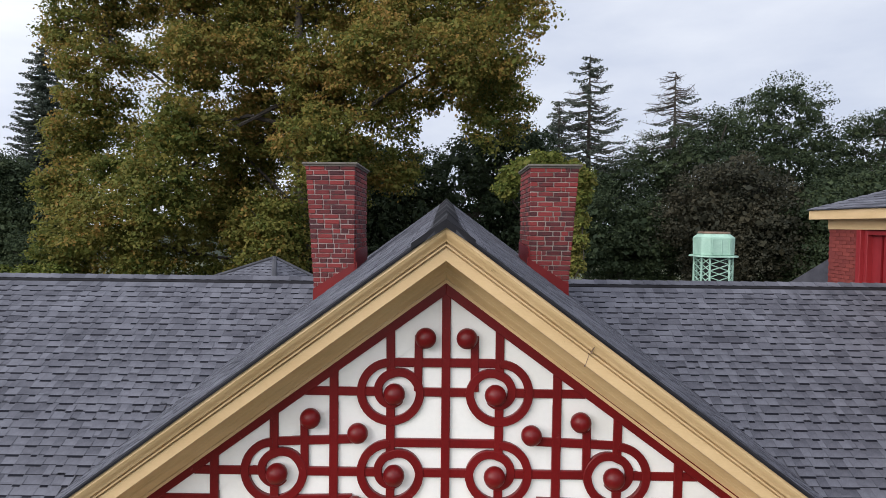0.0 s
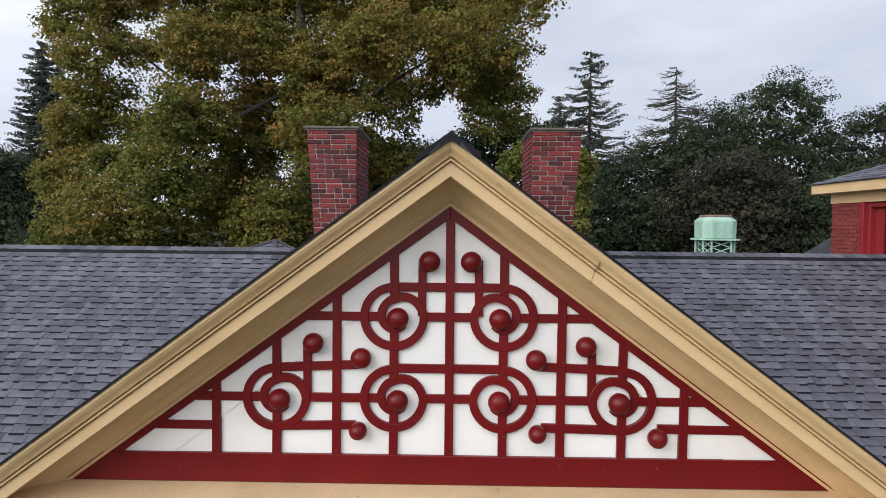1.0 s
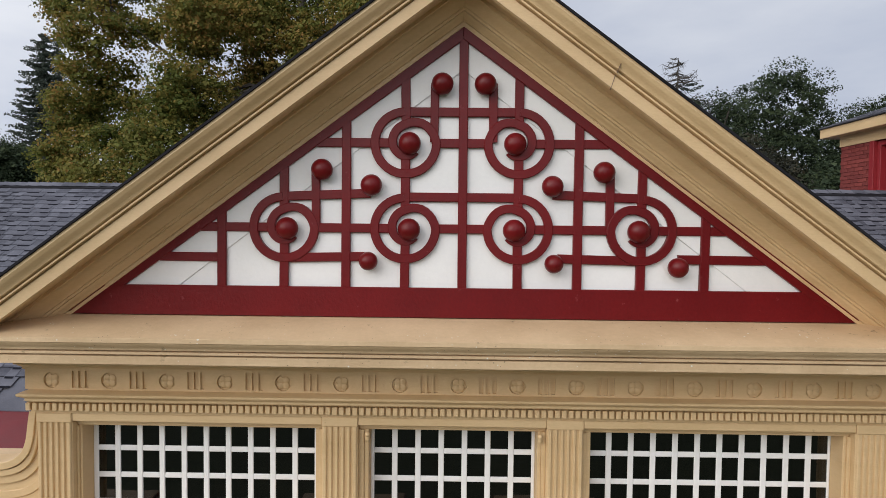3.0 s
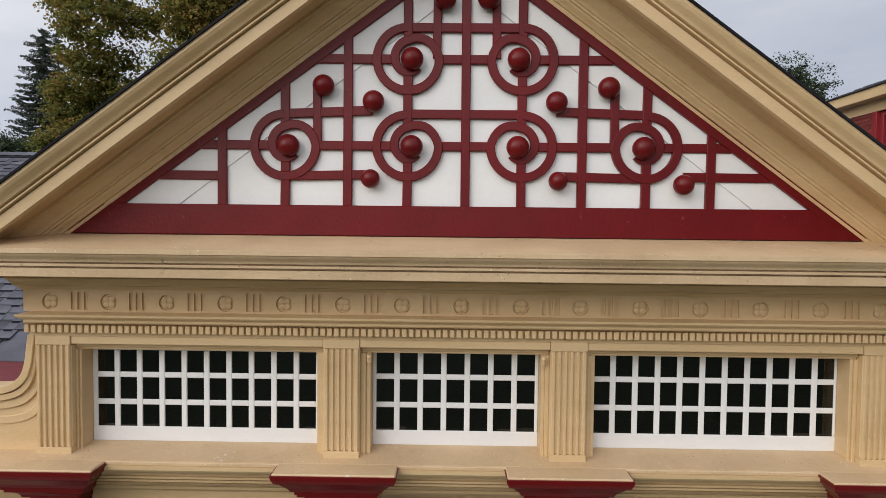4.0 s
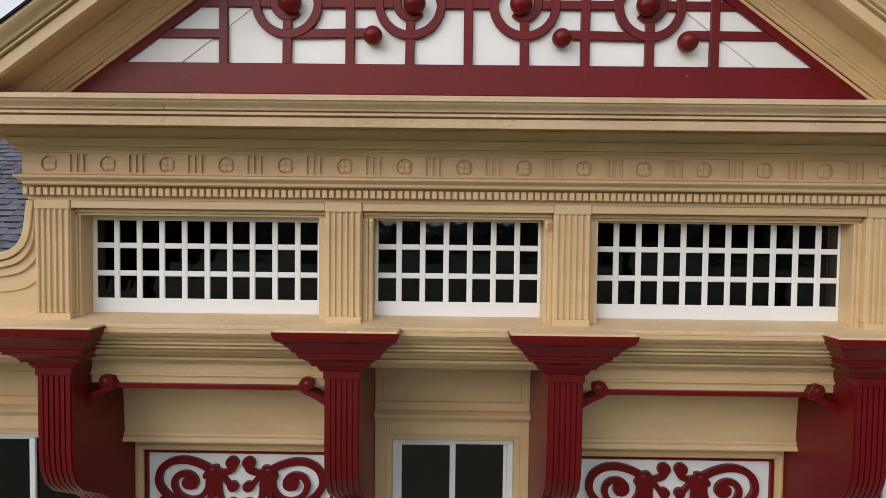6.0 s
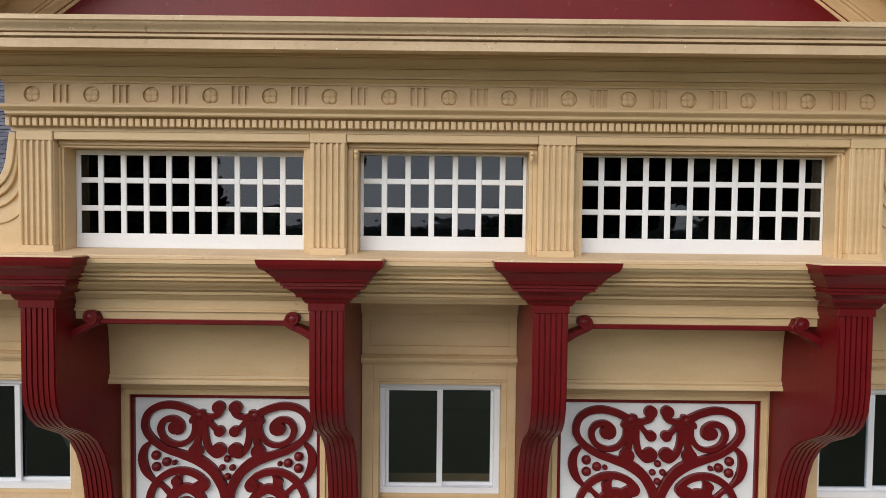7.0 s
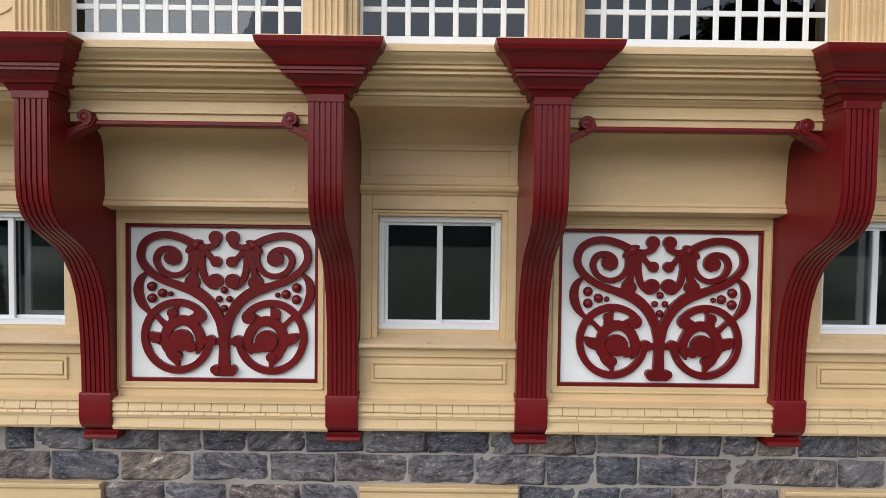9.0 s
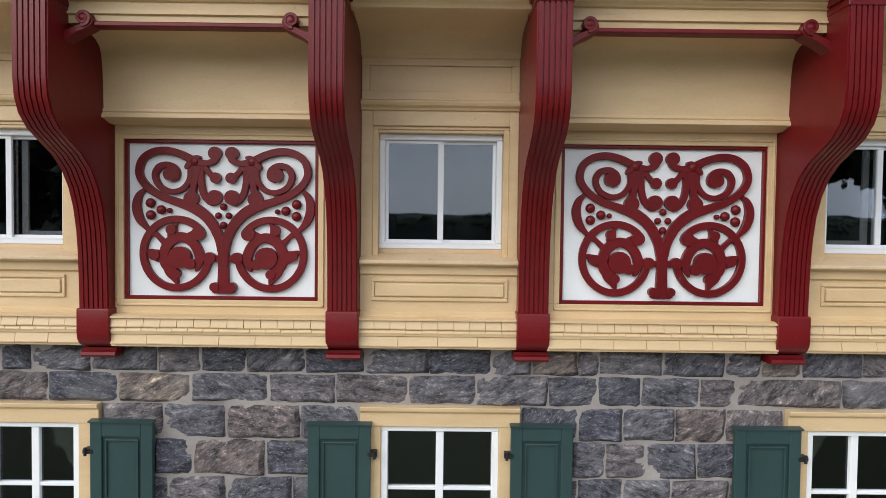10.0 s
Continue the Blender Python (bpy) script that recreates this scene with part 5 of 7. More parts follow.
for (xa, ya, za), (xb, yb, zb) in (((0.880, -1.338, 8.604), (0.852, -1.292, 8.512)), ((0.850, -1.2645, 8.508), (0.826, -1.2645, 8.432))):
    jt.prism([(xa, ya, za), (xa + 0.0025, ya, za - 0.002), (xb + 0.0025, yb, zb - 0.002), (xb, yb, zb)],
             [(xa, ya + 0.02, za), (xa + 0.005, ya + 0.02, za - 0.003), (xb + 0.005, yb + 0.02, zb - 0.003), (xb, yb + 0.02, zb)])
solid("cornice_joint", jt, BROWN, "open brown joint in the raking cornice", "joint")


# ---- side consoles beside the attic ----
def console(s, xe):
    c = thing("console", (xe + s * 0.35, -0.76, 5.772), "cream S-curved side console beside the attic", "console", "side consoles")
    y0, y1 = -0.80, -0.66
    # concave sweep from the attic corner down to the ledge
    curve = [(0.026, 6.50), (0.034, 6.45), (0.042, 6.39), (0.052, 6.32), (0.075, 6.25), (0.115, 6.20), (0.175, 6.165), (0.27, 6.145), (0.40, 6.14), (0.52, 6.12), (0.60, 6.04), (0.62, 5.93), (0.60, 5.758)]
    out = [(xe + s * a, z) for a, z in curve]
    part("body", Shape().along_y([(xe - s * 0.03, 5.758), (xe - s * 0.03, 6.50)] + out, y0 + 0.02, y1), CREAM, c)
    sm = smooth_path([(x, z, 0.046) for x, z in out], 4)
    part("outer_bead", Shape().ribbon(sm, y0 - 0.03, y1), CREAM, c, smooth=0.7)
    part("inner_bead", Shape().ribbon([(x - s * 0.016, z - 0.046, 0.040) for x, z, w in sm], y0 - 0.016, y1), CREAM, c, smooth=0.7)
    part("face_band", Shape().ribbon([(x - s * 0.034, z - 0.092, 0.056) for x, z, w in sm], y0 + 0.004, y1), CREAM, c, smooth=0.7)
    part("panel_rim", Shape().ribbon([(x - s * 0.07, z - 0.19, 0.05) for x, z, w in sm if z - 0.19 > 5.80], y0 + 0.010, y1), CREAM, c, smooth=0.7)


console(-1, XL)
console(1, XR)

# ---- roofs ----
EAVE_Y, EAVE_Z, RIDGE_Y, RIDGE_Z = 1.22, 5.90, 5.40, 8.288
slope = math.atan2(RIDGE_Z - EAVE_Z, RIDGE_Y - EAVE_Y)


def shingle_field(origin, along, up, length, height, cut, parent, rng, near=None, expo=0.134, tab=0.31, flush=False, band=0.028):
    """Courses of overlapping shingles on a plane: origin at the lower corner, unit vectors along the eave and up the slope.
    cut(x, y, z) tells which places are roof; near(x, y, z) those laid piece by piece, the rest in one mesh."""
    along, up = Vector(along).normalized(), Vector(up).normalized()
    nrm = along.cross(up).normalized()
    if nrm.z < 0:
        nrm = -nrm
    o = Vector(origin)
    mass, dark = Shape(), Shape()
    side = up.cross(nrm)
    rot = Matrix((side, up, nrm)).transposed().to_euler()
    meshes = {}
    count = 0
    for r in range(int(height / expo)):
        a = 0.0 if flush else -rng.random() * tab
        raised = rng.random() < 0.5
        while a < length:
            # laminated shingle: raised tabs alternate with low ones
            raised = not raised
            w = rng.choice((0.09, 0.11, 0.13, 0.16, 0.19)) if raised else rng.choice((0.07, 0.10, 0.13, 0.16, 0.20))
            thick = rng.choice((0.005, 0.007)) if raised else rng.choice((0.0, 0.001))
            mid = o + along * (a + w / 2) + up * ((r + 0.5) * expo)
            if cut(mid.x, mid.y, mid.z):
                drop = 0.003 if raised else 0.0
                if near and count < 290 and near(mid.x, mid.y, mid.z):
                    key = (w, thick)
                    if key not in meshes:
                        meshes[key] = wedge(w, expo, thick).mesh("shingle", SHINGLE_PIECE)
                    ob = piece("shingle", meshes[key], mid - up * drop, parent, rot)
                    count += 1
                else:
                    b = wedge(w, expo, thick)
                    mass.add([tuple(mid - up * drop + side * x + up * y + nrm * z) for x, y, z in b.v], b.f)
                # shadow line put in as dark colour: broad below raised tabs, thin below low
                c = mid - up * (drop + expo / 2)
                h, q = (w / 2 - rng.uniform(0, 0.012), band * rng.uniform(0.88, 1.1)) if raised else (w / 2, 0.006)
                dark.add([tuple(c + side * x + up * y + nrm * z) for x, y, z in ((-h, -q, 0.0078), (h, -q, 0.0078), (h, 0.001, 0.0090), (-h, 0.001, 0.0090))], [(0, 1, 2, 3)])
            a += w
    part("shadow_bands", dark, SHADOW_BAND, parent, "dark granule bands drawn as shadow lines below the tabs")["kind"] = "stuff"
    ob = part("shingles", mass, SHINGLE, parent)
    ob["kind"] = "stuff"
    return ob


def wedge(w, e, t):
    """One shingle tab: thin at the top, thick at its lower edge."""
    h = w / 2 - 0.0004
    return Shape().add([(-h, -e / 2, 0.0), (h, -e / 2, 0.0), (h, e / 2 + 0.03, 0.0), (-h, e / 2 + 0.03, 0.0),
                        (-h, -e / 2, t + 0.003), (h, -e / 2, t + 0.003), (h, e / 2 + 0.03, 0.003), (-h, e / 2 + 0.03, 0.003)],
                       [(4, 5, 6, 7), (0, 1, 5, 4), (1, 2, 6, 5), (3, 0, 4, 7)])


# gable roof: its ridge rises gently to the back
GR_Y0, GR_Z0, GR_Y1, GR_Z1 = -1.33, 9.202, 7.0, 9.69
GX0, GX1 = CX, -0.02


def gable_ridge(y):
    t = (y - GR_Y0) / (GR_Y1 - GR_Y0)
    return GX0 + (GX1 - GX0) * t, GR_Z0 + (GR_Z1 - GR_Z0) * t


def gable_roof_z(x, y):
    gx, gz = gable_ridge(y)
    return gz - PITCH * abs(x - gx)


def main_z(y):
    return EAVE_Z + (min(y, 2 * RIDGE_Y - y) - EAVE_Y) * math.tan(slope)


def main_roof(name, x0, x1, label, near):
    r = Shape()
    prof = [(EAVE_Y - 0.05, EAVE_Z - 0.03), (RIDGE_Y, RIDGE_Z), (2 * RIDGE_Y - EAVE_Y, EAVE_Z), (2 * RIDGE_Y - EAVE_Y, EAVE_Z - 0.15), (RIDGE_Y, RIDGE_Z - 0.15), (EAVE_Y - 0.05, EAVE_Z - 0.15)]
    r.along_x(prof, x0, x1)
    ob = solid(name, r, SHINGLE, label, "roof")
    rng = random.Random(int(x0 * 7) + 3)
    L = math.hypot(RIDGE_Y - EAVE_Y, RIDGE_Z - EAVE_Z)
    shingle_field((x0, EAVE_Y - 0.02, EAVE_Z + 0.0), (1, 0, 0), (0, math.cos(slope), math.sin(slope)), x1 - x0, L,
                  lambda x, y, z: z > gable_roof_z(x, y) - 0.05, ob, rng, near)
    cap = Shape()
    x = x0
    while x < x1:
        if gable_roof_z(x + 0.1, RIDGE_Y) < RIDGE_Z + 0.05:
            t = rng.uniform(0.012, 0.02)
            dy, dz = 0.105 * math.cos(slope), 0.105 * math.sin(slope)
            cap.prism([(x, RIDGE_Y - dy, RIDGE_Z - dz + 0.046), (x, RIDGE_Y, RIDGE_Z + 0.056), (x, RIDGE_Y + dy, RIDGE_Z - dz + 0.046), (x, RIDGE_Y, RIDGE_Z + 0.012)],
                      [(x + 0.24, RIDGE_Y - dy, RIDGE_Z - dz + 0.036), (x + 0.24, RIDGE_Y, RIDGE_Z + 0.044), (x + 0.24, RIDGE_Y + dy, RIDGE_Z - dz + 0.036), (x + 0.24, RIDGE_Y, RIDGE_Z)])
        x += 0.2
    part("ridge_cap", cap, SHINGLE, ob, "grey shingle ridge cap")
    # shadow line below the ridge cap, laid on as a near-black strip
    dy, dz = 0.155 * math.cos(slope), 0.155 * math.sin(slope)
    part("ridge_shadow_strip", Shape().along_x([(RIDGE_Y - dy, RIDGE_Z - dz + 0.030), (RIDGE_Y, RIDGE_Z + 0.030), (RIDGE_Y, RIDGE_Z), (RIDGE_Y - dy, RIDGE_Z - dz + 0.004)], x0, x1), EDGE_DARK, ob,
         "dark strip painted as the shadow under the ridge cap")
    return ob


main_roof("roof_west", -15.0, CX, "grey asphalt shingle roof beside the gable", lambda x, y, z: -5.2 < x < -2.5 and z < 7.6)
main_roof("roof_east", CX, 15.0, "grey asphalt shingle roof beside the gable", lambda x, y, z: 2.6 < x < 5.3 and z < 7.6)
for x0, x1, nm in ((-15.0, XL - 0.02, "gutter_west"), (XR + 0.02, 15.0, "gutter_east")):
    solid(nm, Shape().along_x([(EAVE_Y + 0.05, 5.60), (EAVE_Y + 0.02, 5.862), (EAVE_Y - 0.10, 5.862), (0.52, 5.745), (0.52, 5.60)], x0, x1), RED,
          "dark red painted metal gutter apron below the eave", "gutter", smooth=0.3)
    solid(nm + "_floor", Shape().box(x0, x1, 0.0, 0.55, 5.60, 5.742), CREAM, "cream ledge in front of the gutter", "ledge")

gr = thing("roof_gable", (CX, 2.5, 9.0), "grey asphalt shingle gable roof with a dark ridge cap", "roof", "", "structure")
rs = Shape()
for s in (-1, 1):
    a = [(GX0, GR_Y0 + 0.02, GR_Z0), (GX0 + s * 3.06, GR_Y0 + 0.02, GR_Z0 - PITCH * 3.06), (GX0 + s * 3.06, GR_Y0 + 0.02, GR_Z0 - PITCH * 3.06 - 0.03), (GX0, GR_Y0 + 0.02, GR_Z0 - 0.03)]
    b = [(GX1, GR_Y1, GR_Z1), (GX1 + s * 3.2, GR_Y1, GR_Z1 - PITCH * 3.2), (GX1 + s * 3.2, GR_Y1, GR_Z1 - PITCH * 3.2 - 0.03), (GX1, GR_Y1, GR_Z1 - 0.03)]
    rs.prism(a, b)
part("deck", rs, SHINGLE, gr)
rg = random.Random(21)
for s in (-1, 1):
    up = Vector((-s, 0, PITCH)).normalized()
    alongv = Vector((GX1 - GX0, GR_Y1 - GR_Y0, GR_Z1 - GR_Z0)).normalized()
    org = Vector((GX0 + s * 3.06, GR_Y0, GR_Z0 - PITCH * 3.06))
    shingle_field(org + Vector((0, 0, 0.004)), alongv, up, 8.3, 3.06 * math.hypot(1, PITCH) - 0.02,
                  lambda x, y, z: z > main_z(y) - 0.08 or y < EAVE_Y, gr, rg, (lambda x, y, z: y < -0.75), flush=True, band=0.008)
rc = Shape()
y = GR_Y0 - 0.03
while y < GR_Y1:
    gx, gz = gable_ridge(y)
    g2x, g2z = gable_ridge(y + 0.26)
    t = 0.035 + (0.012 if y < -1.1 else 0)
    d = 0.125
    rc.prism([(gx - d, y, gz - PITCH * d + 0.015), (gx, y, gz + t), (gx + d, y, gz - PITCH * d + 0.015), (gx, y, gz + 0.004)],
             [(g2x - d, y + 0.26, g2z - PITCH * d + 0.003), (g2x, y + 0.26, g2z + 0.022), (g2x + d, y + 0.26, g2z - PITCH * d + 0.003), (g2x, y + 0.26, g2z)])
    y += 0.19
part("ridge_cap", rc, SHINGLE_CAP, gr, "dark shingle ridge cap")
for s in (-1, 1):
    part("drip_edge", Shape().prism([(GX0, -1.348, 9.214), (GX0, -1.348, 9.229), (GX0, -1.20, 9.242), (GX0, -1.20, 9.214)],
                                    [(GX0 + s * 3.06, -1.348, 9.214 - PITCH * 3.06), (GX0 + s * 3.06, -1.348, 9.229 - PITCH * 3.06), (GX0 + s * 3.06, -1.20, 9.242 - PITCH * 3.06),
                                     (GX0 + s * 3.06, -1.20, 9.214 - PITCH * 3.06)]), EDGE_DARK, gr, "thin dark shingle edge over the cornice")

flap = Shape()
for s, e in ((-1, 0.19), (1, 0.16)):
    flap.prism([(GX0, -1.362, 9.252), (GX0 + s * e, -1.356, 9.258 - PITCH * e), (GX0 + s * e, -1.356, 9.226 - PITCH * e), (GX0, -1.362, 9.208)],
               [(GX0 + 0.01, -1.16, 9.285), (GX0 + s * e * 0.9, -1.18, 9.268 - PITCH * e), (GX0 + s * e * 0.9, -1.18, 9.245 - PITCH * e), (GX0 + 0.01, -1.16, 9.25)])
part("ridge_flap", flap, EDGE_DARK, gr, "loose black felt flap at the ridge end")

# back wall and floors that close the building; near-black inside to paint in the rooms' darkness
solid("wall_back", Shape().box(-14, 14, 9.2, 9.5, 0, 5.9), CREAM, "plain cream back wall", "wall")
for x0, nm in ((-14.3, "wall_west"), (14.0, "wall_east")):
    solid(nm, Shape().box(x0, x0 + 0.3, 0, 9.5, 0, 5.9), CREAM, "plain cream end wall", "wall")
solid("floor_upper", Shape().box(-13.9, 13.9, 0.42, 9.1, 3.1, 3.25), DARK, "floor of the upper storey, coloured dark as unlit", "floor")
solid("floor_attic", Shape().box(XL + 0.2, XR - 0.2, -0.58, 3.1, 5.60, 5.74), DARK, "attic floor, coloured dark as unlit", "floor")
solid("ceiling_attic", Shape().box(XL + 0.2, XR - 0.2, -0.58, 3.1, 6.95, 7.1), DARK, "attic ceiling, coloured dark as unlit", "ceiling")
# liners added over the cream side walls so the panes stay black
solid("dark_liner_west", Shape().box(XL + 0.17, XL + 0.20, -0.59, 3.08, 5.742, 6.948), DARK, "near-black liner added to keep the attic unlit", "wall")
solid("dark_liner_east", Shape().box(XR - 0.20, XR - 0.17, -0.59, 3.08, 5.742, 6.948), DARK, "near-black liner added to keep the attic unlit", "wall")
solid("wall_attic_back", Shape().box(XL + 0.1, XR - 0.1, 3.1, 3.2, 5.6, 7.1), DARK, "back wall of the attic, coloured dark as unlit", "wall")
solid("wall_room_back", Shape().box(-13.9, 13.9, 4.4, 4.5, 0, 5.6), DARK, "partition behind the rooms, coloured dark as unlit", "wall")
solid("ceiling_upper", Shape().box(-13.9, 13.9, 0.42, 4.4, 5.45, 5.58), DARK, "ceiling of the upper rooms, coloured dark as unlit", "ceiling")


# ---- chimneys ----
def chimney(s, x_in, x_top, x_bot, label):
    """s: side on which it stands. The inner face is upright, the outer one leans out towards the top."""
    y0, y1, ztop, zbot = 3.42, 4.55, 9.99, 7.75
    ch = thing("chimney", ((x_in + x_bot) / 2, (y0 + y1) / 2, 8.2), label, "chimney", "chimneys")
    lean = (x_top - x_bot) / (ztop - 8.15)

    def outer(z):
        return x_bot + lean * (z - 8.15)
    i = 0.012
    core = Shape().prism([(x_in + s * i, y0 + i, zbot), (outer(zbot) - s * i, y0 + i, zbot), (outer(zbot) - s * i, y1, zbot), (x_in + s * i, y1, zbot)],
                         [(x_in + s * i, y0 + i, ztop), (outer(ztop) - s * i, y0 + i, ztop), (outer(ztop) - s * i, y1, ztop), (x_in + s * i, y1, ztop)])
    part("core", core, PALE_MORTAR if s < 0 else MORTAR, ch, "mortar core")
    rng = random.Random(31 + s)
    course = 0.0648
    H = 0.0525
    meshes = {}

    def brick(w, d):
        k = (round(w, 2), round(d, 2))
        if k not in meshes:
            meshes[k] = Shape().box(-k[0] / 2, k[0] / 2, -k[1] / 2, k[1] / 2, -H / 2, H / 2).mesh("brick", BRICK, 0.004)
        return meshes[k]
    n = int((ztop - zbot) / course)
    for r in range(n):
        z = ztop - (r + 0.5) * course
        a, b = sorted((x_in, outer(z)))
        if z < min(gable_roof_z(a, y0), gable_roof_z(b, y0)) - 0.1:
            continue
        x = a
        first = True
        while b - x > 0.03:
            w = 0.106 if first and r % 2 else rng.choice((0.205, 0.205, 0.205, 0.106, 0.06))
            w = min(w, b - x)
            if b - x - w < 0.05:
                w = b - x
            piece("brick", brick(w - 0.012, 0.07), (x + w / 2, y0 + 0.035 - rng.uniform(0, 0.006), z + rng.uniform(-0.003, 0.003)), ch, (0, rng.uniform(-0.012, 0.012), rng.uniform(-0.008, 0.008)))
            x += w
            first = False
        y = y0 + 0.075
        first = True
        while y1 - y > 0.05:
            w = 0.106 if first and r % 2 else 0.205
            w = min(w, y1 - y)
            piece("brick", brick(0.06, w - 0.012), (x_in + s * 0.030 - s * rng.uniform(0, 0.005), y + w / 2, z), ch)
            y += w
            first = False
    side = Shape()
    for r in range(n):
        z = ztop - (r + 0.5) * course
        y = y0 + 0.075 - (0.1 if r % 2 else 0)
        while y < y1 - 0.1:
            xo = outer(z)
            side.box(min(xo, xo - s * 0.05), max(xo, xo - s * 0.05), max(y, y0 + 0.072), y + 0.193, z - H / 2, z + H / 2)
            y += 0.205
    ob = part("outer_bricks", side, BRICK, ch)
    ob["kind"] = "stuff"
    a, b = sorted((x_in - s * 0.05, outer(ztop) + s * 0.05))
    part("cap", Shape().box(a + 0.015, b - 0.015, y0 - 0.03, y1 + 0.03, ztop + 0.008, ztop + 0.040), CAPSTONE, ch, "thin grey stone cap", bevel=0.008)
    part("cap_course", Shape().box(a + 0.035, b - 0.035, y0 - 0.012, y1 + 0.015, ztop - 0.012, ztop + 0.008), CAPSTONE, ch)
    # red metal flashing along the roof
    za, zb = gable_roof_z(x_in, y0), gable_roof_z(outer(8.2), y0)
    part("flashing", Shape().prism([(x_in - s * 0.03, y0 - 0.03, za - 0.05), (outer(8.2) + s * 0.01, y0 - 0.03, zb - 0.05), (outer(8.2) + s * 0.01, y0 - 0.02, zb + 0.16), (x_in - s * 0.03, y0 - 0.02, za + 0.13)],
                                   [(x_in - s * 0.03, y0 + 0.01, za - 0.05), (outer(8.2) + s * 0.01, y0 + 0.01, zb - 0.05), (outer(8.2) + s * 0.01, y0 + 0.01, zb + 0.16), (x_in - s * 0.03, y0 + 0.01, za + 0.13)]),
         RED, ch, "dark red metal flashing")
    x0, x1 = sorted((x_in - s * 0.012, x_in + s * 0.01))
    part("side_flashing", Shape().prism([(x0, y0 - 0.03, za - 0.1), (x1, y0 - 0.03, za - 0.1), (x1, y0 - 0.03, za + 0.26), (x0, y0 - 0.03, za + 0.26)],
                                        [(x0, y1, za - 0.1), (x1, y1, za - 0.1), (x1, y1, za + 0.30), (x0, y1, za + 0.30)]), RED, ch, "dark red metal flashing")
    return ch, a, b, ztop + 0.040


CAPSTONE = surface("weathered_cap_stone", (0.07, 0.062, 0.055), (0.15, 0.135, 0.12), 0.9, 4, 40, 0.6, 0.006, dirt=(0.05, 0.06, 0.03), dirt_at=0.6)
chimney(-1, -1.205, -1.875, -1.745, "tapering red brick chimney with a thin stone cap")
ch2, ca, cb, cz = chimney(1, 1.110, 1.760, 1.625, "tapering weathered red brick chimney with moss on its cap")
moss = Shape()
rm = random.Random(9)
for k in range(260):
    x, y = rm.uniform(ca + 0.02, cb - 0.02), rm.uniform(3.40, 4.5)
    h = rm.uniform(0.01, 0.05) * (1.4 if rm.random() < 0.2 else 1)
    a = rm.uniform(0, 6.28)
    moss.add([(x - 0.012 * math.cos(a), y - 0.012 * math.sin(a), cz - 0.004), (x + 0.012 * math.cos(a), y + 0.012 * math.sin(a), cz - 0.004),
              (x + rm.uniform(-0.03, 0.03), y + rm.uniform(-0.03, 0.03), cz + h)], [(0, 1, 2)])
tagged(part("moss", moss, LEAF_LIGHT, None), "tufts of moss and weeds on the chimney cap", "moss", "", "stuff")

# ---- copper ventilator on the far roof ----
def ventilator(x, y):
    v = thing("roof_ventilator", (x, y, 6.8), "green patinated copper roof ventilator on an open ironwork base", "ventilator")
    def octo(r, k=0.62):
        return [(x + a * r * 0.81, y + b * r * 0.81) for a, b in ((-1, -k), (-k, -1), (k, -1), (1, -k), (1, k), (k, 1), (-k, 1), (-1, k))]
    def ring(r0, z0, r1, z1):
        return Shape().prism([(a, b, z0) for a, b in octo(r0)], [(a, b, z1) for a, b in octo(r1)])
    part("body", ring(0.585, 8.43, 0.60, 8.93), COPPER, v, bevel=0.02)
    part("shoulder", ring(0.60, 8.93, 0.44, 9.045), COPPER, v, bevel=0.01)
    part("lid", ring(0.47, 9.045, 0.45, 9.10), BROWN, v, "rusty brown lid", bevel=0.01)
    part("flange", ring(0.70, 8.385, 0.69, 8.43), COPPER, v)
    for k in (-1.2, 0.1, 1.2):
        part("batten", Shape().box(x + k * 0.2 - 0.012, x + k * 0.2 + 0.012, y - 0.505, y - 0.46, 8.45, 8.88), COPPER, v, bevel=0.008)
    for a, b in octo(0.54):
        part("post", Shape().tube([(a, b, 6.8), (a, b, 8.39)], [0.034, 0.03], 8), COPPER, v)
    o = octo(0.53)
    for i in range(8):
        a, b = Vector((*o[i], 0)), Vector((*o[(i + 1) % 8], 0))
        for z in (8.36, 8.18, 8.00, 7.82, 7.64):
            part("lattice_brace", Shape().tube([a + Vector((0, 0, z)), b + Vector((0, 0, z - 0.18))], [0.015, 0.015], 5), COPPER, v)
            part("lattice_brace", Shape().tube([b + Vector((0, 0, z)), a + Vector((0, 0, z - 0.18))], [0.015, 0.015], 5), COPPER, v)
    part("inner_drum", ring(0.36, 6.8, 0.36, 8.39), IRON, v, "dark inner drum")


ventilator(7.62, 12.9)
solid("roof_rear", Shape().prism([(-13, 9.6, 5.9), (13, 9.6, 5.9), (13, 17, 5.9), (-13, 17, 5.9)], [(-12, 12.5, 6.9), (12, 12.5, 6.9), (12, 13.6, 6.9), (-12, 13.6, 6.9)]), SHINGLE,
      "grey shingle roof of the rear wing", "roof")
solid("wall_rear", Shape().box(-13, 13, 9.7, 17, 0, 5.9), BRICK_FAR, "red brick wall of the rear wing", "wall")
hp = Shape().add([(-8.3, 12.0, 7.10), (-4.2, 9.9, 7.25), (-2.9, 12.3, 7.30), (-5.0, 15, 7.1), (-4.83, 12.2, 8.24)], [(0, 1, 4), (1, 2, 4), (2, 3, 4), (3, 0, 4), (3, 2, 1, 0)])
hr = solid("roof_hip", hp, SHINGLE, "small hipped grey shingle roof behind the ridge", "roof")
hc = Shape()
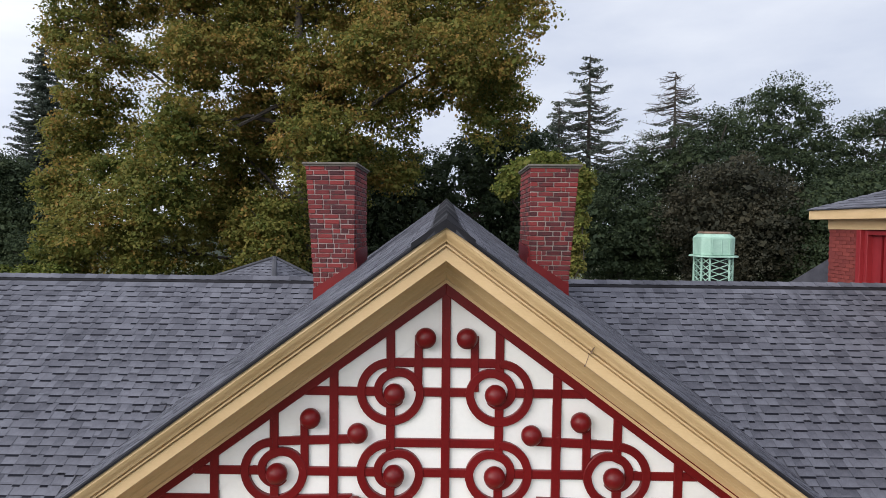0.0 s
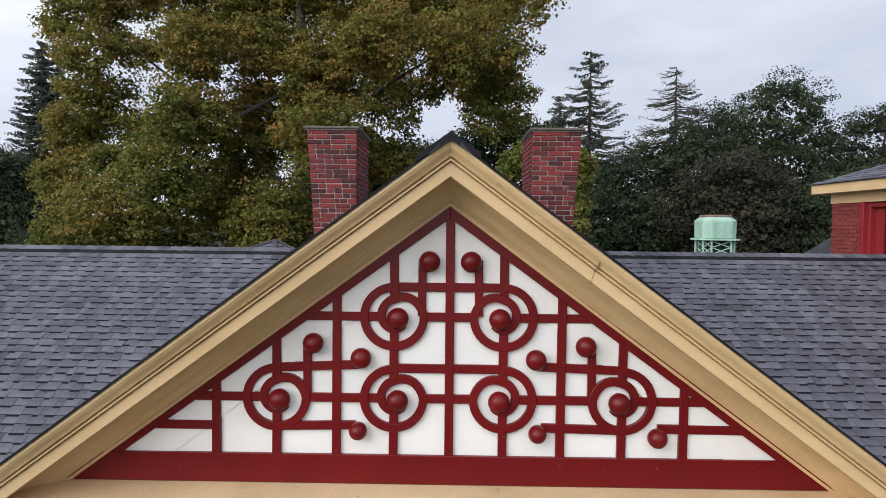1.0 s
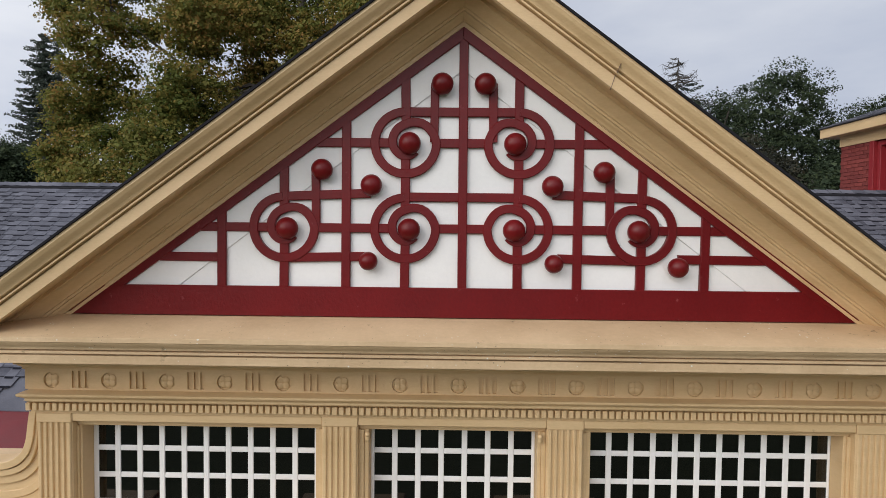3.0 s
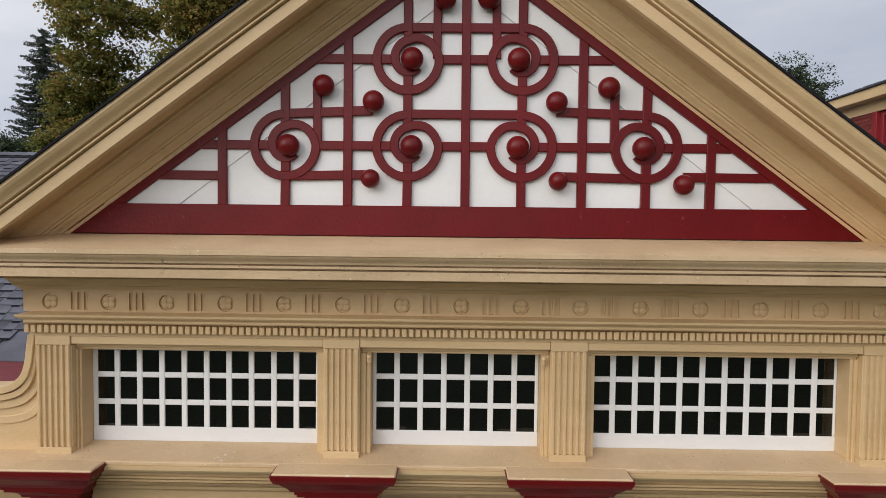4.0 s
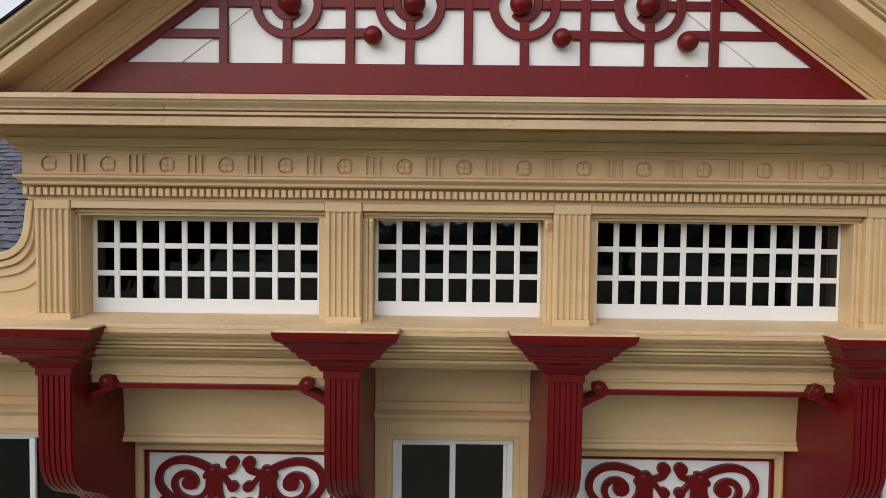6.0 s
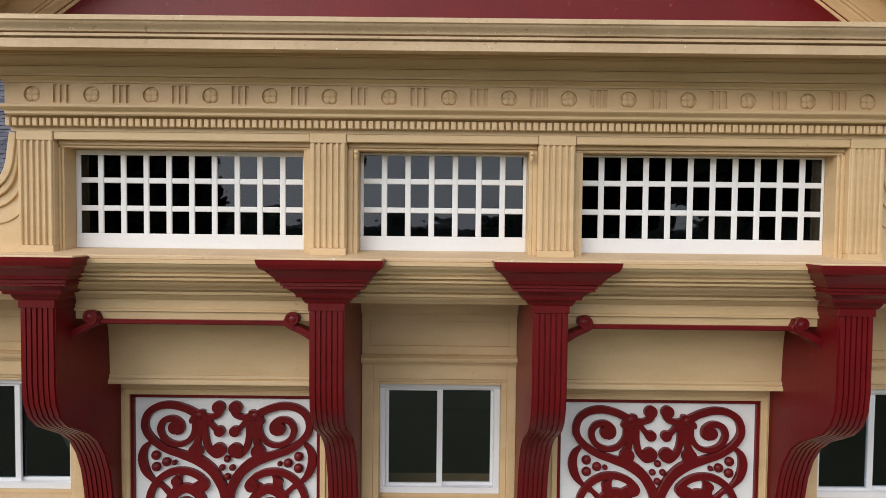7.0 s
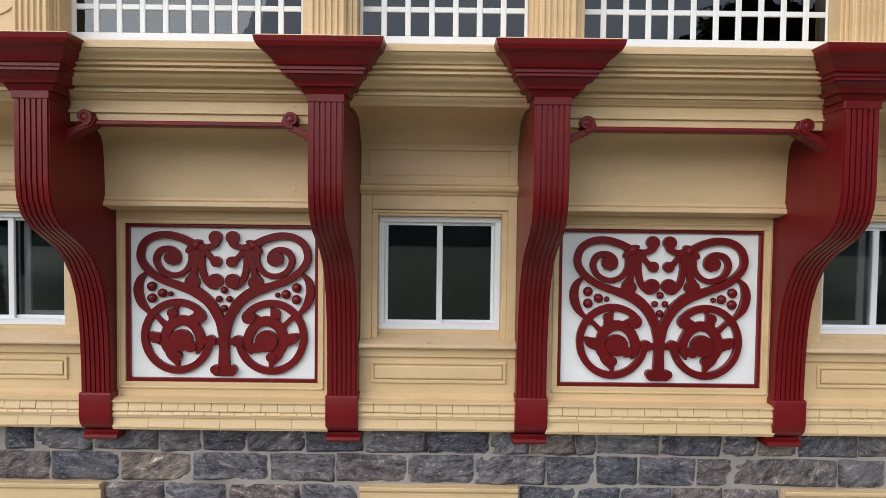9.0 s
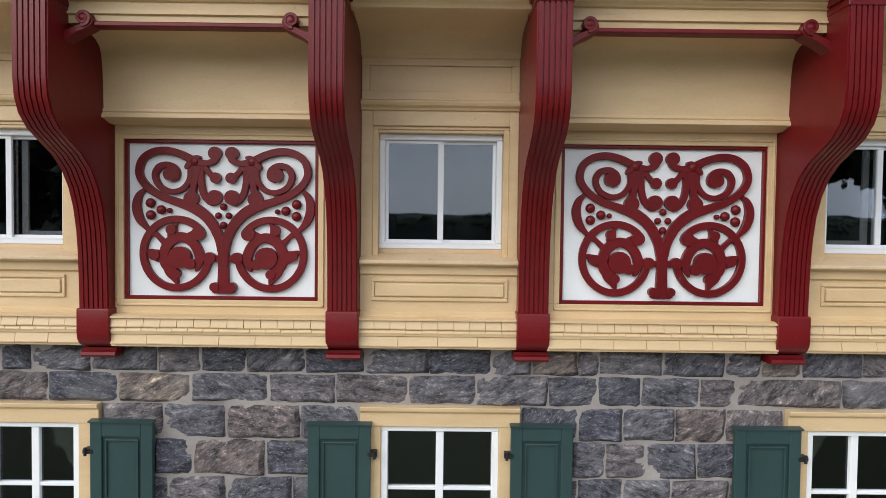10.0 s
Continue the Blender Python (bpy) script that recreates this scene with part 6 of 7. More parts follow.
for a in ((-8.3, 12.0, 7.10), (-4.2, 9.9, 7.25), (-2.9, 12.3, 7.30)):
    hc.tube([Vector(a) + Vector((0, 0, 0.01)), Vector((-4.83, 12.2, 8.25))], [0.06, 0.06], 6)
part("hip_cap", hc, SHINGLE_CAP, hr, "dark hip cap")
HIP_TOP = Vector((-4.83, 12.2, 8.24))
for p, q in (((-8.3, 12.0, 7.10), (-4.2, 9.9, 7.25)), ((-4.2, 9.9, 7.25), (-2.9, 12.3, 7.30))):
    p, q = Vector(p), Vector(q)
    al = (q - p).normalized()
    up = HIP_TOP - p - al * (HIP_TOP - p).dot(al)
    at, H_ = (HIP_TOP - p).dot(al), up.length

    def in_face(x, y, z, p=p, al=al, up=up.normalized(), at=at, H_=H_, L=(q - p).length):
        v = Vector((x, y, z)) - p
        u, f = v.dot(al), v.dot(up) / H_
        return at * f < u < L + (at - L) * f
    shingle_field(p + Vector((0, 0, 0.008)), al, up, (q - p).length, H_, in_face, hr, random.Random(19))


# ---- brick upper storey of the east wing ----
def wing():
    t = thing("brick_wing", (10.2, 3.4, 0), "red brick wing with a hipped shingle roof and cream eaves", "building")
    x0, x1, y0, y1 = 7.16, 13.4, 0.6, 6.82
    z1 = 9.36
    w = Shape()
    w.box(x0, x0 + 0.35, 5.95, y1, 5, z1).box(x0, x0 + 0.35, y0, 4.55, 5, z1).box(x0, x0 + 0.35, 4.55, 5.95, 5, 7.7).box(x0, x0 + 0.35, 4.55, 5.95, 9.22, z1)
    w.box(x0 + 0.35, x1, y1 - 0.35, y1, 5, z1).box(x0 + 0.35, x1, y0, y0 + 0.35, 5, z1).box(x1 - 0.35, x1, y0 + 0.35, y1 - 0.35, 5, z1)
    part("wall", w, BRICK_FAR, t)
    bm = Shape().box(-0.008, 0.008, -0.098, 0.098, -0.0285, 0.0285).mesh("brick", BRICK_FAR)
    for r in range(22):
        for k in range(5):
            yy = y1 - 0.10 - k * 0.205 - (0.1 if r % 2 else 0)
            if yy > 6.06:
                piece("brick", bm, (x0 - 0.003, yy, 9.18 - r * 0.0686), t)
    ez = 9.40
    part("eave_soffit", Shape().box(6.93, x1 + 0.4, y0 - 0.3, 7.05, ez, ez + 0.03), CREAM, t, "cream boarded eave")
    part("fascia", Shape().box(6.90, 6.935, y0 - 0.3, 7.06, ez - 0.01, ez + 0.16), CREAM, t, "cream fascia", bevel=0.005)
    part("fascia", Shape().box(6.935, x1 + 0.4, 7.03, 7.065, ez - 0.01, ez + 0.16), CREAM, t, "cream fascia", bevel=0.005)
    part("frieze_board", Shape().box(x0 - 0.03, x0 + 0.01, y0, y1 + 0.01, 9.21, ez), CREAM, t)
    rz = ez + 0.165
    c = (10.15, 3.75, rz + 1.27)
    rf = part("roof", Shape().add([(6.86, 7.10, rz), (x1 + 0.45, 7.10, rz), (x1 + 0.45, y0 - 0.35, rz), (6.86, y0 - 0.35, rz), c], [(0, 3, 4), (3, 2, 4), (2, 1, 4), (1, 0, 4), (0, 1, 2, 3)]),
              SHINGLE, t, "grey shingle hipped roof")
    rng = random.Random(77)
    up = Vector((c[0] - 6.86, 0, 1.27))
    L, u = up.length, up.normalized()
    av = Vector((0, -1, 0))
    nn = av.cross(u)
    nn = nn if nn.z > 0 else -nn
    m = Shape()
    for r in range(int(L / 0.14)):
        f = (r + 0.5) * 0.14 / L
        a = 3.35 * f
        while a < 6.8 - 3.3 * f:
            wd = rng.choice((0.12, 0.18, 0.26))
            mid = Vector((6.86, 7.10, rz)) + av * (a + wd / 2) + u * ((r + 0.5) * 0.14) + Vector((0, 0, 0.004))
            b = wedge(wd, 0.14, rng.choice((0.006, 0.012, 0.018)))
            m.add([tuple(mid + av * p[0] + u * p[1] + nn * p[2]) for p in b.v], b.f)
            a += wd
    part("shingles", m, SHINGLE, rf)["kind"] = "stuff"
    win = part("window", Shape().box(x0 + 0.03, x0 + 0.14, 5.83, 5.91, 7.7, 9.20).box(x0 + 0.03, x0 + 0.14, 4.6, 4.68, 7.7, 9.20).box(x0 + 0.03, x0 + 0.14, 4.68, 5.83, 9.12, 9.20), REDTRIM, t,
               "bright red window frame", bevel=0.005)
    part("outer_trim", Shape().box(x0 - 0.035, x0 + 0.05, 5.91, 6.02, 7.7, 9.21).box(x0 - 0.035, x0 + 0.05, 4.48, 4.60, 7.7, 9.21), REDTRIM, t, "bright red window trim", bevel=0.005)
    part("blind", Shape().box(x0 + 0.12, x0 + 0.18, 4.68, 5.83, 7.7, 9.12), REDTRIM, win, "red boarded panel")
    for k in range(3):
        part("board_batten", Shape().box(x0 + 0.10, x0 + 0.125, 4.95 + k * 0.3, 4.98 + k * 0.3, 7.7, 9.12), RED, win)


REDTRIM = surface("red_trim_paint", (0.21, 0.012, 0.018), (0.28, 0.02, 0.025), 0.5, 2, 30, 0.2, 0.003)
wing()
lw = Shape().add([(7.30, 8.7, 7.92), (10.2, 11.6, 7.92), (10.2, 8.7, 9.75), (10.2, 8.7, 7.0), (7.3, 8.7, 7.0), (10.2, 11.6, 7.0)], [(0, 2, 1), (0, 4, 3, 2), (2, 3, 5, 1), (0, 1, 5, 4)])
solid("roof_wing", lw, SHINGLE, "grey shingle roof slope behind the wing", "roof")

# ---- trees ----
def leaf_cloud(centres, radii, per, size, rng, flat=0.75, dome=True):
    """Leaves in sprays, four vertices each: a spray is a ragged dome, leafy on top and open below."""
    k = len(centres) * per
    c = np.repeat(np.asarray(centres), per, 0)
    r = np.repeat(np.asarray(radii), per)
    d = rng.normal(size=(k, 3))
    d /= np.linalg.norm(d, axis=1)[:, None]
    if dome:
        low = rng.random(k) < 0.8
        d[:, 2] = np.where(low, np.abs(d[:, 2]), d[:, 2])
    off = d * (r * (0.35 + 0.75 * rng.random(k) ** 0.7))[:, None]
    off[:, 2] *= flat
    p = c + off
    n = rng.normal(size=(k, 3)) * 0.75 + d * 0.7 + np.array([0, -0.15, 0.45])
    n /= np.linalg.norm(n, axis=1)[:, None]
    a = np.cross(n, rng.normal(size=(k, 3)))
    a /= np.linalg.norm(a, axis=1)[:, None]
    b = np.cross(n, a)
    s = (size * (0.6 + 0.8 * rng.random(k)))[:, None]
    return np.stack([p - a * s * 0.5, p - b * s * 0.36 + n * s * 0.10, p + a * s * 0.55, p + b * s * 0.36 + n * s * 0.10], 1).reshape(-1, 3)


def quads(name, v, mat, parent):
    me = bpy.data.meshes.new(name)
    n = len(v)
    me.vertices.add(n)
    me.vertices.foreach_set("co", v.astype(np.float32).ravel())
    me.loops.add(n)
    me.loops.foreach_set("vertex_index", np.arange(n, dtype=np.int32))
    me.polygons.add(n // 4)
    me.polygons.foreach_set("loop_start", np.arange(0, n, 4, dtype=np.int32))
    me.update(calc_edges=True)
    me.validate()
    me.materials.append(mat)
    ob = new(name, me)
    return under(ob, parent)


def broadleaf(name, base, blobs, clumps, per, size, clump_r, mats, label, seed, trunk_r, group="", gaps=-0.8, grain=0.35, core=2.6, thin=0.0):
    """blobs: crown masses (x, y, z, radius). Clumps of leaves fill the masses, more thinly towards the top by thin; limbs reach into each."""
    rng = np.random.default_rng(seed)
    t = thing(name, base, label, "tree", group)
    bl = np.array(blobs)
    top = Vector(bl[bl[:, 2].argmax()][:3])
    trunk = Shape()
    fork = Vector(base).lerp(Vector((*bl[:, :2].mean(0), bl[:, 2].mean())), 0.55)
    mid = Vector(base).lerp(fork, 0.5) + Vector((0.3, 0.1, 0))
    trunk.tube([Vector(base), mid, fork, fork.lerp(top, 0.5), top], [trunk_r * 1.25, trunk_r, trunk_r * 0.75, trunk_r * 0.4, 0.06], 10)
    part("trunk", trunk, BARK, t, smooth=0.9)
    twigs = Shape()
    for x, y, z, r in blobs:
        if r < 0.55 * bl[:, 3].max():
            continue
        e = Vector((x, y, z))
        s = Vector(base).lerp(fork, rng.uniform(0.6, 1.0)) if z < fork.z + 2 else fork.lerp(top, rng.uniform(0, 0.5))
        m = s.lerp(e, 0.5) + Vector((rng.uniform(-0.6, 0.6), rng.uniform(-0.6, 0.6), rng.uniform(0.2, 1.0)))
        part("limb", Shape().tube([s, m, e], [trunk_r * 0.26, trunk_r * 0.15, trunk_r * 0.06], 6), BARK, t, smooth=0.9)
        for k in range(4):
            d = Vector(rng.normal(size=3)).normalized() * r * 0.85
            twigs.tube([m.lerp(e, rng.uniform(0.3, 1)), e + d * 0.5 + Vector((0, 0, 0.2)), e + d], [trunk_r * 0.10, trunk_r * 0.06, 0.015], 5)
    part("twig_mass", twigs, BARK, t, smooth=0.9)["kind"] = "stuff"
    # sprays scattered evenly through the crown masses; gaps follow a coarse noise
    lo, hi = (bl[:, :3] - bl[:, 3:]).min(0), (bl[:, :3] + bl[:, 3:]).max(0)
    c = np.empty((0, 3))
    while len(c) < clumps:
        q = rng.uniform(lo, hi, size=(4000, 3))
        gap = np.linalg.norm(q[:, None, :] - bl[None, :, :3], axis=2) / bl[None, :, 3]
        inside = gap.min(1) < 0.92 + 0.1 * rng.normal(size=len(q))
        full = np.array([noise.noise((p[0] * grain + seed, p[1] * grain, p[2] * grain)) for p in q]) > gaps + thin * ((q[:, 2] - lo[2]) / (hi[2] - lo[2]) - 0.45)
        c = np.concatenate([c, q[inside & full]])
    c = c[:clumps]
    # inner foliage: fewer, larger leaves that close the crown
    near = (np.linalg.norm(c[:, None, :] - bl[None, :, :3], axis=2) / bl[None, :, 3]).min(1) < 0.82
    inner = c[near]
    quads("inner_foliage", leaf_cloud(inner, clump_r * (0.7 + 0.5 * rng.random(len(inner))), 12 if core > 1.5 else 4, size * core, rng), mats[-1], t)
    # the first kind of leaf gathers towards the top
    turn = np.clip((c[:, 2] - lo[2]) / (hi[2] - lo[2]) * 1.3, 0.12, 0.9)
    which = (rng.random(clumps) > turn).astype(int) if len(mats) > 1 else np.zeros(clumps, int)
    for k, m in enumerate(mats):
        sel = c[which == k]
        crown = quads("crown", leaf_cloud(sel, clump_r * (0.6 + 0.8 * rng.random(len(sel))), per, size, rng), m, t)
    return t


# crown masses: place and radius
MAPLE_TOP = ((-8.1, 27.5, 24.6, 2.6), (-2.6, 28.2, 24.0, 2.4), (-7.4, 29.1, 22.3, 3.76), (-16.7, 27.7, 22.2, 3.00), (1.1, 29.0, 21.1, 3.28), (-12.0, 28.1, 20.9, 3.65), (-2.9, 27.7, 20.6, 3.30),
             (-18.9, 26.9, 19.5, 2.19), (3.3, 22.7, 18.9, 1.57), (-9.8, 26.3, 17.4, 2.44), (2.7, 24.5, 17.0, 1.57), (-0.1, 24.0, 17.0, 2.26),
             (-3.4, 22.6, 16.9, 1.90), (-17.8, 25.8, 16.8, 1.70))
MAPLE_LOW = ((-18.6, 25.5, 5.9, 1.7), (-15.6, 25.0, 5.7, 1.9), (-12.6, 25.6, 5.8, 1.9), (-9.8, 25.2, 5.7, 1.8), (-7.0, 26.0, 5.9, 1.8),
             (-12.1, 24.2, 16.7, 1.82), (1.4, 29.2, 16.6, 1.89), (-6.8, 26.5, 16.3, 2.61), (2.8, 28.6, 15.4, 1.85), (-17.8, 27.9, 14.0, 1.45),
             (-10.5, 28.1, 13.6, 2.74), (-20.6, 28.9, 13.5, 1.93), (-12.2, 23.6, 13.4, 2.10), (-5.9, 23.5, 12.5, 2.22), (-20.0, 26.8, 10.6, 1.52),
             (-13.0, 22.5, 10.4, 2.07), (-12.2, 28.6, 10.0, 2.93), (-7.4, 29.4, 9.1, 2.53), (-16.3, 23.4, 9.0, 1.95), (-8.4, 24.0, 8.3, 2.39),
             (-14.3, 24.0, 8.0, 2.13), (-18.6, 24.5, 7.9, 1.49),
             (-3.1, 27.0, 12.1, 1.70), (-4.3, 25.0, 13.2, 1.50), (-16.5, 27.0, 17.3, 1.7), (-19.9, 27.0, 18.9, 1.45), (-17.9, 27.0, 14.9, 1.70), (-19.6, 27.0, 16.3, 1.30), (-14.7, 26.0, 12.7, 1.70), (-13.4, 27.0, 18.1, 1.60), (-17.1, 26.0, 11.3, 1.50), (-3.0, 28.0, 16.1, 1.60), (-5.8, 27.0, 11.2, 1.80), (-18.4, 26.0, 15.8, 1.4), (-3.7, 26.0, 14.8, 1.60), (1.8, 27.0, 16.5, 1.50), (-1.0, 26.0, 15.5, 1.05), (1.25, 26.0, 14.3, 0.95), (-2.4, 26.0, 14.0, 0.9), (0.1, 26.0, 16.1, 0.9), (1.9, 26.0, 13.2, 0.8))
broadleaf("maple_tree", (-5.4, 27, 0), MAPLE_TOP + MAPLE_LOW, 6000, 55, 0.153, 0.60, (LEAF_AUTUMN, LEAF_OLIVE), "tall broad maple with olive and yellowing autumn leaves", 3, 0.62, "", -0.30, 0.7, 1.6, 0.75)
broadleaf("oak_tree", (-1.4, 38, 0), ((-6.4, 39.5, 11.9, 3.69), (-1.9, 39.6, 11.4, 3.08), (-3.8, 37.9, 8.3, 3.96), (2.1, 36.8, 12.3, 3.08), (4.6, 35.5, 14.4, 2.24),
          (4.2, 38.8, 9.2, 3.63), (-7.7, 37.9, 7.5, 3.55), (1.0, 39.3, 7.9, 3.68), (6.0, 37.4, 11.9, 2.34)),
          900, 80, 0.20, 1.0, (LEAF_GREEN,), "dark green oak behind the chimneys", 8, 0.5)
broadleaf("small_tree", (3.2, 15, 0), ((1.95, 14.6, 10.70, 0.32), (2.31, 14.6, 11.00, 0.28), (2.75, 14.6, 11.16, 0.26), (3.25, 14.6, 11.20, 0.24), (3.90, 14.6, 10.92, 0.28), (4.15, 14.6, 10.62, 0.30),
          (4.12, 14.6, 10.08, 0.28), (4.02, 14.6, 9.41, 0.32), (3.95, 14.6, 8.69, 0.34), (3.85, 14.6, 7.98, 0.36), (1.80, 14.6, 10.27, 0.26)),
          360, 70, 0.085, 0.24, (LEAF_LIGHT, LEAF_OLIVE), "small vine-clad tree with fresh yellow-green leaves", 12, 0.10)
broadleaf("woodland_tree", (36.3, 64, 0), ((35.7, 62.3, 21.0, 4.36), (34.5, 64.9, 22.7, 2.91), (39.9, 64.7, 22.1, 2.45), (34.6, 62.6, 17.6, 5.00),
          (40.7, 65.5, 17.4, 3.91), (38.8, 65.5, 13.4, 5.87), (34.1, 64.1, 9.5, 5.75)),
          540, 84, 0.205, 1.2, (LEAF_GREEN,), "dark green broadleaf tree at the wood's edge", 21, 0.4, "woodland trees")
broadleaf("woodland_tree", (25.2, 60, 0), ((28.2, 62.3, 18.4, 3.86), (23.6, 58.2, 15.8, 3.51), (26.9, 57.6, 13.4, 4.63), (24.0, 62.5, 12.5, 4.37), (24.9, 58.4, 8.2, 5.28),
          (28.2, 58.1, 20.2, 1.75), (20.9, 60.8, 16.0, 2.74)),
          540, 84, 0.205, 1.2, (LEAF_GREEN,), "dark green broadleaf tree at the wood's edge", 22, 0.4, "woodland trees")
broadleaf("woodland_tree", (48.1, 66, 0), ((48.3, 68.1, 19.1, 3.52), (45.7, 68.2, 17.0, 3.39), (50.2, 68.0, 15.7, 4.05), (44.2, 63.9, 11.5, 5.10), (50.5, 66.5, 10.3, 5.29),
          (49.6, 65.6, 21.1, 1.96)),
          540, 84, 0.205, 1.2, (LEAF_GREEN,), "dark green broadleaf tree at the wood's edge", 23, 0.4, "woodland trees")
broadleaf("woodland_tree", (24.8, 48, 0), ((24.7, 49.1, 12.4, 3.49), (22.4, 49.7, 9.4, 4.04), (25.4, 46.4, 8.4, 4.03), (25.3, 50.5, 5.8, 4.61), (26.3, 46.5, 11.3, 2.85)),
          540, 84, 0.205, 1.2, (LEAF_BROWN,), "dark brownish-green tree at the wood's edge", 24, 0.4, "woodland trees")
broadleaf("woodland_tree", (32.5, 46, 0), ((30.0, 45.4, 9.9, 3.25), (34.6, 48.1, 8.5, 3.43), (30.4, 47.7, 6.5, 3.89), (31.3, 44.6, 6.3, 3.66), (36.3, 47.9, 12.0, 2.44)),
          540, 84, 0.205, 1.2, (LEAF_GREEN,), "dark green broadleaf tree at the wood's edge", 25, 0.4, "woodland trees")
broadleaf("woodland_tree", (16.9, 56, 0), ((16.9, 57.2, 12.7, 3.45), (18.4, 54.5, 8.2, 4.40), (14.5, 54.5, 8.2, 4.40), (17.8, 56.5, 4.8, 4.55)),
          540, 84, 0.205, 1.2, (LEAF_GREEN,), "dark green broadleaf tree at the wood's edge", 26, 0.4, "woodland trees")
broadleaf("woodland_tree", (-45.2, 58, 0), ((-46.4, 58.7, 12.8, 3.24), (-44.5, 59.0, 8.6, 3.55), (-48.1, 60.3, 6.8, 4.23), (-41.9, 56.5, 4.7, 3.41)),
          540, 84, 0.205, 1.2, (LEAF_GREEN,), "dark green broadleaf tree at the wood's edge", 27, 0.4, "woodland trees")
broadleaf("woodland_tree", (-54.0, 60, 0), ((-51.1, 58.1, 13.2, 5.25), (-56.4, 58.2, 12.0, 5.84), (-54.3, 60.5, 7.3, 6.05)),
          540, 84, 0.205, 1.2, (LEAF_GREEN,), "dark green broadleaf tree at the wood's edge", 28, 0.4, "woodland trees")
broadleaf("woodland_tree", (54.9, 62, 0), ((53.1, 62.2, 15.9, 5.60), (57.8, 61.2, 14.6, 6.12), (53.7, 63.7, 9.7, 6.36)),
          540, 84, 0.205, 1.2, (LEAF_GREEN,), "dark green broadleaf tree at the wood's edge", 29, 0.4, "woodland trees")
broadleaf("hedge", (-21.2, 22, 0), ((-20.1, 21.9, 6.5, 0.69), (-18.5, 21.7, 6.6, 0.59), (-17.2, 21.6, 6.6, 0.58), (-22.1, 22.5, 6.4, 0.76)), 200, 40, 0.14, 0.35, (LEAF_LIGHT,), "yellow-green clipped hedge top", 44, 0.1)


def conifer(x, y, ztop, reach, zlow, label, seed, bare=0.0, step=0.6):
    rng = np.random.default_rng(seed)
    t = thing("conifer", (x, y, 0), label, "conifer", "conifers")
    part("trunk", Shape().tube([(x, y, 0), (x, y, ztop * 0.5), (x, y, ztop)], [0.45, 0.3, 0.03], 8), BARK, t)
    br = Shape()
    cs, rs = [], []
    z = ztop - 0.3
    while z > zlow - 6:
        f = min(1.0, (ztop - z) / (ztop - zlow))
        n = 5 if f < 0.3 else 7
        for i in range(n):
            a = rng.uniform(0, 6.283)
            L = reach * (0.16 + 0.84 * f ** 0.8) * rng.uniform(0.55, 1.15)
            d = Vector((math.cos(a), math.sin(a), 0))
            s = Vector((x, y, z + rng.uniform(-0.3, 0.3)))
            m = s + d * L * 0.55 + Vector((0, 0, -L * 0.10))
            e = s + d * L + Vector((0, 0, L * rng.uniform(-0.12, 0.12)))
            br.tube([s, m, e], [0.07, 0.05, 0.012], 4)
            if bare and rng.random() < bare:
                for q in range(11):
                    b = s.lerp(e, rng.uniform(0.2, 0.98))
                    br.tube([b, b + Vector((rng.uniform(-0.5, 0.5), rng.uniform(-0.5, 0.5), rng.uniform(-0.6, 0.2)))], [0.022, 0.008], 3)
                continue
            q = 0.25
            while q < 1.02:
                c = s.lerp(m, q / 0.55) if q < 0.55 else m.lerp(e, (q - 0.55) / 0.45)
                cs.append(tuple(c + Vector((0, 0, -0.12))))
                rs.append(0.34)
                q += max(0.09, 0.38 / max(L, 0.4))
        z -= step * rng.uniform(0.75, 1.25)
    part("branch_mass", br, BARK, t)["kind"] = "stuff"
    if cs:
        quads("needles", leaf_cloud(cs, np.array(rs), 20, 0.20, rng, 0.45, False), NEEDLE, t)


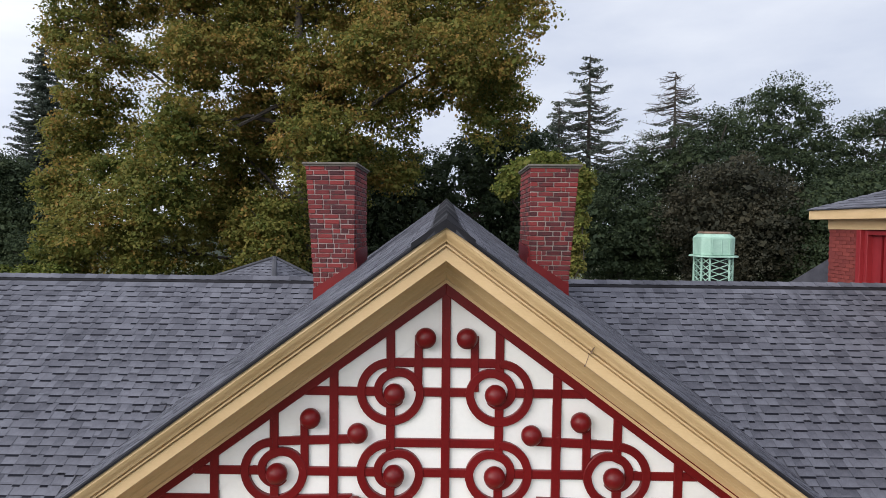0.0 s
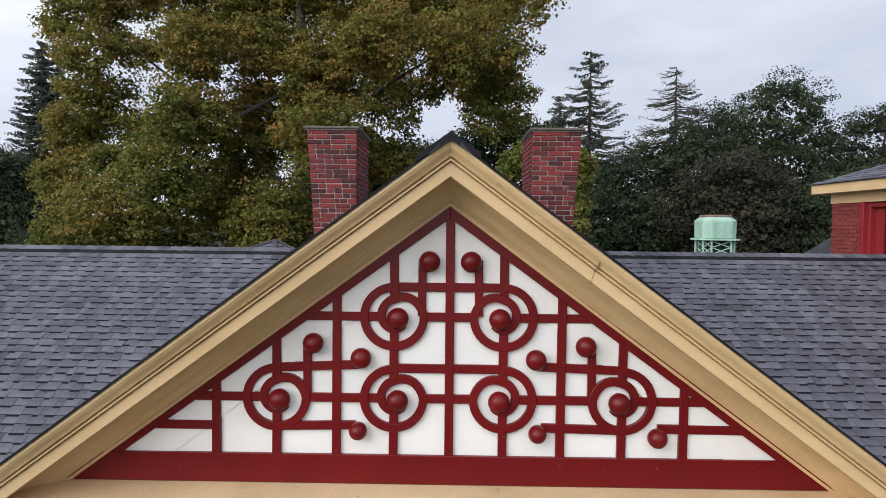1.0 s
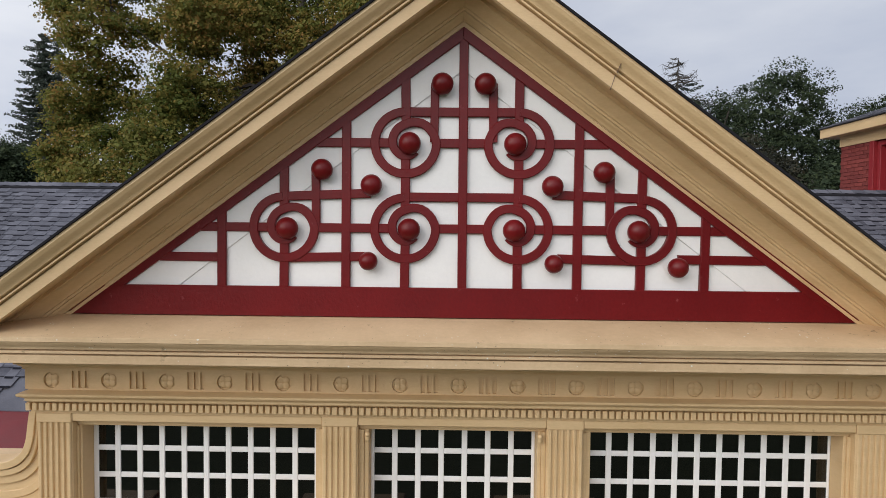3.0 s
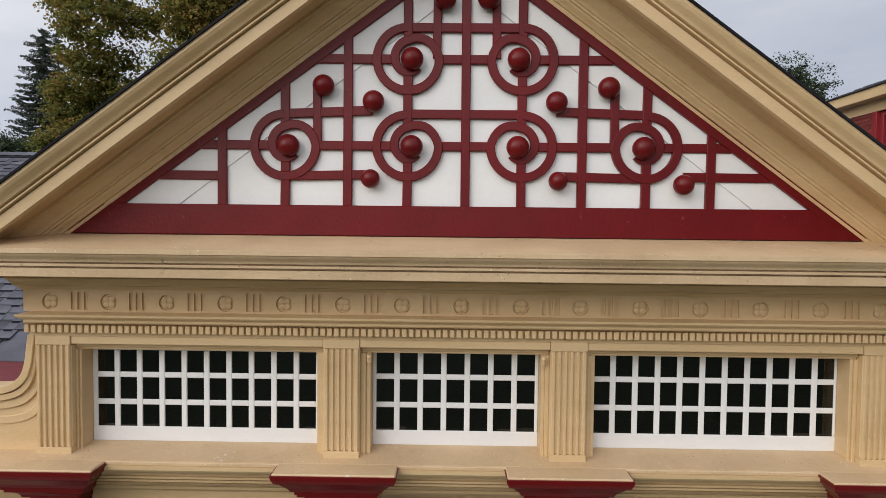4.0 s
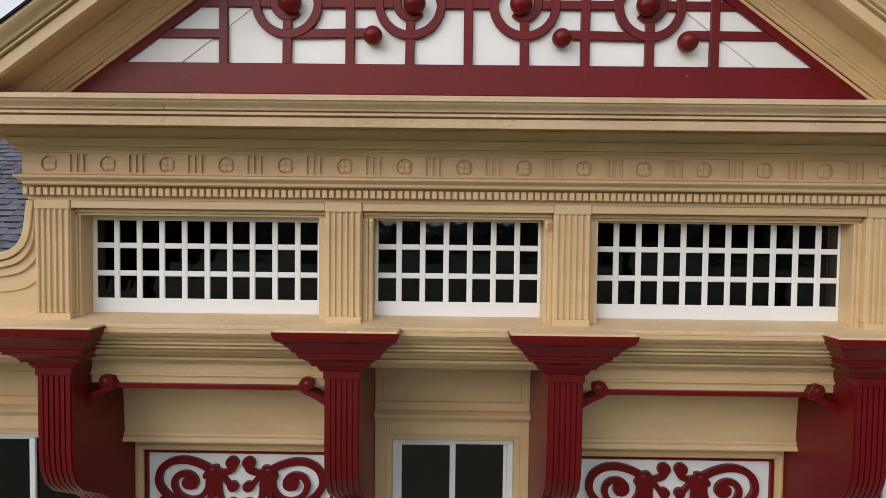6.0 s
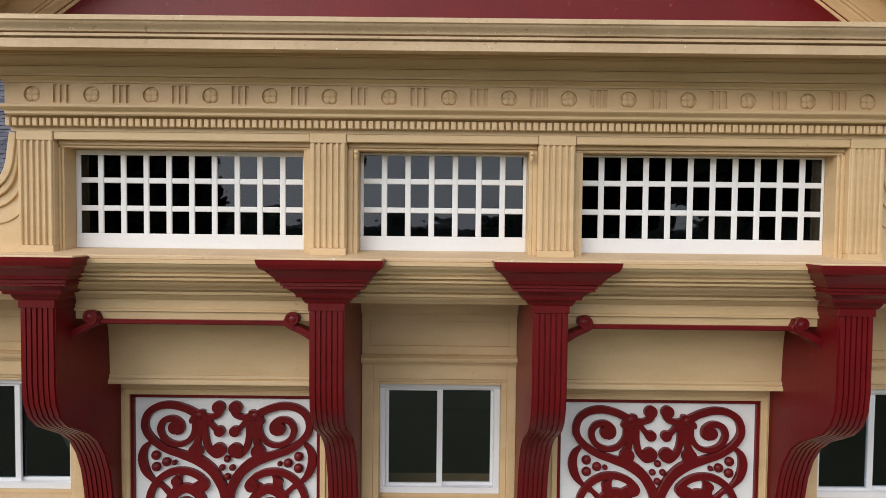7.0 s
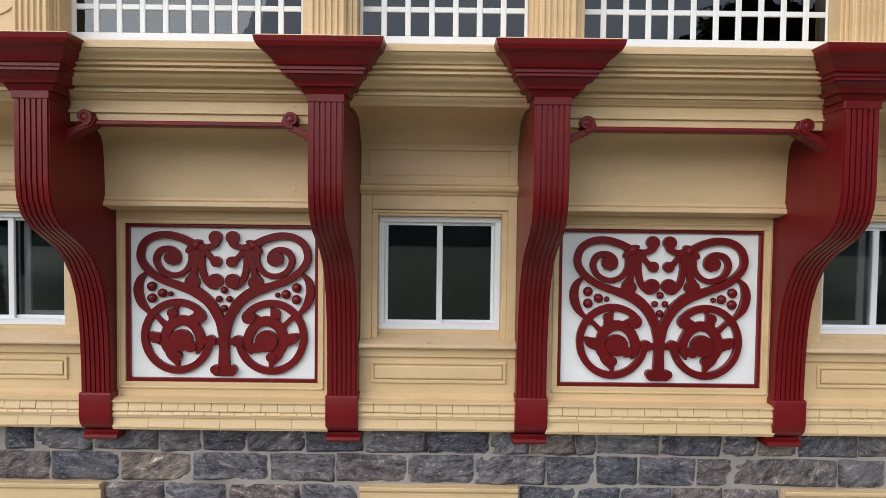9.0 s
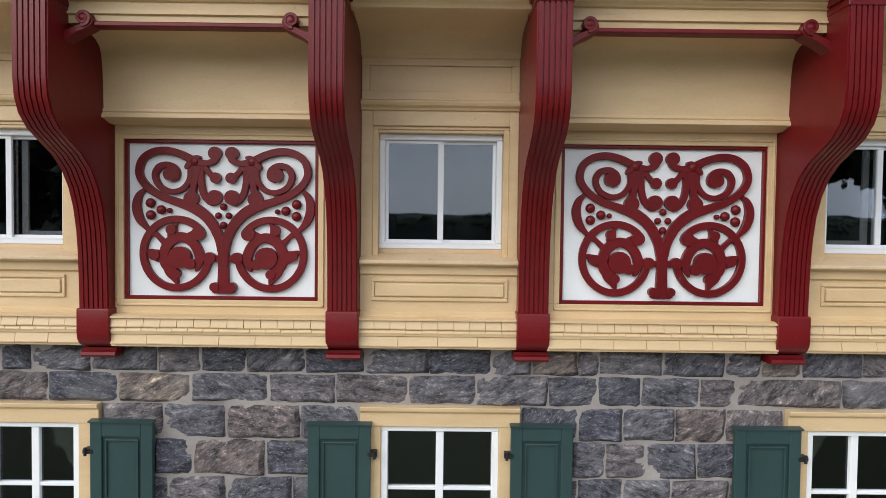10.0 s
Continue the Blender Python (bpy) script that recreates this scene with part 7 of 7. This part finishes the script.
conifer(-47.6, 66, 29.4, 5.0, 9.0, "tall dark spruce at the edge of the wood", 51, 0.00, 0.3)
conifer(-49.7, 72, 31.4, 2.41, 13.6, "dark spruce behind the maple", 56, 0.10)
conifer(14.5, 60, 27.2, 5.95, 13.5, "tall ragged spruce above the woods", 52, 0.35)
conifer(11.0, 58, 21.9, 3.18, 13.3, "shorter dark green spruce", 53, 0.20)
conifer(24.2, 62, 26.0, 5.95, 18.0, "nearly bare dying spruce", 54, 0.93)
conifer(49.5, 64, 24.9, 2.68, 16.0, "ragged bare-branched grey spruce", 55, 0.80)

# trees across the lawn, seen in the window glass
for n, (x, y, h, r) in enumerate(((-21, -40, 13, 5.5), (-38, -50, 15, 7.5), (31, -36, 20, 9), (22, -39, 18, 5.5), (17, -54, 14, 5), (-50, -45, 16, 8))):
    rr = random.Random(n + 60)
    bl = [(x + rr.uniform(-r, r) * 0.6, y + rr.uniform(-r, r) * 0.6, h * rr.uniform(0.45, 0.92), r * rr.uniform(0.4, 0.62)) for _ in range(8)]
    broadleaf("lawn_tree", (x, y, 0), bl, 420, 28, 0.80, 1.6, (LEAF_GREEN,), "dark tree across the lawn", 70 + n, 0.4, "lawn trees")
# low wooded rise on the horizon, all round
rw = np.random.default_rng(90)
rise = Shape()
rows = []
for i in range(181):
    a = math.radians(2 * i)
    h = 8.8 + 1.1 * noise.noise((math.cos(a) * 3, math.sin(a) * 3, 5.0)) + 0.5 * noise.noise((math.cos(a) * 14, math.sin(a) * 14, 1.0))
    rows.append([(math.cos(a) * r, math.sin(a) * r, z) for r, z in ((150, -0.2), (158, h * 0.75), (172, h), (200, -0.2))])
rise.add([p for r in rows for p in r], [(i * 4 + j, i * 4 + j + 1, i * 4 + j + 5, i * 4 + j + 4) for i in range(180) for j in range(3)])
WOODED = surface("distant_woods", (0.016, 0.024, 0.018), (0.034, 0.044, 0.032), 0.95, 0.09, 0.9, 1.0, 0.6)
far = thing("far_woodland", (0, 0, 0), "belt of dark woods on the horizon", "woods", "", "stuff")
part("far_hill", rise, WOODED, far, smooth=0.9)
ang = rw.uniform(0, 2 * math.pi, 2200)
dist = rw.uniform(152, 176, 2200)
cc = np.stack([np.cos(ang) * dist, np.sin(ang) * dist, rw.uniform(4.0, 7.6, 2200)], 1)
quads("far_woods", leaf_cloud(cc, np.full(2200, 1.9), 18, 0.9, rw), LEAF_GREEN, far)

# ---- stones of the ground-floor wall ----
lay_stones(wall_stone)
